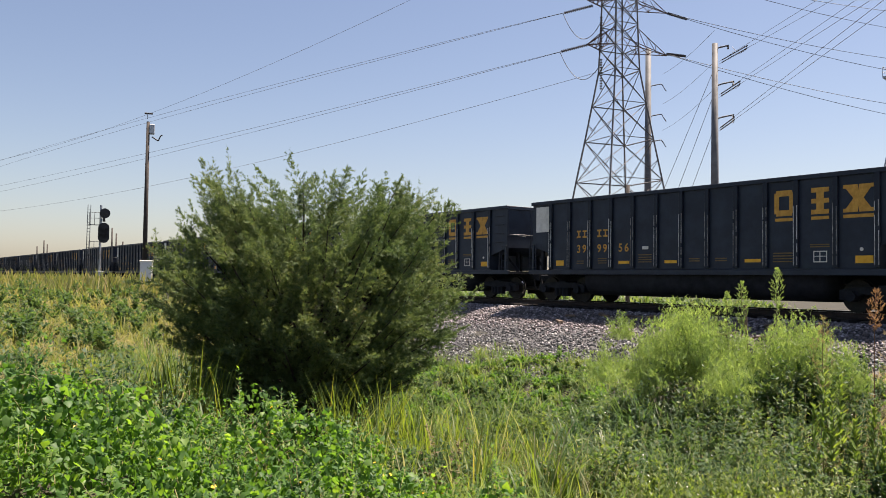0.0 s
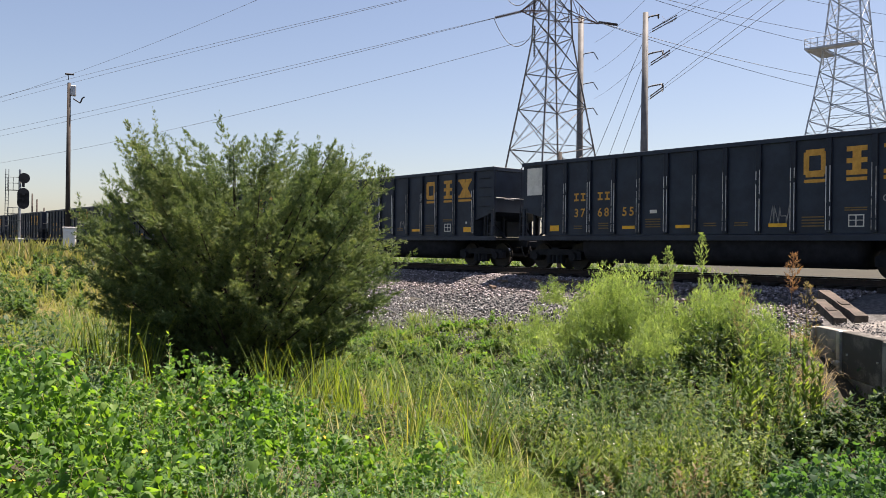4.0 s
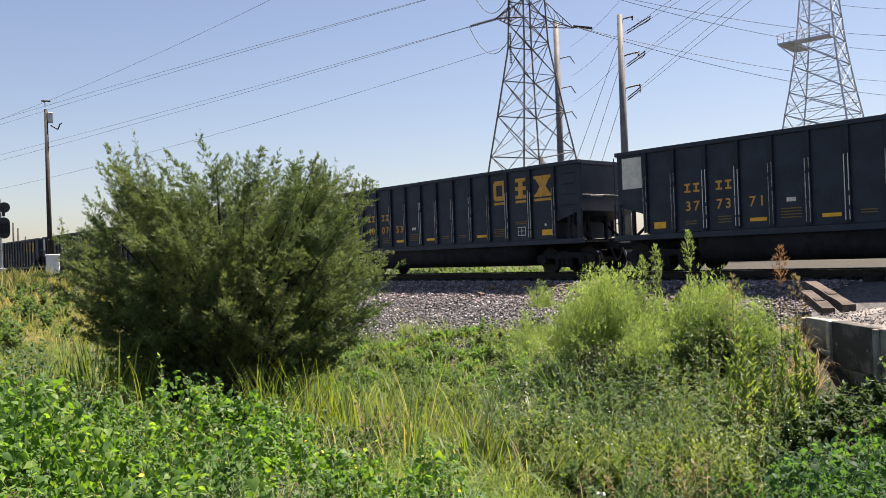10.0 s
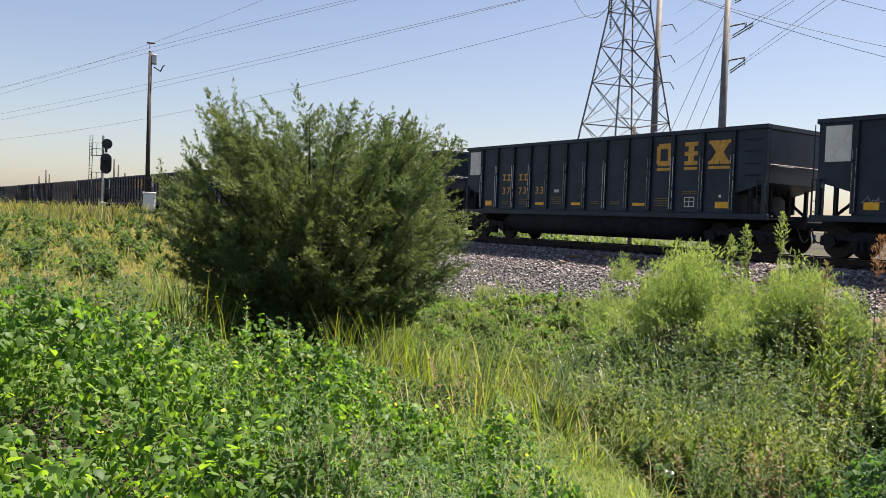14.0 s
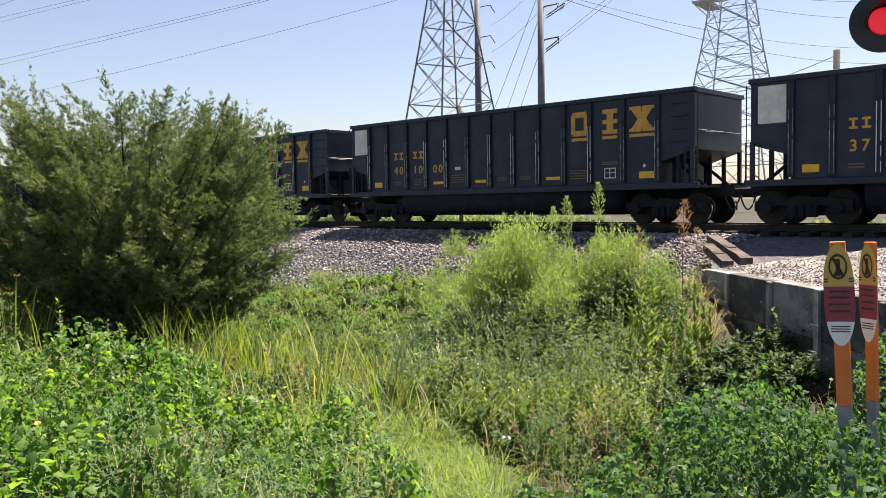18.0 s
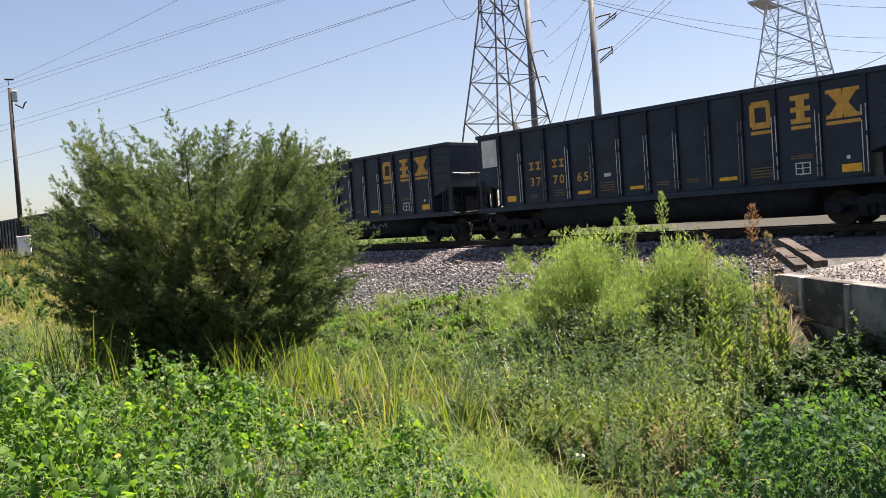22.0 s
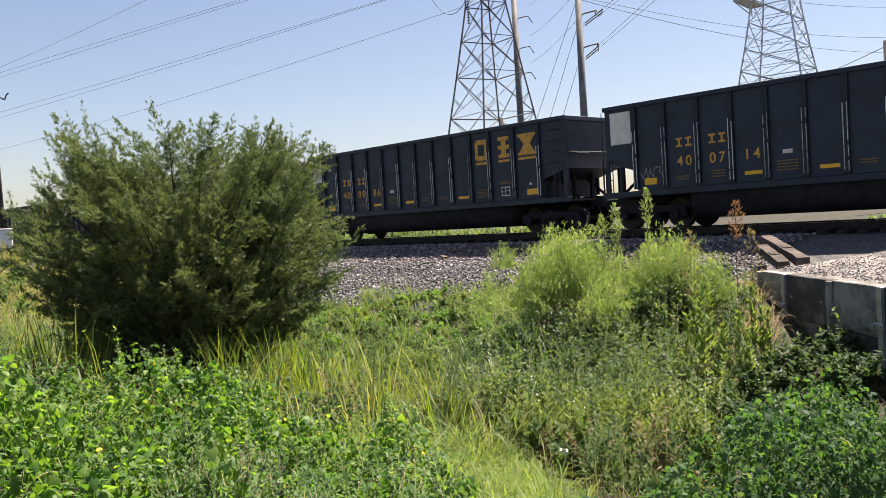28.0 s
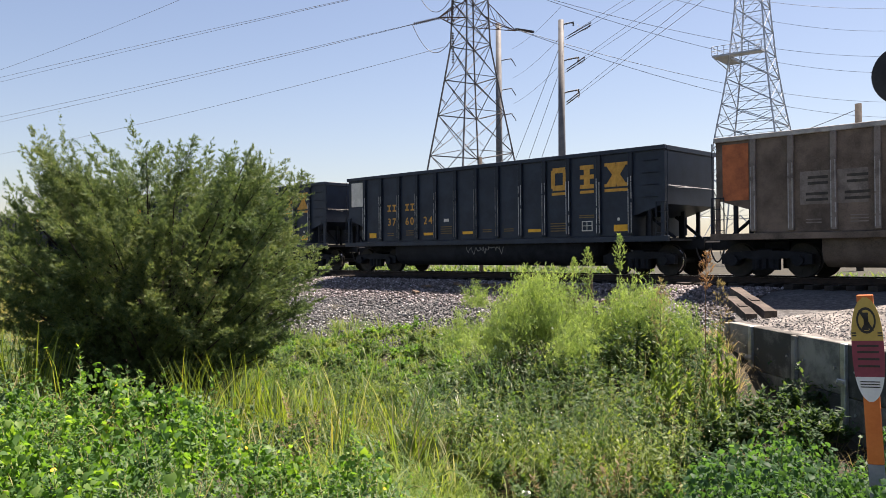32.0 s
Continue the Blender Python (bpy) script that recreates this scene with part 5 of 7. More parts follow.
def build_strings():
    """Strain insulator strings and jumper loops at the tower arms."""
    for tip, out, a, el, back in ((UL, sight(66.1, 13.0, 110), 46.96, 17.97, sight(44.1, 17.5, 80)), (LL, sight(66.1, 10.5, 110), 47.31, 15.35, sight(44.1, 14.8, 80))):
        d = (out - tip).normalized()
        root = tagged(new("insulator_string"), "dark ribbed insulator string at a tower arm", "insulator", "tower insulator strings")
        bm = bmesh.new()
        insulator(bm, tip, tip + d * 3.2, 0.16, 14)
        part("ribbed_body", bm, M_INSUL, root)
        wire(tip + d * 3.3, back, 2.2, 0.035, "slack jumper loop under a tower arm")
    for tip in (UR, LR):
        root = tagged(new("insulator_string"), "dark ribbed insulator string at a tower arm", "insulator", "tower insulator strings")
        bm = bmesh.new()
        d = (sight(26.6, 12.5, 120) - tip).normalized()
        insulator(bm, tip, tip + d * 3.0, 0.15, 12)
        part("ribbed_body", bm, M_INSUL, root)
    for k in (17.7, 15.0):
        root = tagged(new("insulator_string"), "dark hanging insulator string beside a tower leg", "insulator", "tower insulator strings")
        bm = bmesh.new()
        p = sight(44.15, k, 78.5)
        insulator(bm, p, p - Vector((0, 0, 3.0)), 0.16, 12)
        part("ribbed_body", bm, M_INSUL, root)


build_strings()

# ---- plants ----
M_FIELD = leafy("field_grass_blade", [(0.0, (0.059, 0.092, 0.028)), (0.45, (0.128, 0.150, 0.047)), (0.8, (0.217, 0.189, 0.090)), (1.0, (0.356, 0.264, 0.193))], 0.4, 0.6, patch=0.7, patch_scale=0.55)
M_GRASS = leafy("green_grass_blade", [(0.0, (0.037, 0.077, 0.022)), (0.5, (0.077, 0.125, 0.038)), (0.85, (0.138, 0.166, 0.063)), (1.0, (0.226, 0.202, 0.127))], 0.42, 0.5, patch=0.4, patch_scale=0.8, gloss=0.22)
M_DARKGRASS = leafy("dark_green_grass_blade", [(0.0, (0.022, 0.056, 0.022)), (0.6, (0.045, 0.090, 0.033)), (1.0, (0.090, 0.134, 0.050))], 0.38, 0.45, patch=0.4, patch_scale=0.9, gloss=0.3)
M_BANK = leafy("bank_grass_blade", [(0.0, (0.062, 0.123, 0.025)), (0.5, (0.114, 0.176, 0.041)), (1.0, (0.211, 0.238, 0.089))], 0.45, 0.5, (1.1, 1.08, 0.36), 0.3, 1.4)
M_REED = leafy("reed_blade", [(0.0, (0.062, 0.114, 0.030)), (0.7, (0.114, 0.167, 0.044)), (1.0, (0.229, 0.194, 0.089))], 0.5, 0.5, (1.2, 1.08, 0.32), 0.35, 0.9, 0.2)
M_STRAW = leafy("straw_grass_blade", [(0.0, (0.114, 0.160, 0.058)), (0.5, (0.180, 0.201, 0.091)), (1.0, (0.342, 0.301, 0.232))], 0.42, 0.55, gloss=0.3)
M_VINE = leafy("vine_leaf", [(0.0, (0.028, 0.074, 0.026)), (0.5, (0.069, 0.145, 0.041)), (1.0, (0.165, 0.252, 0.063))], 0.46, 0.5, (1.15, 1.2, 0.3), 0.4, 1.6, 0.22)
M_CREEPER = leafy("creeper_leaf", [(0.0, (0.023, 0.060, 0.033)), (0.6, (0.048, 0.107, 0.048)), (1.0, (0.084, 0.152, 0.065))], 0.42, 0.55, (1.1, 1.15, 0.35), 0.5, 1.6, 0.15)
M_FINE = leafy("fine_grey_green_leaf", [(0.0, (0.053, 0.097, 0.049)), (0.6, (0.088, 0.150, 0.069)), (1.0, (0.150, 0.211, 0.099))], 0.35, 0.55, (1.0, 1.05, 0.5), 0.4, 1.2, 0.2)
M_WEED = leafy("weed_leaf", [(0.0, (0.029, 0.062, 0.027)), (0.5, (0.058, 0.106, 0.043)), (0.85, (0.093, 0.140, 0.058)), (1.0, (0.158, 0.186, 0.092))], 0.45, 0.5, (1.1, 1.08, 0.42), 0.5, 0.9, 0.16)
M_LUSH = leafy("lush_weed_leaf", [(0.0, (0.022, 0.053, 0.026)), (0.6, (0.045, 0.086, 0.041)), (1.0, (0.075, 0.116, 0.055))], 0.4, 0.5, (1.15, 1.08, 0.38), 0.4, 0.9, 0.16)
M_PALE = leafy("pale_weed_leaf", [(0.0, (0.071, 0.122, 0.032)), (1.0, (0.150, 0.197, 0.064))], 0.45, 0.45, (1.1, 1.08, 0.34), 0.4, 0.9, 0.25)
M_RUST = leafy("browning_weed_leaf", [(0.0, (0.079, 0.075, 0.039)), (0.5, (0.150, 0.123, 0.069)), (1.0, (0.238, 0.185, 0.118))], 0.35, 0.6)
M_FENNEL = leafy("feathery_weed_leaf", [(0.0, (0.099, 0.162, 0.058)), (0.5, (0.197, 0.278, 0.111)), (1.0, (0.348, 0.418, 0.194))], 0.4, 0.55, (1.05, 1.05, 0.5), 0.35, 1.1, 0.2)
M_DRY = leafy("dry_seedhead", [(0.0, (0.176, 0.088, 0.059)), (1.0, (0.317, 0.194, 0.128))], 0.35, 0.7)
M_TAN = leafy("tan_seedhead", [(0.0, (0.169, 0.134, 0.087)), (1.0, (0.282, 0.232, 0.156))], 0.4, 0.7)
M_CEDAR = leafy("cedar_foliage", [(0.0, (0.032, 0.064, 0.035)), (0.5, (0.086, 0.126, 0.055)), (0.88, (0.164, 0.193, 0.081)), (1.0, (0.220, 0.180, 0.100))], 0.3, 0.6, (1.0, 1.02, 0.6), 0.45, 0.7, 0.15)


def in_sector(n, a0, a1, r0, r1):
    """Random places in a sector seen from the viewer's stand."""
    a = np.radians(rand(n, a0, a1))
    r = np.sqrt(rand(n, r0 * r0, r1 * r1))
    return -r * np.sin(a), r * np.cos(a), np.degrees(a), r


def behind_wall(x, y, gap=0.1):
    side = (x - WALL_A.x) * WALL_N.x + (y - WALL_A.y) * WALL_N.y
    along = (x - WALL_A.x) * WALL_U.x + (y - WALL_A.y) * WALL_U.y
    return (side > -gap) & (along > -0.15)


def on_stones(x, y):
    """The bare ballast shoulder between the cedar and the weedy hump."""
    return (x < -16.9 + 0.4 * lumps(x, y, 1.1, 21)) & (x > -24) & (y > 16.1 + 0.5 * lumps(x, y, 0.9, 22)) & (y < 21)


def lumps(x, y, s, seed):
    return np.array([noise.noise(Vector((u * s, v * s, seed))) for u, v in zip(x, y)])


def sward(name, x, y, h, w, material, label, droop=False, lean=0.35, clump=0.0, tuft=1, ring=0.06, gaps=-0.3):
    """Grass: single blades, or tufts of blades that lean outwards, taller and shorter by patches with bare gaps."""
    if clump:
        c = lumps(x, y, 1.3, 4) + 0.5 * lumps(x, y, 3.4, 14)
        k = c > gaps
        x, y, h, w, c = x[k], y[k], h[k], (w[k] if np.ndim(w) else w), c[k]
        h = h * np.clip(1 + clump * c, 0.35, 1.8)
    k = ~on_stones(x, y)
    x, y, h, w = x[k], y[k], h[k], (w[k] if np.ndim(w) else w)
    h = h * np.where((x < -12) & (x > -24) & (y > 11.5) & (y < 18), 0.6, 1.0)
    z = surf_z(x, y) - 0.03
    w = np.broadcast_to(w, len(x))
    x, y, z, h, w = (np.repeat(v_, tuft) for v_ in (x, y, z, h, w))
    n = len(x)
    yaw = rand(n, 0, 6.3)
    if tuft > 1:
        h = h * rand(n, 0.55, 1.1)
        q = ring * rand(n) ** 0.5
        x, y = x + q * np.cos(yaw), y + q * np.sin(yaw)
        tilt, roll = lean * rand(n) ** 1.3, np.full(n, -1.57) + rand(n, -0.7, 0.7)
    else:
        tilt, roll = rand(n, -lean, lean), rand(n, 0, 6.3)
    v, f = (DROOP_V, DROOP_F) if droop else (BLADE_V, BLADE_F)
    t = turns_of(yaw, tilt, roll, np.stack([w, h * 0.8, h]))
    return tagged(cloud(name, v, f, t, np.stack([x, y, z], -1), material), label, "grass", kind="stuff")


# rising field along the line
x, y, a, r = in_sector(4400, 66, 92, 10, 42)
k = (y < 16.9) | ((y < 20) & (ground_z(x, y) > bed_z(x, y) - 0.03))
x, y, r = x[k], y[k], r[k]
sward("field_grass", x, y, rand(len(x), 0.18, 0.6), 0.006 + 0.0011 * r, M_FIELD, "tall yellow-green field grass going to seed", True, 1.1, 1.2, 8, 0.14)
x, y, a, r = in_sector(20000, 66, 90, 42, 110)
k = y < 18.6
x, y, r = x[k], y[k], r[k]
sward("far_field_grass", x, y, rand(len(x), 0.4, 1.0), 0.0016 * r, M_FIELD, "tall yellow-green grass along the railway", False, 0.5, 1.1)
# ditch side below the ballast
x, y, a, r = in_sector(2300, 41, 78, 8.6, 26)
k = ((y < 16.9 + 0.9 * lumps(x, y, 0.5, 9)) | ((y < 20) & (ground_z(x, y) > bed_z(x, y) - 0.03))) & (y > 3.0) & ~((a > 61.5) & (a < 70.5) & (r < 15.5))
x, y, r = x[k], y[k], r[k]
sward("ditch_grass", x, y, rand(len(x), 0.3, 0.75), rand(len(x), 0.016, 0.03), M_GRASS, "rank green grass on the ditch side", True, 1.0, 1.6, 9, 0.09, -0.02)
x, y, a, r = in_sector(120, 43, 62, 9.2, 13.5)
sward("tall_grass", x, y, rand(len(x), 0.55, 1.15), rand(len(x), 0.015, 0.026), M_STRAW, "tall thin straw-tinged grass standing in the ditch", False, 0.5, 0.8, 7, 0.07)
x, y, a, r = in_sector(150, 45, 60, 9.6, 13.2)
sward("reed_tufts", x, y, rand(len(x), 0.7, 1.25), rand(len(x), 0.014, 0.022), M_REED, "tall yellow-green reed tufts standing in the ditch", False, 0.3, 0.9, 8, 0.08, -0.05)
x, y, a, r = in_sector(330, 38.5, 46.5, 11.8, 15.6)
sward("arching_grass", x, y, rand(len(x), 0.5, 0.95), rand(len(x), 0.014, 0.024), M_DARKGRASS, "dark green arching grass on the flank of the hump", True, 0.9, 0.7, 10, 0.08)
# reeds
for n, a0, a1, r0, r1, h0, h1 in ((90, 60.8, 62.8, 10.8, 12.0, 0.8, 1.45), (130, 56.0, 60.0, 11.6, 13.0, 0.8, 1.6), (130, 69.5, 74.0, 11.8, 13.8, 0.9, 1.5), (80, 74.0, 80.0, 13.0, 17.0, 0.7, 1.2), (70, 48, 55, 11.0, 13.0, 0.8, 1.4), (40, 44, 48, 9.6, 11.0, 0.6, 1.0)):
    x, y, a, r = in_sector(n, a0, a1, r0, r1)
    sward("reeds", x, y, rand(n, h0, h1), rand(n, 0.014, 0.024), M_REED, "upright green reed clump in the ditch", False, 0.13)


def vine_surface(x, y):
    """Top of the tangle of vines on the near bank, and its far edge."""
    a = np.degrees(np.arctan2(-x, y))
    r = np.hypot(x, y)
    edge = np.interp(a, [14, 18.6, 24, 25.5, 33, 38, 40, 42.5, 45, 47.4, 48.5, 54, 62, 70, 78, 92], [9.0, 8.6, 8.0, 7.4, 6.7, 6.1, 5.4, 4.6, 5.3, 6.0, 6.8, 7.7, 8.4, 9.0, 9.4, 9.8])
    top = np.interp(a, [14, 19, 24, 30, 38, 45, 48.5, 54, 62, 70, 78, 92], [-0.85, -1.0, -1.12, -1.25, -1.4, -1.3, -1.15, -1.05, -0.88, -0.75, -0.35, -0.55])
    n = 0.6 * lumps(x, y, 0.75, 2) + 0.56 * lumps(x, y, 1.7, 8) + 0.4 * np.abs(lumps(x, y, 3.6, 5)) - 0.08
    return top + 0.85 * n - 0.5 * smooth(r, edge - 0.6, edge + 0.4), edge


# mown strip on the near bank
x, y, a, r = in_sector(3200, 33, 56, 4.2, 9.4)
k = (r > vine_surface(x, y)[1] - 0.15) & (a > 39.2 + 1.6 * lumps(x, y, 1.4, 61) + 0.8 * (r - 6))
x, y = x[k], y[k]
sward("bank_grass", x, y, rand(len(x), 0.2, 0.46), rand(len(x), 0.007, 0.013), M_BANK, "fine light green grass on the near bank", True, 0.8, 1.1, 9, 0.05)


def vines(name, a0, a1, r0, r1, n, material, label, size=(0.026, 0.08), deep=0.38):
    """Vine leaves laid like shingles over hummocks, in a thin upper layer with hollows and a layer below."""
    x, y, a, r = in_sector(n, a0, a1, r0, r1)
    z, edge = vine_surface(x, y)
    k = (r < edge + 0.1 + 0.4 * lumps(x, y, 2.0, 6)) & ~behind_wall(x, y)
    x, y, z = x[k], y[k], z[k]
    n = len(x)
    hollow = lumps(x, y, 3.4, 31) + 0.6 * lumps(x, y, 8.0, 32)
    k = (hollow > -0.1) | (rand(n) < 0.42)
    x, y, z, hollow = x[k], y[k], z[k], hollow[k]
    n = len(x)
    e = 0.06
    gx = (vine_surface(x + e, y)[0] - z) / e
    gy = (vine_surface(x, y + e)[0] - z) / e
    drop = deep * rand(n) ** 2.2
    drop = np.where(hollow < -0.1, 0.18 + 0.9 * deep * rand(n), drop) - 0.06 * rand(n)
    P = np.stack([x, y, z - drop], -1)
    s = size[0] + (size[1] - size[0]) * rand(n) ** 1.5
    tilt = np.pi / 2 + np.arctan(np.hypot(gx, gy)) * 0.9 + RNG.normal(0.12, 0.72, n)
    t = turns_of(np.arctan2(-gy, -gx) + RNG.normal(0, 0.9, n), tilt, RNG.normal(0, 0.4, n) - 1.57, np.stack([s * rand(n, 0.8, 1.1), s, s]))
    return tagged(cloud(name, HEART_V, HEART_F, t, P, material), label, "vines", kind="stuff")


vines("vine_tangle", 44, 92, 3.8, 9.8, 60000, M_VINE, "bright green heart-leaved vines smothering the near bank")
vines("vine_tangle", 12, 44, 4.2, 8.6, 30000, M_CREEPER, "green leafy vines at the foot of a wall", (0.022, 0.066))


def shoots(name, n, a0, a1, r0, r1, label):
    """Curling vine shoots that stand out of the tangle, with small leaves."""
    x, y, a, r = in_sector(n, a0, a1, r0, r1)
    z, edge = vine_surface(x, y)
    X = []
    bm = bmesh.new()
    for i in range(n):
        if r[i] > edge[i]:
            continue
        h, yaw, curl = RNG.uniform(0.15, 0.5), RNG.uniform(0, 6.3), RNG.uniform(0.8, 3.2)
        p, ang, pts = Vector((x[i], y[i], z[i] - 0.05)), 0.15, []
        for k in range(9):
            pts.append(p.copy())
            ang += curl / 8 * (0.3 + k / 6)
            p = p + Vector((math.cos(yaw) * math.sin(ang), math.sin(yaw) * math.sin(ang), math.cos(ang))) * h / 8
            if k % 2 == 0:
                X.append(tuple(p))
        tube(bm, pts, 0.004, 3, 0.5)
    m = len(X)
    s = rand(m, 0.02, 0.05)
    ob = tagged(cloud(name, HEART_V, HEART_F, turns_of(rand(m, 0, 6.3), rand(m, 0.3, 1.8), rand(m, 0, 6.3), np.stack([s, s, s])), np.array(X), M_VINE), label, "vines", kind="stuff")
    part("stems", bm, M_STEM, ob)


shoots("vine_shoots", 170, 46, 90, 5.0, 9.2, "thin curling vine shoots above the tangle")
shoots("vine_shoots", 40, 15, 36, 5.0, 8.0, "thin curling vine shoots above the tangle")


def leafy_stems(name, places, heights, leaves, leaf, material, label, lean_by=0.16):
    """Many upright weeds in one clump: thin stems set with pointed leaves."""
    X, T, stem_x, stem_t = [], [], [], []
    for (x, y, z), h in zip(places, heights):
        m = leaves
        u = rand(m, 0.15, 1.0)
        yaw = rand(m, 0, 6.3)
        lean = RNG.normal(0, lean_by, 2)
        X.append(np.stack([x + lean[0] * h * u, y + lean[1] * h * u, z + h * u], -1))
        s = leaf * rand(m, 0.6, 1.35) * (1.15 - 0.6 * u)
        T.append(turns_of(yaw, rand(m, 0.5, 1.5), np.full(m, -1.57), np.stack([s * 1.1, s, s])))
        stem_x.append((x, y, z))
        stem_t.append(turns_of(np.array([math.atan2(lean[1], lean[0])]), np.array([math.atan(math.hypot(*lean))]), np.zeros(1), np.array([[0.012], [0.012], [h]])))
    ob = tagged(cloud(name, LEAF4_V, LEAF4_F, np.concatenate(T), np.concatenate(X), material), label, "weeds", kind="stuff")
    st = cloud("stems", [(-0.5, 0, 0), (0.5, 0, 0), (0, 0.5, 0), (0, 0, 1)], [(0, 1, 3), (1, 2, 3), (2, 0, 3)], np.concatenate(stem_t), np.array(stem_x), M_STEM)
    st.parent = ob
    return ob


def spots(n, a0, a1, r0, r1, ymax=17.5):
    x, y, a, r = in_sector(n, a0, a1, r0, r1)
    k = ~behind_wall(x, y) & (y < ymax) & ~on_stones(x, y)
    k &= ~((a > 24.8) & (a < 30.6) & (r > 10.5) & (r < 14.5) & (rand(n) < 0.3))
    return x[k], y[k]


def thicket(n, a0, a1, r0, r1, h0, h1, leaf, material, label, ymax=17.5, stems=9, leaves=24, spread=0.2, lift_by=0.4):
    """Weeds in separate clumps: each clump's stems lean out from one root, taller in its middle."""
    cx, cy = spots(n, a0, a1, r0, r1, ymax)
    m = len(cx)
    ch = rand(m, h0, h1) * np.clip(1 + 0.9 * lumps(cx, cy, 0.9, 7), 0.4, 1.6)
    lift = lift_by * np.clip(1.6 * np.abs(lumps(cx, cy, 1.0, 3)) + 0.6 * lumps(cx, cy, 2.2, 13), 0, 1.2)
    X, T, SX, ST = [], [], [], []
    for i in range(m):
        k = RNG.integers(stems - 3, stems + 4)
        ph, q = rand(k, 0, 6.3), rand(k) ** 0.6
        bx, by = cx[i] + spread * 0.4 * q * np.cos(ph), cy[i] + spread * 0.4 * q * np.sin(ph)
        bz = surf_z(bx, by) - 0.05
        bare = lift[i] / (ch[i] + lift[i])
        h = (ch[i] + lift[i]) * (1.05 - 0.4 * q * q) * rand(k, 0.75, 1.1)
        lx, ly = 0.5 * q * np.cos(ph) + RNG.normal(0, 0.09, k), 0.5 * q * np.sin(ph) + RNG.normal(0, 0.09, k)
        u = bare + (1 - bare) * rand((k, leaves), 0.12, 1.0) ** 0.75
        yaw = rand((k, leaves), 0, 6.3)
        X.append(np.stack([bx[:, None] + (lx * h)[:, None] * u * u, by[:, None] + (ly * h)[:, None] * u * u, bz[:, None] + h[:, None] * u], -1).reshape(-1, 3))
        s = (leaf * rand((k, leaves), 0.65, 1.35) * (1.15 - 0.6 * (u - bare) / (1 - bare))).ravel()
        T.append(turns_of(yaw.ravel(), rand(k * leaves, 0.5, 1.5), rand(k * leaves, -0.5, 0.5) - 1.57, np.stack([s * 1.25, s, s])))
        SX.append(np.stack([bx, by, bz], -1))
        ST.append(turns_of(np.arctan2(ly, lx), np.arctan(np.hypot(lx, ly)), np.zeros(k), np.stack([np.full(k, 0.012), np.full(k, 0.012), h])))
    ob = tagged(cloud("weed_thicket", LEAF4_V, LEAF4_F, np.concatenate(T), np.concatenate(X), material), label, "weeds", kind="stuff")
    st = cloud("stems", [(-0.5, 0, 0), (0.5, 0, 0), (0, 0.5, 0), (0, 0, 1)], [(0, 1, 3), (1, 2, 3), (2, 0, 3)], np.concatenate(ST), np.concatenate(SX), M_STEM)
    st.parent = ob


thicket(50, 28.5, 46, 9.0, 12.4, 0.45, 0.95, 0.12, M_WEED, "tangled leafy green weeds filling the ditch side")
thicket(80, 28, 43, 12.0, 15.4, 0.5, 1.1, 0.12, M_WEED, "tangled leafy green weeds below the track")
thicket(70, 26.5, 43, 15.0, 19.5, 0.25, 0.6, 0.1, M_WEED, "tangled leafy green weeds climbing the ballast slope", 18.6)
thicket(70, 28, 43, 11.0, 15.0, 0.7, 1.25, 0.12, M_LUSH, "dark lush weeds among the thicket")
thicket(44, 29, 44, 9.3, 14.5, 0.5, 1.05, 0.1, M_PALE, "pale yellow-green small-leaved weeds in the thicket")
thicket(28, 29, 46, 8.6, 13.5, 0.4, 0.8, 0.08, M_RUST, "browning weeds among the green thicket")
# the darker leaf colour here stands in for the wall's shade
thicket(26, 15, 27, 8.5, 11.0, 0.4, 0.8, 0.14, M_LUSH, "leafy weeds at the foot of a wall, in a leaf colour darkened for shade", 16.0)
thicket(80, 44, 60, 9.5, 14.5, 0.3, 0.8, 0.11, M_WEED, "low yellow-green weeds among ditch grass", 16.2)
thicket(24, 44, 58, 9.6, 13.0, 0.4, 0.8, 0.08, M_RUST, "browning weeds among ditch grass", 16.2)
thicket(80, 43, 60, 15.0, 22.5, 0.2, 0.5, 0.1, M_WEED, "low creeping weeds at the foot of the ballast", 17.3)
thicket(45, 70, 90, 9.5, 24, 0.25, 0.6, 0.1, M_WEED, "leafy green weeds scattered through field grass", 18.3)
thicket(14, 72, 90, 10, 24, 0.3, 0.75, 0.12, M_LUSH, "dark leafy weeds scattered through field grass", 18.3)
thicket(110, 74, 89, 24, 46, 0.4, 0.9, 0.2, M_WEED, "leafy weeds scattered along the far field", 18.3, spread=0.4)
thicket(26, 72, 88, 7.8, 11, 0.4, 0.95, 0.11, M_LUSH, "leafy green weeds behind the vines", 18.5)
thicket(34, 84.0, 91, 20, 29, 1.0, 1.8, 0.17, M_WEED, "leafy shrub at the edge of the field", 18.5, 14, 60, 0.6)


thicket(190, 43, 60, 15.5, 24.5, 0.12, 0.3, 0.13, M_VINE, "bright creeping vines at the foot of the ballast", 16.6, 7, 22, 0.5, 0.2)
thicket(40, 43, 54, 12.5, 17.0, 0.2, 0.5, 0.12, M_PALE, "pale yellow-green weeds on the ditch side", 17.0, 8, 24, 0.35)
thicket(150, 43, 62, 13.0, 24, 0.15, 0.35, 0.11, M_PALE, "low yellow-green weeds below the ballast", 16.6, 8, 22, 0.35, 0.1)
x, y = spots(1000, 43, 62, 12.0, 25, 16.8)
sward("low_grass", x, y, rand(len(x), 0.2, 0.45), rand(len(x), 0.014, 0.026), M_PALE, "low yellow-green grass below the ballast", True, 1.1, 0.0, 8, 0.09)
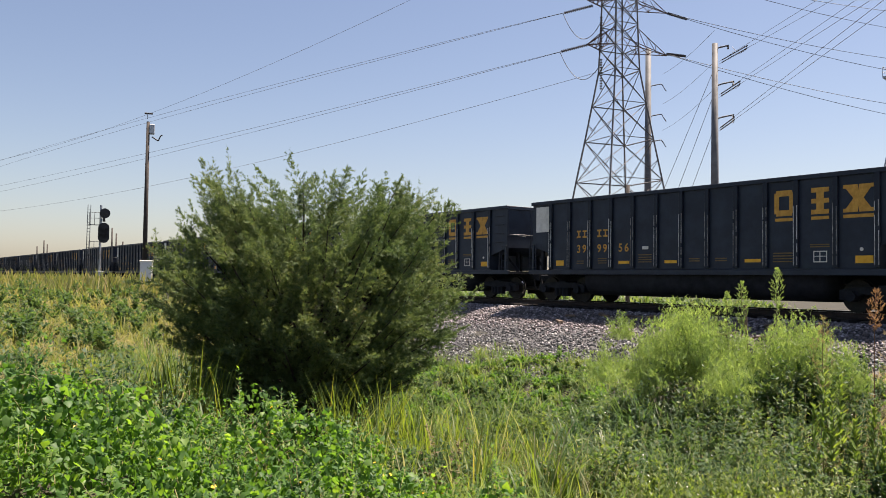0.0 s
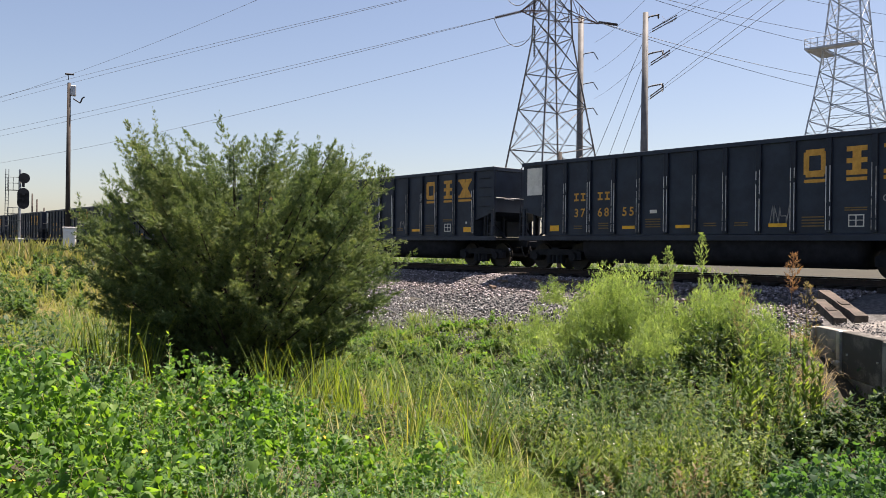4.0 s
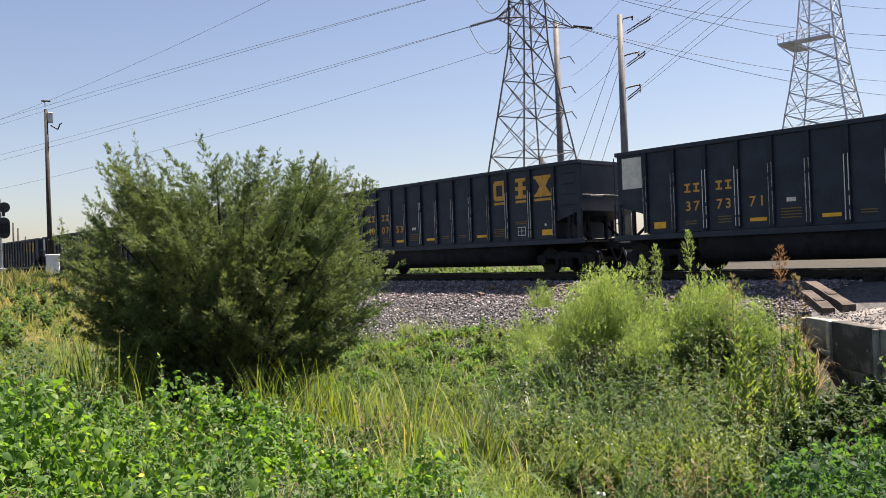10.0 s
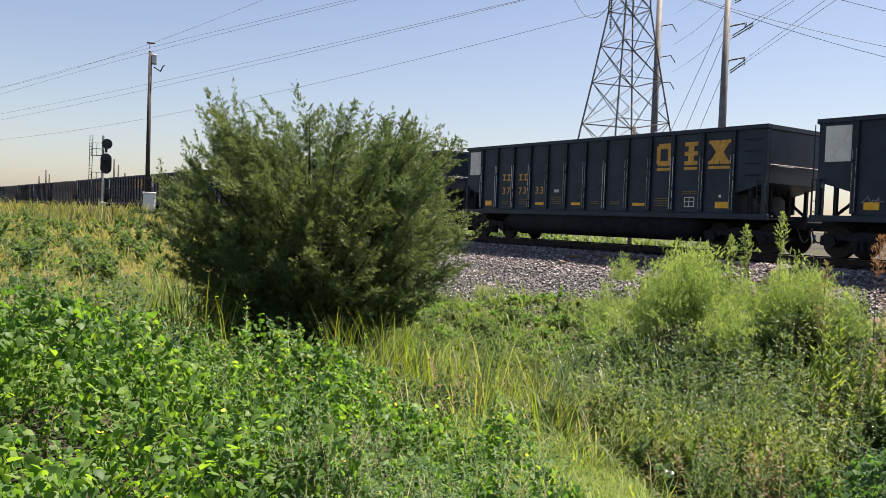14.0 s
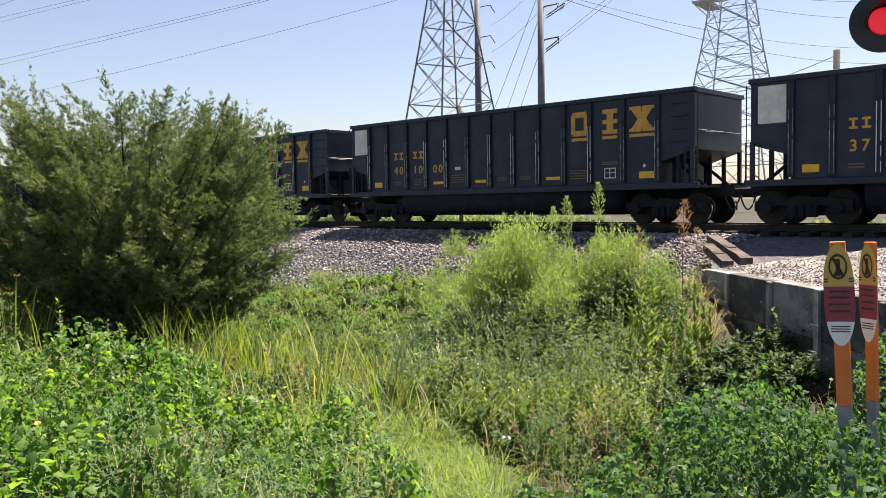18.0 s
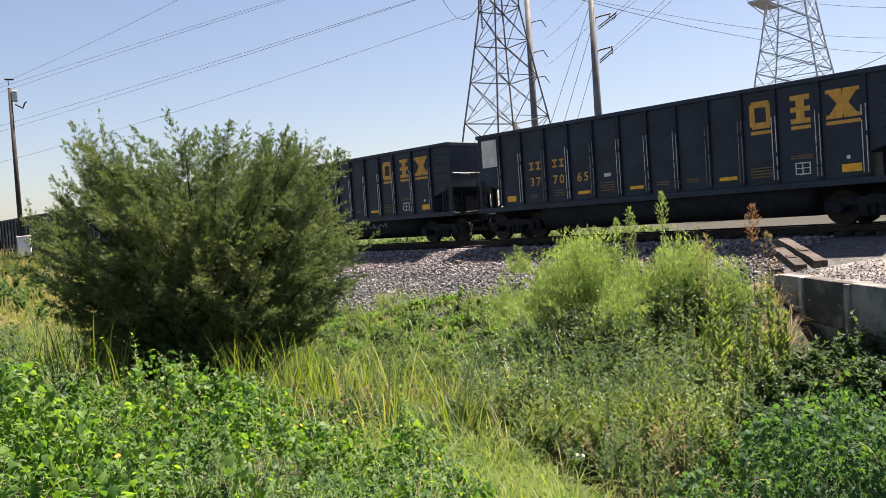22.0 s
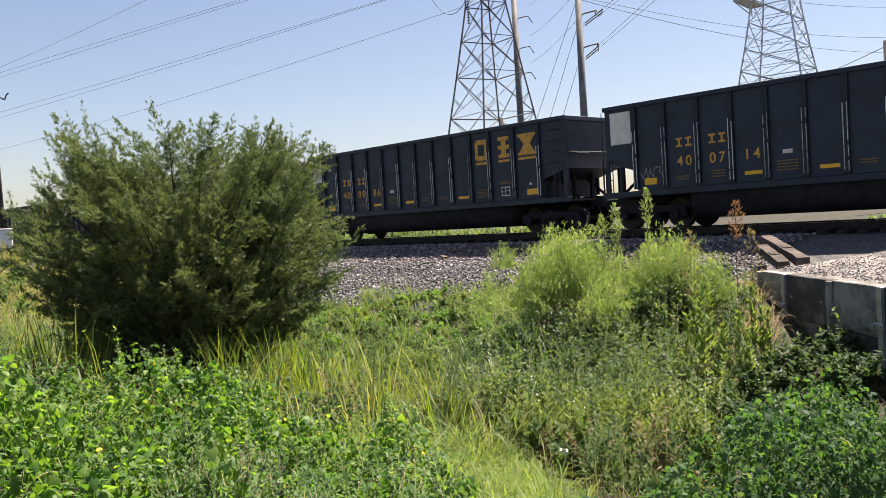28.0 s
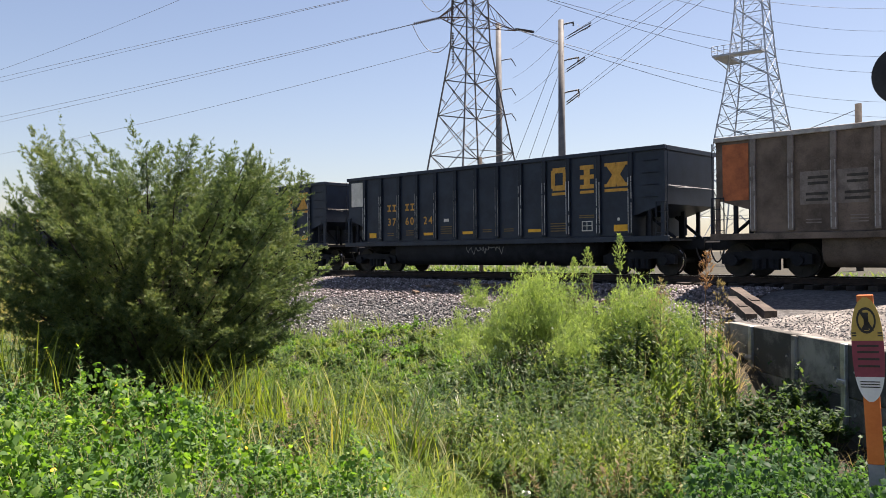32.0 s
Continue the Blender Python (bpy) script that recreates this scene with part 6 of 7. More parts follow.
thicket(46, 24.6, 31, 10.8, 16.5, 0.15, 0.4, 0.09, M_WEED, "low green weeds on the slope beside a wall", 17.5, 7, 20, 0.3, 0.1)
thicket(22, 24.6, 30, 11.0, 16.5, 0.15, 0.35, 0.08, M_RUST, "browning low weeds on the slope beside a wall", 17.5, 6, 16, 0.3, 0.1)
# dry tan grass between the hump and the wall
x, y = spots(80, 25.2, 29.0, 14.0, 17.8, 18.8)
sward("dry_grass", x, y, rand(len(x), 0.25, 0.6), rand(len(x), 0.008, 0.014), M_TAN, "dry tan grass on the stony slope", True, 0.8, 0, 9, 0.06)
# dead stems and fallen leaves at the foot of the wall
x, y = spots(420, 14, 29, 8.6, 15, 16.4)
sward("dead_stems", x, y, rand(len(x), 0.15, 0.6), rand(len(x), 0.008, 0.014), M_RUST, "dead brown weed stems at the foot of a wall", False, 1.3)
x, y = spots(2600, 14, 30, 8.4, 15.5, 16.4)
s_ = rand(len(x), 0.03, 0.09)
tagged(cloud("fallen_leaves", LEAF4_V, LEAF4_F, turns_of(rand(len(x), 0, 6.3), rand(len(x), 1.2, 1.9), rand(len(x), 0, 6.3), np.stack([s_, s_, s_])), np.stack([x, y, surf_z(x, y) + rand(len(x), 0, 0.05)], -1), M_RUST), "brown fallen leaves on bare soil", "leaf litter", kind="stuff")
# more weeds in the dark leaf colour, deepening the shade below the wall
thicket(30, 19.5, 27.5, 10.0, 14.8, 0.4, 0.8, 0.15, M_LUSH, "lush weeds beside a wall, its shade put into their dark leaf colour", 16.0, 10, 30)
thicket(26, 40.0, 45.5, 11.5, 15.5, 0.3, 0.6, 0.13, M_LUSH, "dark green weeds on the flank of the hump", 16.0, 10, 28)
# upright weeds with bare feet along the front of the hump
def upright_weeds(n, a0, a1, r0, r1, h0, h1, leaf, material, label):
    cx, cy = spots(n, a0, a1, r0, r1)
    q = np.repeat(np.arange(len(cx)), 4)
    x, y = cx[q] + RNG.normal(0, 0.12, len(q)), cy[q] + RNG.normal(0, 0.12, len(q))
    hs = rand(len(q), h0, h1) * np.clip(1 + 0.7 * lumps(x, y, 1.1, 17), 0.5, 1.5)
    X, T, SX, ST = [], [], [], []
    for i in range(len(q)):
        m = 34
        u = rand(m, 0.42, 1.0)
        lean = RNG.normal(0, 0.12, 2)
        X.append(np.stack([x[i] + lean[0] * hs[i] * u, y[i] + lean[1] * hs[i] * u, float(surf_z(x[i], y[i])) + hs[i] * u], -1))
        s_ = leaf * rand(m, 0.7, 1.25) * (1.25 - 0.75 * u)
        T.append(turns_of(rand(m, 0, 6.3), rand(m, 0.35, 1.05), np.full(m, -1.57), np.stack([s_ * 0.9, s_, s_])))
        SX.append((x[i], y[i], float(surf_z(x[i], y[i])) - 0.05))
        ST.append(turns_of(np.array([math.atan2(lean[1], lean[0])]), np.array([math.atan(math.hypot(*lean))]), np.zeros(1), np.array([[0.012], [0.012], [hs[i]]])))
    ob = tagged(cloud("upright_weeds", LEAF4_V, LEAF4_F, np.concatenate(T), np.concatenate(X), material), label, "weeds", kind="stuff")
    st = cloud("stems", [(-0.5, 0, 0), (0.5, 0, 0), (0, 0.5, 0), (0, 0, 1)], [(0, 1, 3), (1, 2, 3), (2, 0, 3)], np.concatenate(ST), np.array(SX), M_STEM)
    st.parent = ob


upright_weeds(34, 30, 37.6, 7.6, 9.4, 0.35, 0.7, 0.09, M_WEED, "low upright weeds in the bottom of the ditch")
upright_weeds(60, 30, 43, 9.35, 10.8, 0.55, 0.95, 0.11, M_PALE, "upright yellow-green weeds with pointed leaves in the ditch")
upright_weeds(80, 28.5, 41, 10.4, 13.2, 0.6, 1.1, 0.1, M_WEED, "upright green weeds on the flank of the hump")
upright_weeds(36, 16, 27, 6.6, 8.4, 0.3, 0.7, 0.1, M_CREEPER, "leafy green sprigs above the creepers")
wall_creeper()
# upright sprigs among the vines
x, y, a, r = in_sector(420, 45, 91, 4.6, 9.0)
z, edge = vine_surface(x, y)
k = r < edge - 0.1
leafy_stems("vine_sprigs", np.stack([x, y, z - 0.25], -1)[k], rand(int(k.sum()), 0.3, 0.62), 34, 0.07, M_VINE, "upright leafy sprigs among the vines", 0.3)


x, y, a, r = in_sector(260, 42, 66, 3.7, 5.4)
z, edge = vine_surface(x, y)
leafy_stems("fine_weeds", np.stack([x, y, z - 0.3], -1), rand(len(x), 0.4, 0.72), 60, 0.042, M_FINE, "fine grey-green weeds standing among the vines", 0.25)


def fennel(name, a, r, width, z0, z1, n, label):
    """A dome of fine feathery foliage on many thin stems."""
    x0, y0, _ = polar(a, r)
    P, D = [], []
    m = n // 120
    for i in range(m):
        q = RNG.normal(0, 0.42, 2)
        bx, by = x0 + q[0] * width * 0.35, y0 + q[1] * width * 0.35
        tx, ty = x0 + q[0] * width * 0.75, y0 + q[1] * width * 0.75
        h = (z1 - z0) * max(0.3, 1 - 0.75 * (q[0] ** 2 + q[1] ** 2)) * RNG.choice([0.55, 0.7, 0.82, 0.92, 1.0, 1.12])
        u = rand(60, 0.2, 1.0) ** 0.8
        P.append(np.stack([bx + (tx - bx) * u + RNG.normal(0, 0.06, 60), by + (ty - by) * u + RNG.normal(0, 0.06, 60), z0 + h * u], -1))
    P = np.concatenate(P)
    n = len(P)
    s = rand(n, 0.05, 0.12)
    t = turns_of(rand(n, 0, 6.3), rand(n, 0.0, 1.1), rand(n, 0, 6.3), np.stack([s * 0.6, s * 0.6, s]))
    return tagged(cloud(name, SPRAY_V, SPRAY_F, t, P, M_FENNEL), label, "weeds", kind="stuff")


fennel("feathery_weed", 38.3, 15.6, 1.7, -1.2, 0.36, 34000, "light green feathery weed bush below the track")
fennel("feathery_weed", 31.6, 15.4, 1.35, -1.2, 0.22, 22000, "light green feathery weed bush below the track")
fennel("feathery_weed", 41.0, 15.7, 0.95, -1.3, -0.3, 6500, "low light green feathery weed beside a taller bush")
fennel("feathery_weed", 34.9, 15.9, 0.8, -1.2, -0.12, 5000, "low light green feathery weed between two bushes")
fennel("feathery_weed", 28.9, 15.2, 0.7, -1.2, -0.2, 4000, "low light green feathery weed beside a dry weed")
fennel("feathery_weed", 36.2, 14.4, 0.9, -1.5, -0.45, 5000, "low light green feathery weed in front of a bush")
fennel("feathery_weed", 43.6, 17.6, 0.9, -1.5, -0.45, 3600, "low light green weed tuft below the ballast")
fennel("feathery_weed", 42.75, 24.0, 0.75, -0.95, -0.14, 3000, "yellow-green weed tuft on the ballast")


def single_weed(name, a, r, el_base, el_top, leaves, leaf, head, mats, label, lean=0.0):
    """One tall weed of its own: stem, leaves up the stem, and a head."""
    x, y, _ = polar(a, r)
    z0, z1 = 0.72 + r * math.tan(radians(el_base)), 0.72 + r * math.tan(radians(el_top))
    z0 = min(z0, float(surf_z(x, y)) - 0.04)
    h = z1 - z0
    root = tagged(new(name), label, "weed")
    root.location = (x, y, z0)
    bm = bmesh.new()
    pts = [Vector((lean * (k / 6) ** 2 * h, 0.02 * math.sin(k), h * k / 6)) for k in range(7)]
    tube(bm, pts, 0.012, 5, 0.35)
    part("stem", bm, mats[0], root)
    if leaves:
        u = np.sort(rand(leaves, 0.15, 1.0))
        s = leaf * rand(leaves, 0.8, 1.2) * (1.2 - 0.75 * u)
        ob = cloud("leaves", LEAF_V, LEAF_F, turns_of(np.arange(leaves) * 2.4, rand(leaves, 0.7, 1.3), np.full(leaves, -1.57), np.stack([s, s, s])), np.stack([lean * u * u * h, 0 * u, h * u], -1), mats[1])
        ob.parent = root
    if head:
        u = 1 - head * rand(240) ** 1.2
        rad = 0.16 * head * h * np.sin(np.clip((u - (1 - head)) / head, 0, 1) * 3.0 + 0.14) + 0.01
        ph, q = rand(240, 0, 6.3), rand(240) ** 0.5
        s = rand(240, 0.03, 0.09)
        ob = cloud("seedhead", SPRAY_V, SPRAY_F, turns_of(ph, rand(240, 0.1, 1.0), rand(240, 0, 6.3), np.stack([s * 0.7, s * 0.7, s])), np.stack([lean * u * u * h + rad * q * np.cos(ph), rad * q * np.sin(ph), h * u], -1), mats[2])
        ob.parent = root
    return root


GREEN = (M_STEM, M_FENNEL, M_FENNEL)
single_weed("tall_weed", 32.85, 16.2, -4.5, 1.1, 90, 0.085, 0.3, GREEN, "single tall green weed with a feathery top")
single_weed("tall_weed", 35.0, 16.0, -5.0, 0.2, 70, 0.085, 0.36, GREEN, "single tall green weed with a pale top")
single_weed("tall_weed", 35.9, 15.9, -5.0, -0.5, 60, 0.08, 0.36, GREEN, "single tall green weed with a pale top")
single_weed("dry_weed", 27.4, 14.6, -7.5, -0.1, 0, 0, 0.24, (M_DRYSTEM, M_DRY, M_DRY), "single dry weed with a rusty red seedhead", 0.02)
single_weed("dry_weed", 30.2, 14.2, -8.0, -1.9, 0, 0, 0.5, (M_STEM, M_TAN, M_TAN), "single weed with a tan feathery seedhead")
single_weed("dry_weed", 26.4, 15.0, -5.5, -2.0, 0, 0, 0.5, (M_STEM, M_TAN, M_TAN), "single weed with a tan feathery seedhead")
M_GOLDENROD = leafy("goldenrod_leaf", [(0.0, (0.085, 0.15, 0.045)), (1.0, (0.17, 0.235, 0.075))], 0.42, 0.5, (1.15, 1.1, 0.35), 0.2, 0.9, 0.2)


def goldenrod(a, r, el_top, h, leaves=80):
    """One upright weed set with long pointed leaves that arch outwards, thickest below its tip."""
    x, y, _ = polar(a, r)
    z1 = 0.72 + r * math.tan(radians(el_top))
    z0 = float(surf_z(x, y)) - 0.05
    hh = z1 - z0
    root = tagged(new("goldenrod"), "upright bright green weed with long pointed leaves", "weed", "upright weeds beside the wall")
    root.location = (x, y, z0)
    bm = bmesh.new()
    tube(bm, [Vector((0.03 * math.sin(a * 9 + k), 0.02 * math.cos(r * 7 + k), hh * k / 6)) for k in range(7)], 0.011, 5, 0.35)
    part("stem", bm, M_STEM, root)
    u = 1 - (h / hh) * rand(leaves) ** 1.1
    s = 0.155 * rand(leaves, 0.75, 1.2) * (1.15 - 0.55 * (u - u.min()) / (1 - u.min()))
    ob = cloud("leaves", LEAF_V, LEAF_F, turns_of(np.arange(leaves) * 2.4, rand(leaves, 0.45, 1.15), np.full(leaves, 1.57), np.stack([s * 0.75, s, s])), np.stack([0 * u, 0 * u, hh * u], -1), M_GOLDENROD)
    ob.parent = root


for a, r, t, h in ((30.15, 12.6, -5.2, 1.1), (29.2, 12.8, -5.4, 1.0), (29.7, 12.2, -6.6, 0.9), (30.7, 12.0, -7.4, 0.9), (26.5, 13.2, -5.5, 0.95), (26.0, 13.4, -6.2, 0.9), (27.4, 13.0, -7.4, 0.85), (28.4, 12.7, -8.0, 0.8), (25.6, 13.5, -7.2, 0.8), (26.9, 12.6, -8.4, 0.8)):
    goldenrod(a, r, t, h)


def build_cedar():
    """A broad red cedar: limbs from the ground, branchlets in lumps round a broad outline, feathery sprays."""
    root = tagged(new("cedar_tree"), "broad dark green cedar bush growing in the ditch", "tree")
    bx, by, _ = polar(64.0, 14.6)
    root.location = (bx, by, 0)
    rs = random.Random(11)
    side = Vector((math.cos(radians(64)), math.sin(radians(64)), 0))
    away = Vector((-math.sin(radians(64)), math.cos(radians(64)), 0))
    zs = [-2.1, -1.6, -1.1, -0.6, 0.0, 0.5, 1.2, 1.7, 2.2, 2.6, 2.9]
    lw = [0.8, 1.35, 1.85, 2.15, 2.5, 2.6, 2.35, 2.1, 1.8, 1.3, 0.7]
    rw = [0.7, 1.2, 1.95, 2.5, 2.95, 3.05, 2.75, 2.3, 1.6, 0.9, 0.3]

    def reach(z, ph):
        c, s = math.cos(ph), math.sin(ph)
        w = np.interp(z, zs, rw) if c > 0 else np.interp(z, zs, lw)
        dep = 0.85 * 0.5 * (np.interp(z, zs, rw) + np.interp(z, zs, lw))
        lump = 1 + 0.16 * noise.noise(Vector((c * 1.6, s * 1.6, z * 0.9))) + 0.12 * noise.noise(Vector((c * 4, s * 4, z * 2.2)))
        return side * (w * c * lump) + away * (dep * s * lump)

    P, D, S = [], [], []

    def spray_row(p, d, ln, n, size):
        """Sprays along a twig, pointing forwards and out."""
        for m in range(n):
            v = (m + rs.random()) / n
            e = (d + 0.55 * Vector((rs.gauss(0, 1), rs.gauss(0, 1), rs.gauss(0.15, 0.9))).normalized()).normalized()
            P.append(tuple(p + d * ln * v + Vector((rs.gauss(0, 0.012), rs.gauss(0, 0.012), rs.gauss(0, 0.012)))))
            D.append(tuple(e))
            S.append(size * rs.uniform(0.75, 1.25) * (1.1 - 0.35 * v))

    def plume(p, d, ln, wide, twigs, size=0.12):
        """One feathery branch: an axis that bends up at its tip, twigs on both sides that shorten towards it."""
        flat = d.cross(Vector((rs.gauss(0, 0.5), rs.gauss(0, 0.5), 1))).normalized()
        for k in range(twigs):
            v = (k + 0.5) / twigs
            q = p + d * ln * v + Vector((0, 0, 0.12 * ln * v * v))
            s = 1 if k % 2 else -1
            e = (d * 0.9 + flat * s * rs.uniform(0.55, 1.0) + Vector((rs.gauss(0, 0.22), rs.gauss(0, 0.22), rs.gauss(0.1, 0.2)))).normalized()
            w = wide * (1.12 - v) * rs.uniform(0.7, 1.2)
            spray_row(q, e, w, max(3, int(w / 0.034)), size)
        spray_row(p + d * ln * 0.7 + Vector((0, 0, 0.06 * ln)), (d + Vector((0, 0, 0.15))).normalized(), ln * 0.42, 9, size * 0.85)

    def bough(start, tip, sag, fan, ln, thick):
        """A limb that bows from the trunk to its tip, with plumes fanning off its outer part."""
        mid = start.lerp(tip, 0.5) + Vector((0, 0, sag))
        at = lambda t: start * (1 - t) ** 2 + mid * 2 * t * (1 - t) + tip * t * t
        bm = bmesh.new()
        tube(bm, [at(t) for t in (0, 0.2, 0.4, 0.6, 0.8, 1.0)], thick, 6, 0.15)
        part("limb", bm, M_BARK, root)
        for k in range(fan):
            t = 0.42 + 0.58 * (k + rs.random()) / fan
            d = (at(min(1.0, t + 0.06)) - at(t - 0.06)).normalized()
            off = Vector((rs.gauss(0, 1), rs.gauss(0, 1), rs.gauss(0.0, 0.7))).normalized()
            e = (d * 0.9 + off * 0.75 * (1.15 - 0.6 * t)).normalized()
            plume(at(t) - e * 0.08, e, ln * rs.uniform(0.7, 1.2) * (1.25 - 0.5 * t), rs.uniform(0.2, 0.34), 13, 0.1)

    for i in range(165):
        ph = math.tau * ((i * 0.618034) % 1.0)
        z = -1.75 + 3.95 * ((i * 0.754878 + 0.13) % 1.0)
        o = reach(z, ph) * rs.choice((0.78, 0.88, 0.94))
        tip = o + Vector((0, 0, z + 0.15))
        foot = Vector((rs.uniform(-0.15, 0.15), rs.uniform(-0.15, 0.15), -2.2 + 0.52 * (z + 1.9) * rs.uniform(0.6, 1.0)))
        bough(foot, tip, rs.uniform(-0.25, 0.0) if z > -0.4 else rs.uniform(-0.05, 0.2), 8 if z > -0.9 else 5, 0.72, 0.04)
    bm = bmesh.new()
    tube(bm, [Vector((0, 0, -2.7)), Vector((0.05, 0, -1.4)), Vector((0, 0.06, 0)), Vector((-0.05, 0, 1.4))], 0.16, 8, 0.3)
    part("trunk", bm, M_BARK, root)
    for i in range(280):  # shaded inner twigs
        ph, z = rs.uniform(0, math.tau), rs.uniform(-0.5, 1.9)
        o = reach(z, ph)
        plume(o * rs.uniform(0.2, 0.6) + Vector((0, 0, z - 0.2)), (o.normalized() + Vector((0, 0, 0.4))).normalized(), 0.8, 0.34, 9, 0.11)
    for i in range(230):  # plumes over the outline
        ph, z = rs.uniform(0, math.tau), rs.uniform(-1.7, 2.3)
        o = reach(z, ph)
        up = 0.75 if z > 1.3 else 0.3 if z > -0.2 else 0.0
        d = (o.normalized() * 0.85 + Vector((0, 0, up)) + Vector((rs.gauss(0, 0.25), rs.gauss(0, 0.25), rs.gauss(0, 0.2)))).normalized()
        ln = rs.uniform(0.5, 1.1)
        plume(o * rs.choice((0.8, 0.9, 0.96, 1.02)) + Vector((0, 0, z)) - d * ln * 0.8, d, ln, rs.uniform(0.24, 0.4), 14, 0.1)
    for i in range(34):  # leaders that break the outline above
        u = rs.uniform(-2.1, 2.4)
        top = np.interp(u, [-2.2, -1.8, -1.3, -0.7, -0.1, 0.5, 1.2, 1.9, 2.6], [1.5, 2.25, 2.85, 2.2, 2.85, 2.5, 1.95, 1.7, 1.1]) + rs.uniform(-0.55, 0.05)
        ln = rs.uniform(0.45, 0.9)
        d = (Vector((0, 0, 1)) + side * (0.2 * u + rs.gauss(0, 0.25)) + away * rs.gauss(0, 0.3)).normalized()
        p = side * u + away * rs.uniform(-1.1, 1.1) + Vector((0, 0, top - ln))
        plume(p, d, ln, 0.15, 11, 0.075)
    for u, z0, z1 in ((1.8, 1.5, 2.42), (1.95, 1.5, 2.1), (-1.25, 2.0, 2.9), (-1.5, 1.9, 2.7), (-0.2, 2.1, 2.9), (-2.5, 1.0, 1.5)):
        plume(side * u + Vector((0, 0, z0)), (side * 0.12 * (1 if u > 0 else -2) + Vector((0, 0, 1))).normalized(), z1 - z0, 0.17, 9, 0.07)
    D, S = np.array(D), np.array(S)
    n = len(P)
    t = turns_of(np.arctan2(D[:, 1], D[:, 0]), np.arccos(np.clip(D[:, 2], -1, 1)), rand(n, 0, 6.3), np.stack([S * 1.1, S * 1.1, S]))
    ob = cloud("crown", SPRAY_V, SPRAY_F, t, np.array(P), M_CEDAR)
    ob.parent = root


build_cedar()


# grass and a gravel road beyond the track
x, y = rand(5200, -75, -3), rand(5200, 28.5, 31.5)
k = lumps(x, y, 0.16, 41) > -0.12
x, y = x[k], y[k]
sward("far_side_grass", x, y, rand(len(x), 0.35, 0.95), rand(len(x), 0.03, 0.06), M_DARKGRASS, "green grass beyond the railway track", False, 0.5)


def build_road():
    """Pale gravel road along the far side of the track."""
    xs, ys = np.linspace(-160, 90, 126), np.array([33.0, 35.0, 38.0, 41.0, 44.0])
    X, Y = np.meshgrid(xs, ys)
    Z = ground_z(X, Y) + 0.16 + 0.05 * np.array([noise.noise(Vector((u * 0.4, v * 0.4, 9))) for u, v in zip(X.ravel(), Y.ravel())]).reshape(X.shape)
    ny, nx = X.shape
    i = (np.arange(ny - 1)[:, None] * nx + np.arange(nx - 1)[None]).ravel()
    tri = np.stack([i, i + 1, i + nx + 1, i, i + nx + 1, i + nx], -1).ravel()
    return tagged(raw("gravel_road", np.stack([X, Y, Z], -1).reshape(-1, 3), tri, M_PADGRAVEL, True), "pale gravel road beyond the railway track", "road", kind="structure")


build_road()
x, y = rand(1500, -90, 30), rand(1500, 46, 52)
k = lumps(x, y, 0.09, 43) > 0.0
x, y = x[k], y[k]
sward("far_bushes", x, y, rand(len(x), 0.5, 1.1), rand(len(x), 0.1, 0.2), M_GRASS, "low green growth beyond the gravel road", True, 0.8, 0, 7, 0.4)


def blossoms(name, x, y, z, size, colour, label):
    m, n_, l_, p_ = nodes_of(name + "_petal")
    p_.inputs["Base Color"].default_value = (*colour, 1)
    p_.inputs["Roughness"].default_value = 0.6
    n = len(x)
    v = [(0, 0, 0.1), (1, 0, 0), (0.3, 0.95, 0), (-0.8, 0.6, 0), (-0.8, -0.6, 0), (0.3, -0.95, 0)]
    f = [(0, 1, 2), (0, 2, 3), (0, 3, 4), (0, 4, 5), (0, 5, 1)]
    s = size * rand(n, 0.6, 1.3)
    return tagged(cloud(name, v, f, turns_of(rand(n, 0, 6.3), rand(n, 0, 1.2), rand(n, 0, 6.3), np.stack([s, s, s])), np.stack([x, y, z], -1), m), label, "flowers", kind="stuff")


x, y, a, r = in_sector(700, 26, 44, 9.5, 16.5)
k = ~behind_wall(x, y)
x, y = x[k], y[k]
blossoms("aster_flowers", x, y, surf_z(x, y) + rand(len(x), 0.35, 0.95), 0.008, (0.8, 0.8, 0.74), "tiny white flowers scattered over the weeds")
x, y, a, r = in_sector(60, 46, 80, 4.8, 7.6)
z, edge = vine_surface(x, y)
blossoms("yellow_flowers", x, y, z + 0.03, 0.018, (0.8, 0.42, 0.02), "small orange-yellow flowers among the vines")


def build_litter():
    """A crumpled white bag caught in the ditch weeds."""
    x, y, _ = polar(39.4, 9.1)
    root = tagged(new("plastic_bag"), "crumpled white plastic bag lying in the ditch weeds", "litter")
    root.location = (x, y, -1.93)
    bm = bmesh.new()
    bmesh.ops.create_icosphere(bm, subdivisions=3, radius=0.075)
    for v in bm.verts:
        v.co *= 1 + 0.5 * noise.noise(v.co * 22)
        v.co.z *= 0.6
    part("bag", bm, M_SIGNWHITE, root)
    bm = bmesh.new()
    tube(bm, [Vector((-0.03, 0, 0.02)), Vector((-0.06, 0.02, 0.06)), Vector((-0.08, 0, 0.04))], 0.008, 5, 0.6)
    part("knot", bm, M_SIGNWHITE, root)


build_litter()



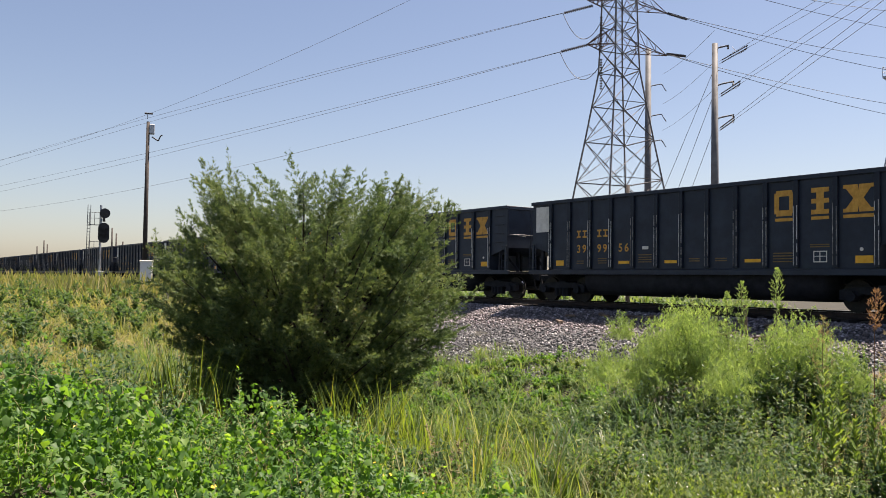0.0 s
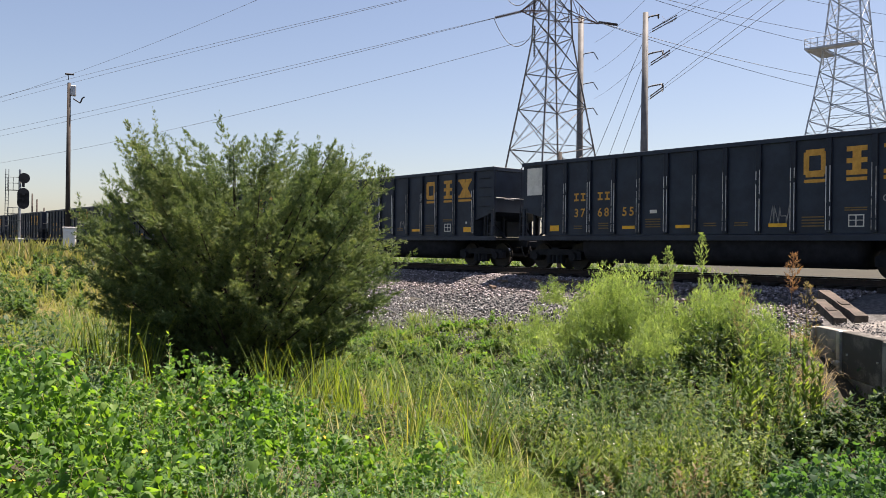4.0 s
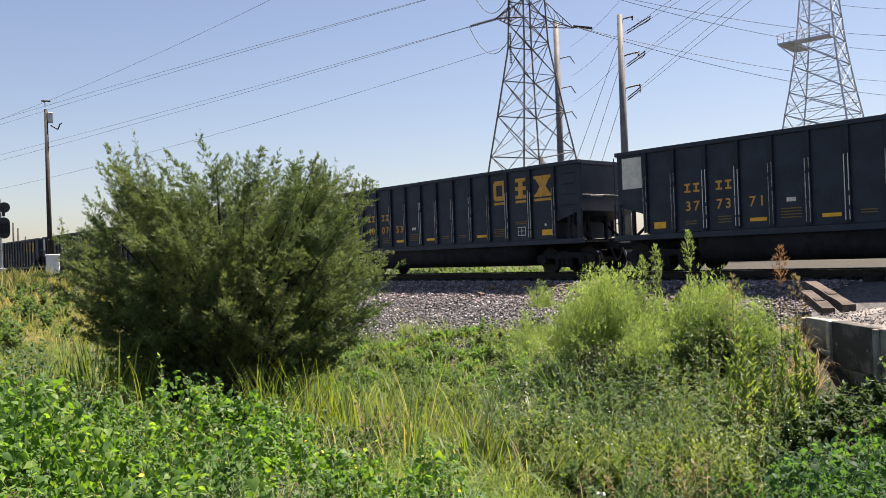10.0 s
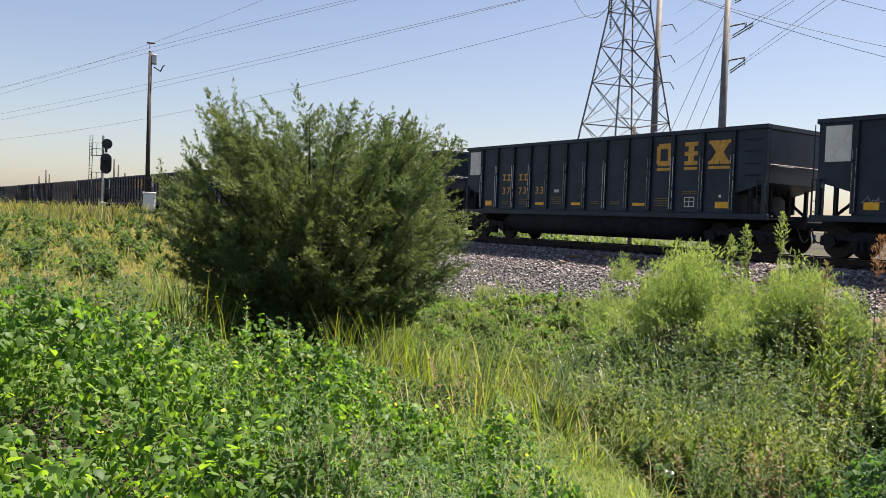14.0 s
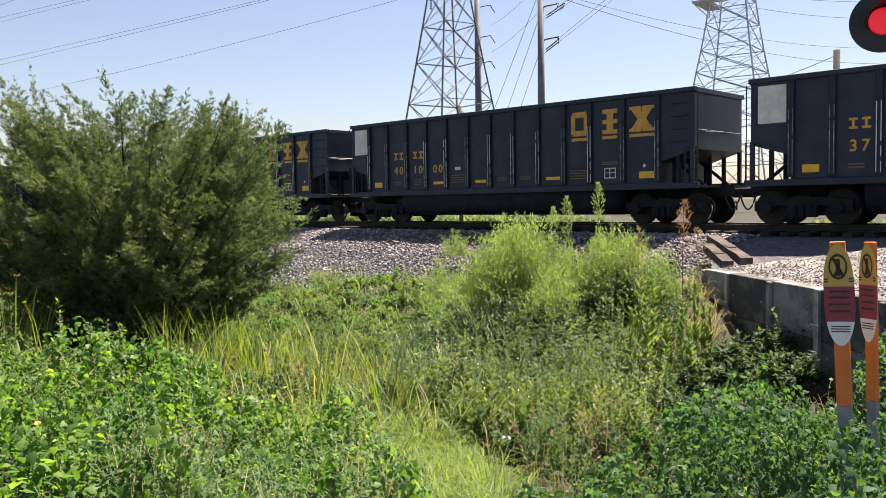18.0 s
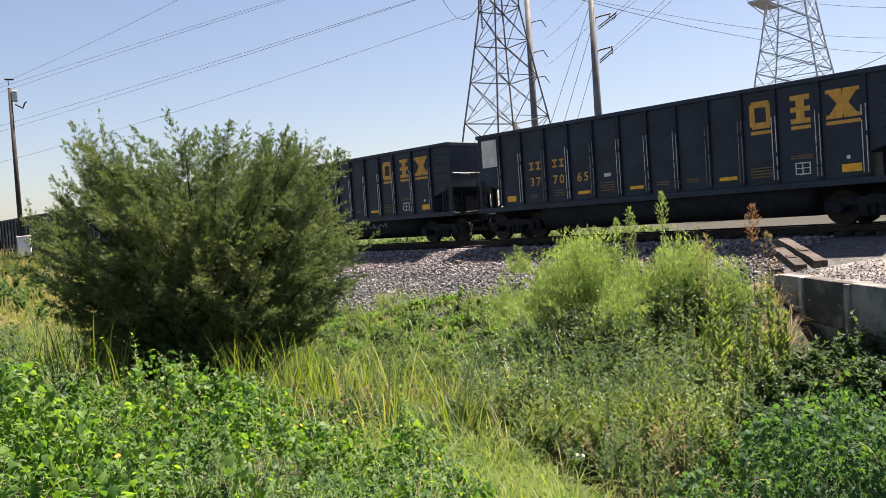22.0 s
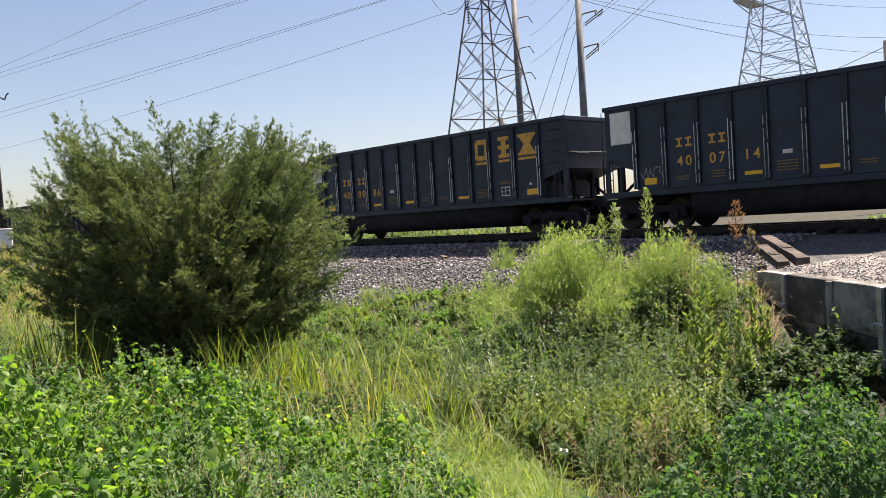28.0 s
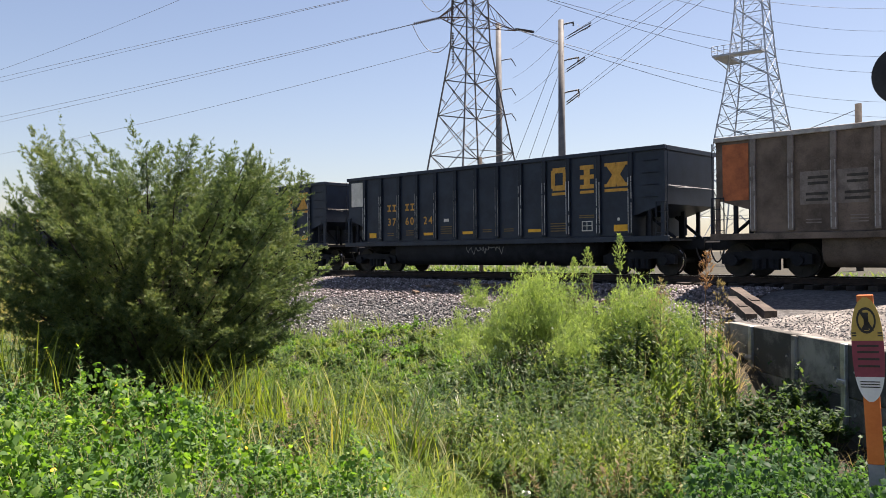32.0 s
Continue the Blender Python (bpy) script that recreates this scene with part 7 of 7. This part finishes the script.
def build_oddments():
    """A crumpled maroon plastic scrap on the slope, and a thin wooden stake beside the track."""
    x, y, _ = polar(28.2, 14.6)
    z = float(surf_z(x, y))
    root = tagged(new("plastic_scrap"), "crumpled maroon plastic scrap on the stony slope", "litter")
    root.matrix_basis = pose(x, y, z + 0.1, 12, 0, 30)
    bm = bmesh.new()
    box(bm, -0.22, 0.22, -0.1, 0.1, -0.03, 0.04)
    bmesh.ops.subdivide_edges(bm, edges=bm.edges[:], cuts=4, use_grid_fill=True)
    for v in bm.verts:
        v.co += Vector((0.05 * noise.noise(v.co * 9), 0.05 * noise.noise(v.co * 8 + Vector((3, 0, 0))), 0.07 * noise.noise(v.co * 7)))
    part("sheet", bm, M_SIGNRED, root)
    x, y, _ = polar(34.7, 22.4)
    z = float(surf_z(x, y))
    root = tagged(new("wooden_stake"), "thin weathered wooden stake standing beside the ties", "stake")
    root.matrix_basis = pose(x, y, z, 1, -2, 20)
    bm = bmesh.new()
    box(bm, -0.04, 0.04, -0.02, 0.02, -0.3, 1.25, 0.006)
    part("stake", bm, M_TIMBER_SCRAP, root)


def build_scrap():
    """Weathered scraps of wood and sticks on the ballast shoulder."""
    rs = random.Random(5)
    for i in range(16):
        x, y = rs.uniform(-21, -11.5), rs.uniform(19.3, 20.6)
        root = tagged(new("scrap_wood"), "weathered brown scrap of wood on the ballast", "wood scrap", "wood scraps on the ballast")
        ln, w = rs.uniform(0.25, 1.0), rs.uniform(0.03, 0.09)
        bm = bmesh.new()
        g = box(bm, -ln / 2, ln / 2, -w, w, -0.02, rs.uniform(0.02, 0.07), 0.01)
        for v in bm.verts:
            v.co += Vector((0.06 * noise.noise(v.co * 9 + Vector((i, 0, 0))), 0.03 * noise.noise(v.co * 7 + Vector((0, i, 0))), 0.02 * noise.noise(v.co * 11)))
        part("plank", bm, M_TIMBER_SCRAP, root)
        root.matrix_basis = pose(x, y, float(bed_z(x, y)) + 0.05, rs.uniform(-8, 8), rs.uniform(-10, 10), rs.uniform(-40, 40))


M_TIMBER_SCRAP = surface("weathered_brown_wood", (0.06, 0.04, 0.028), (0.2, 0.14, 0.1), 6, 0.9, 0, 0.5, 60)
build_scrap()
build_oddments()


motions()
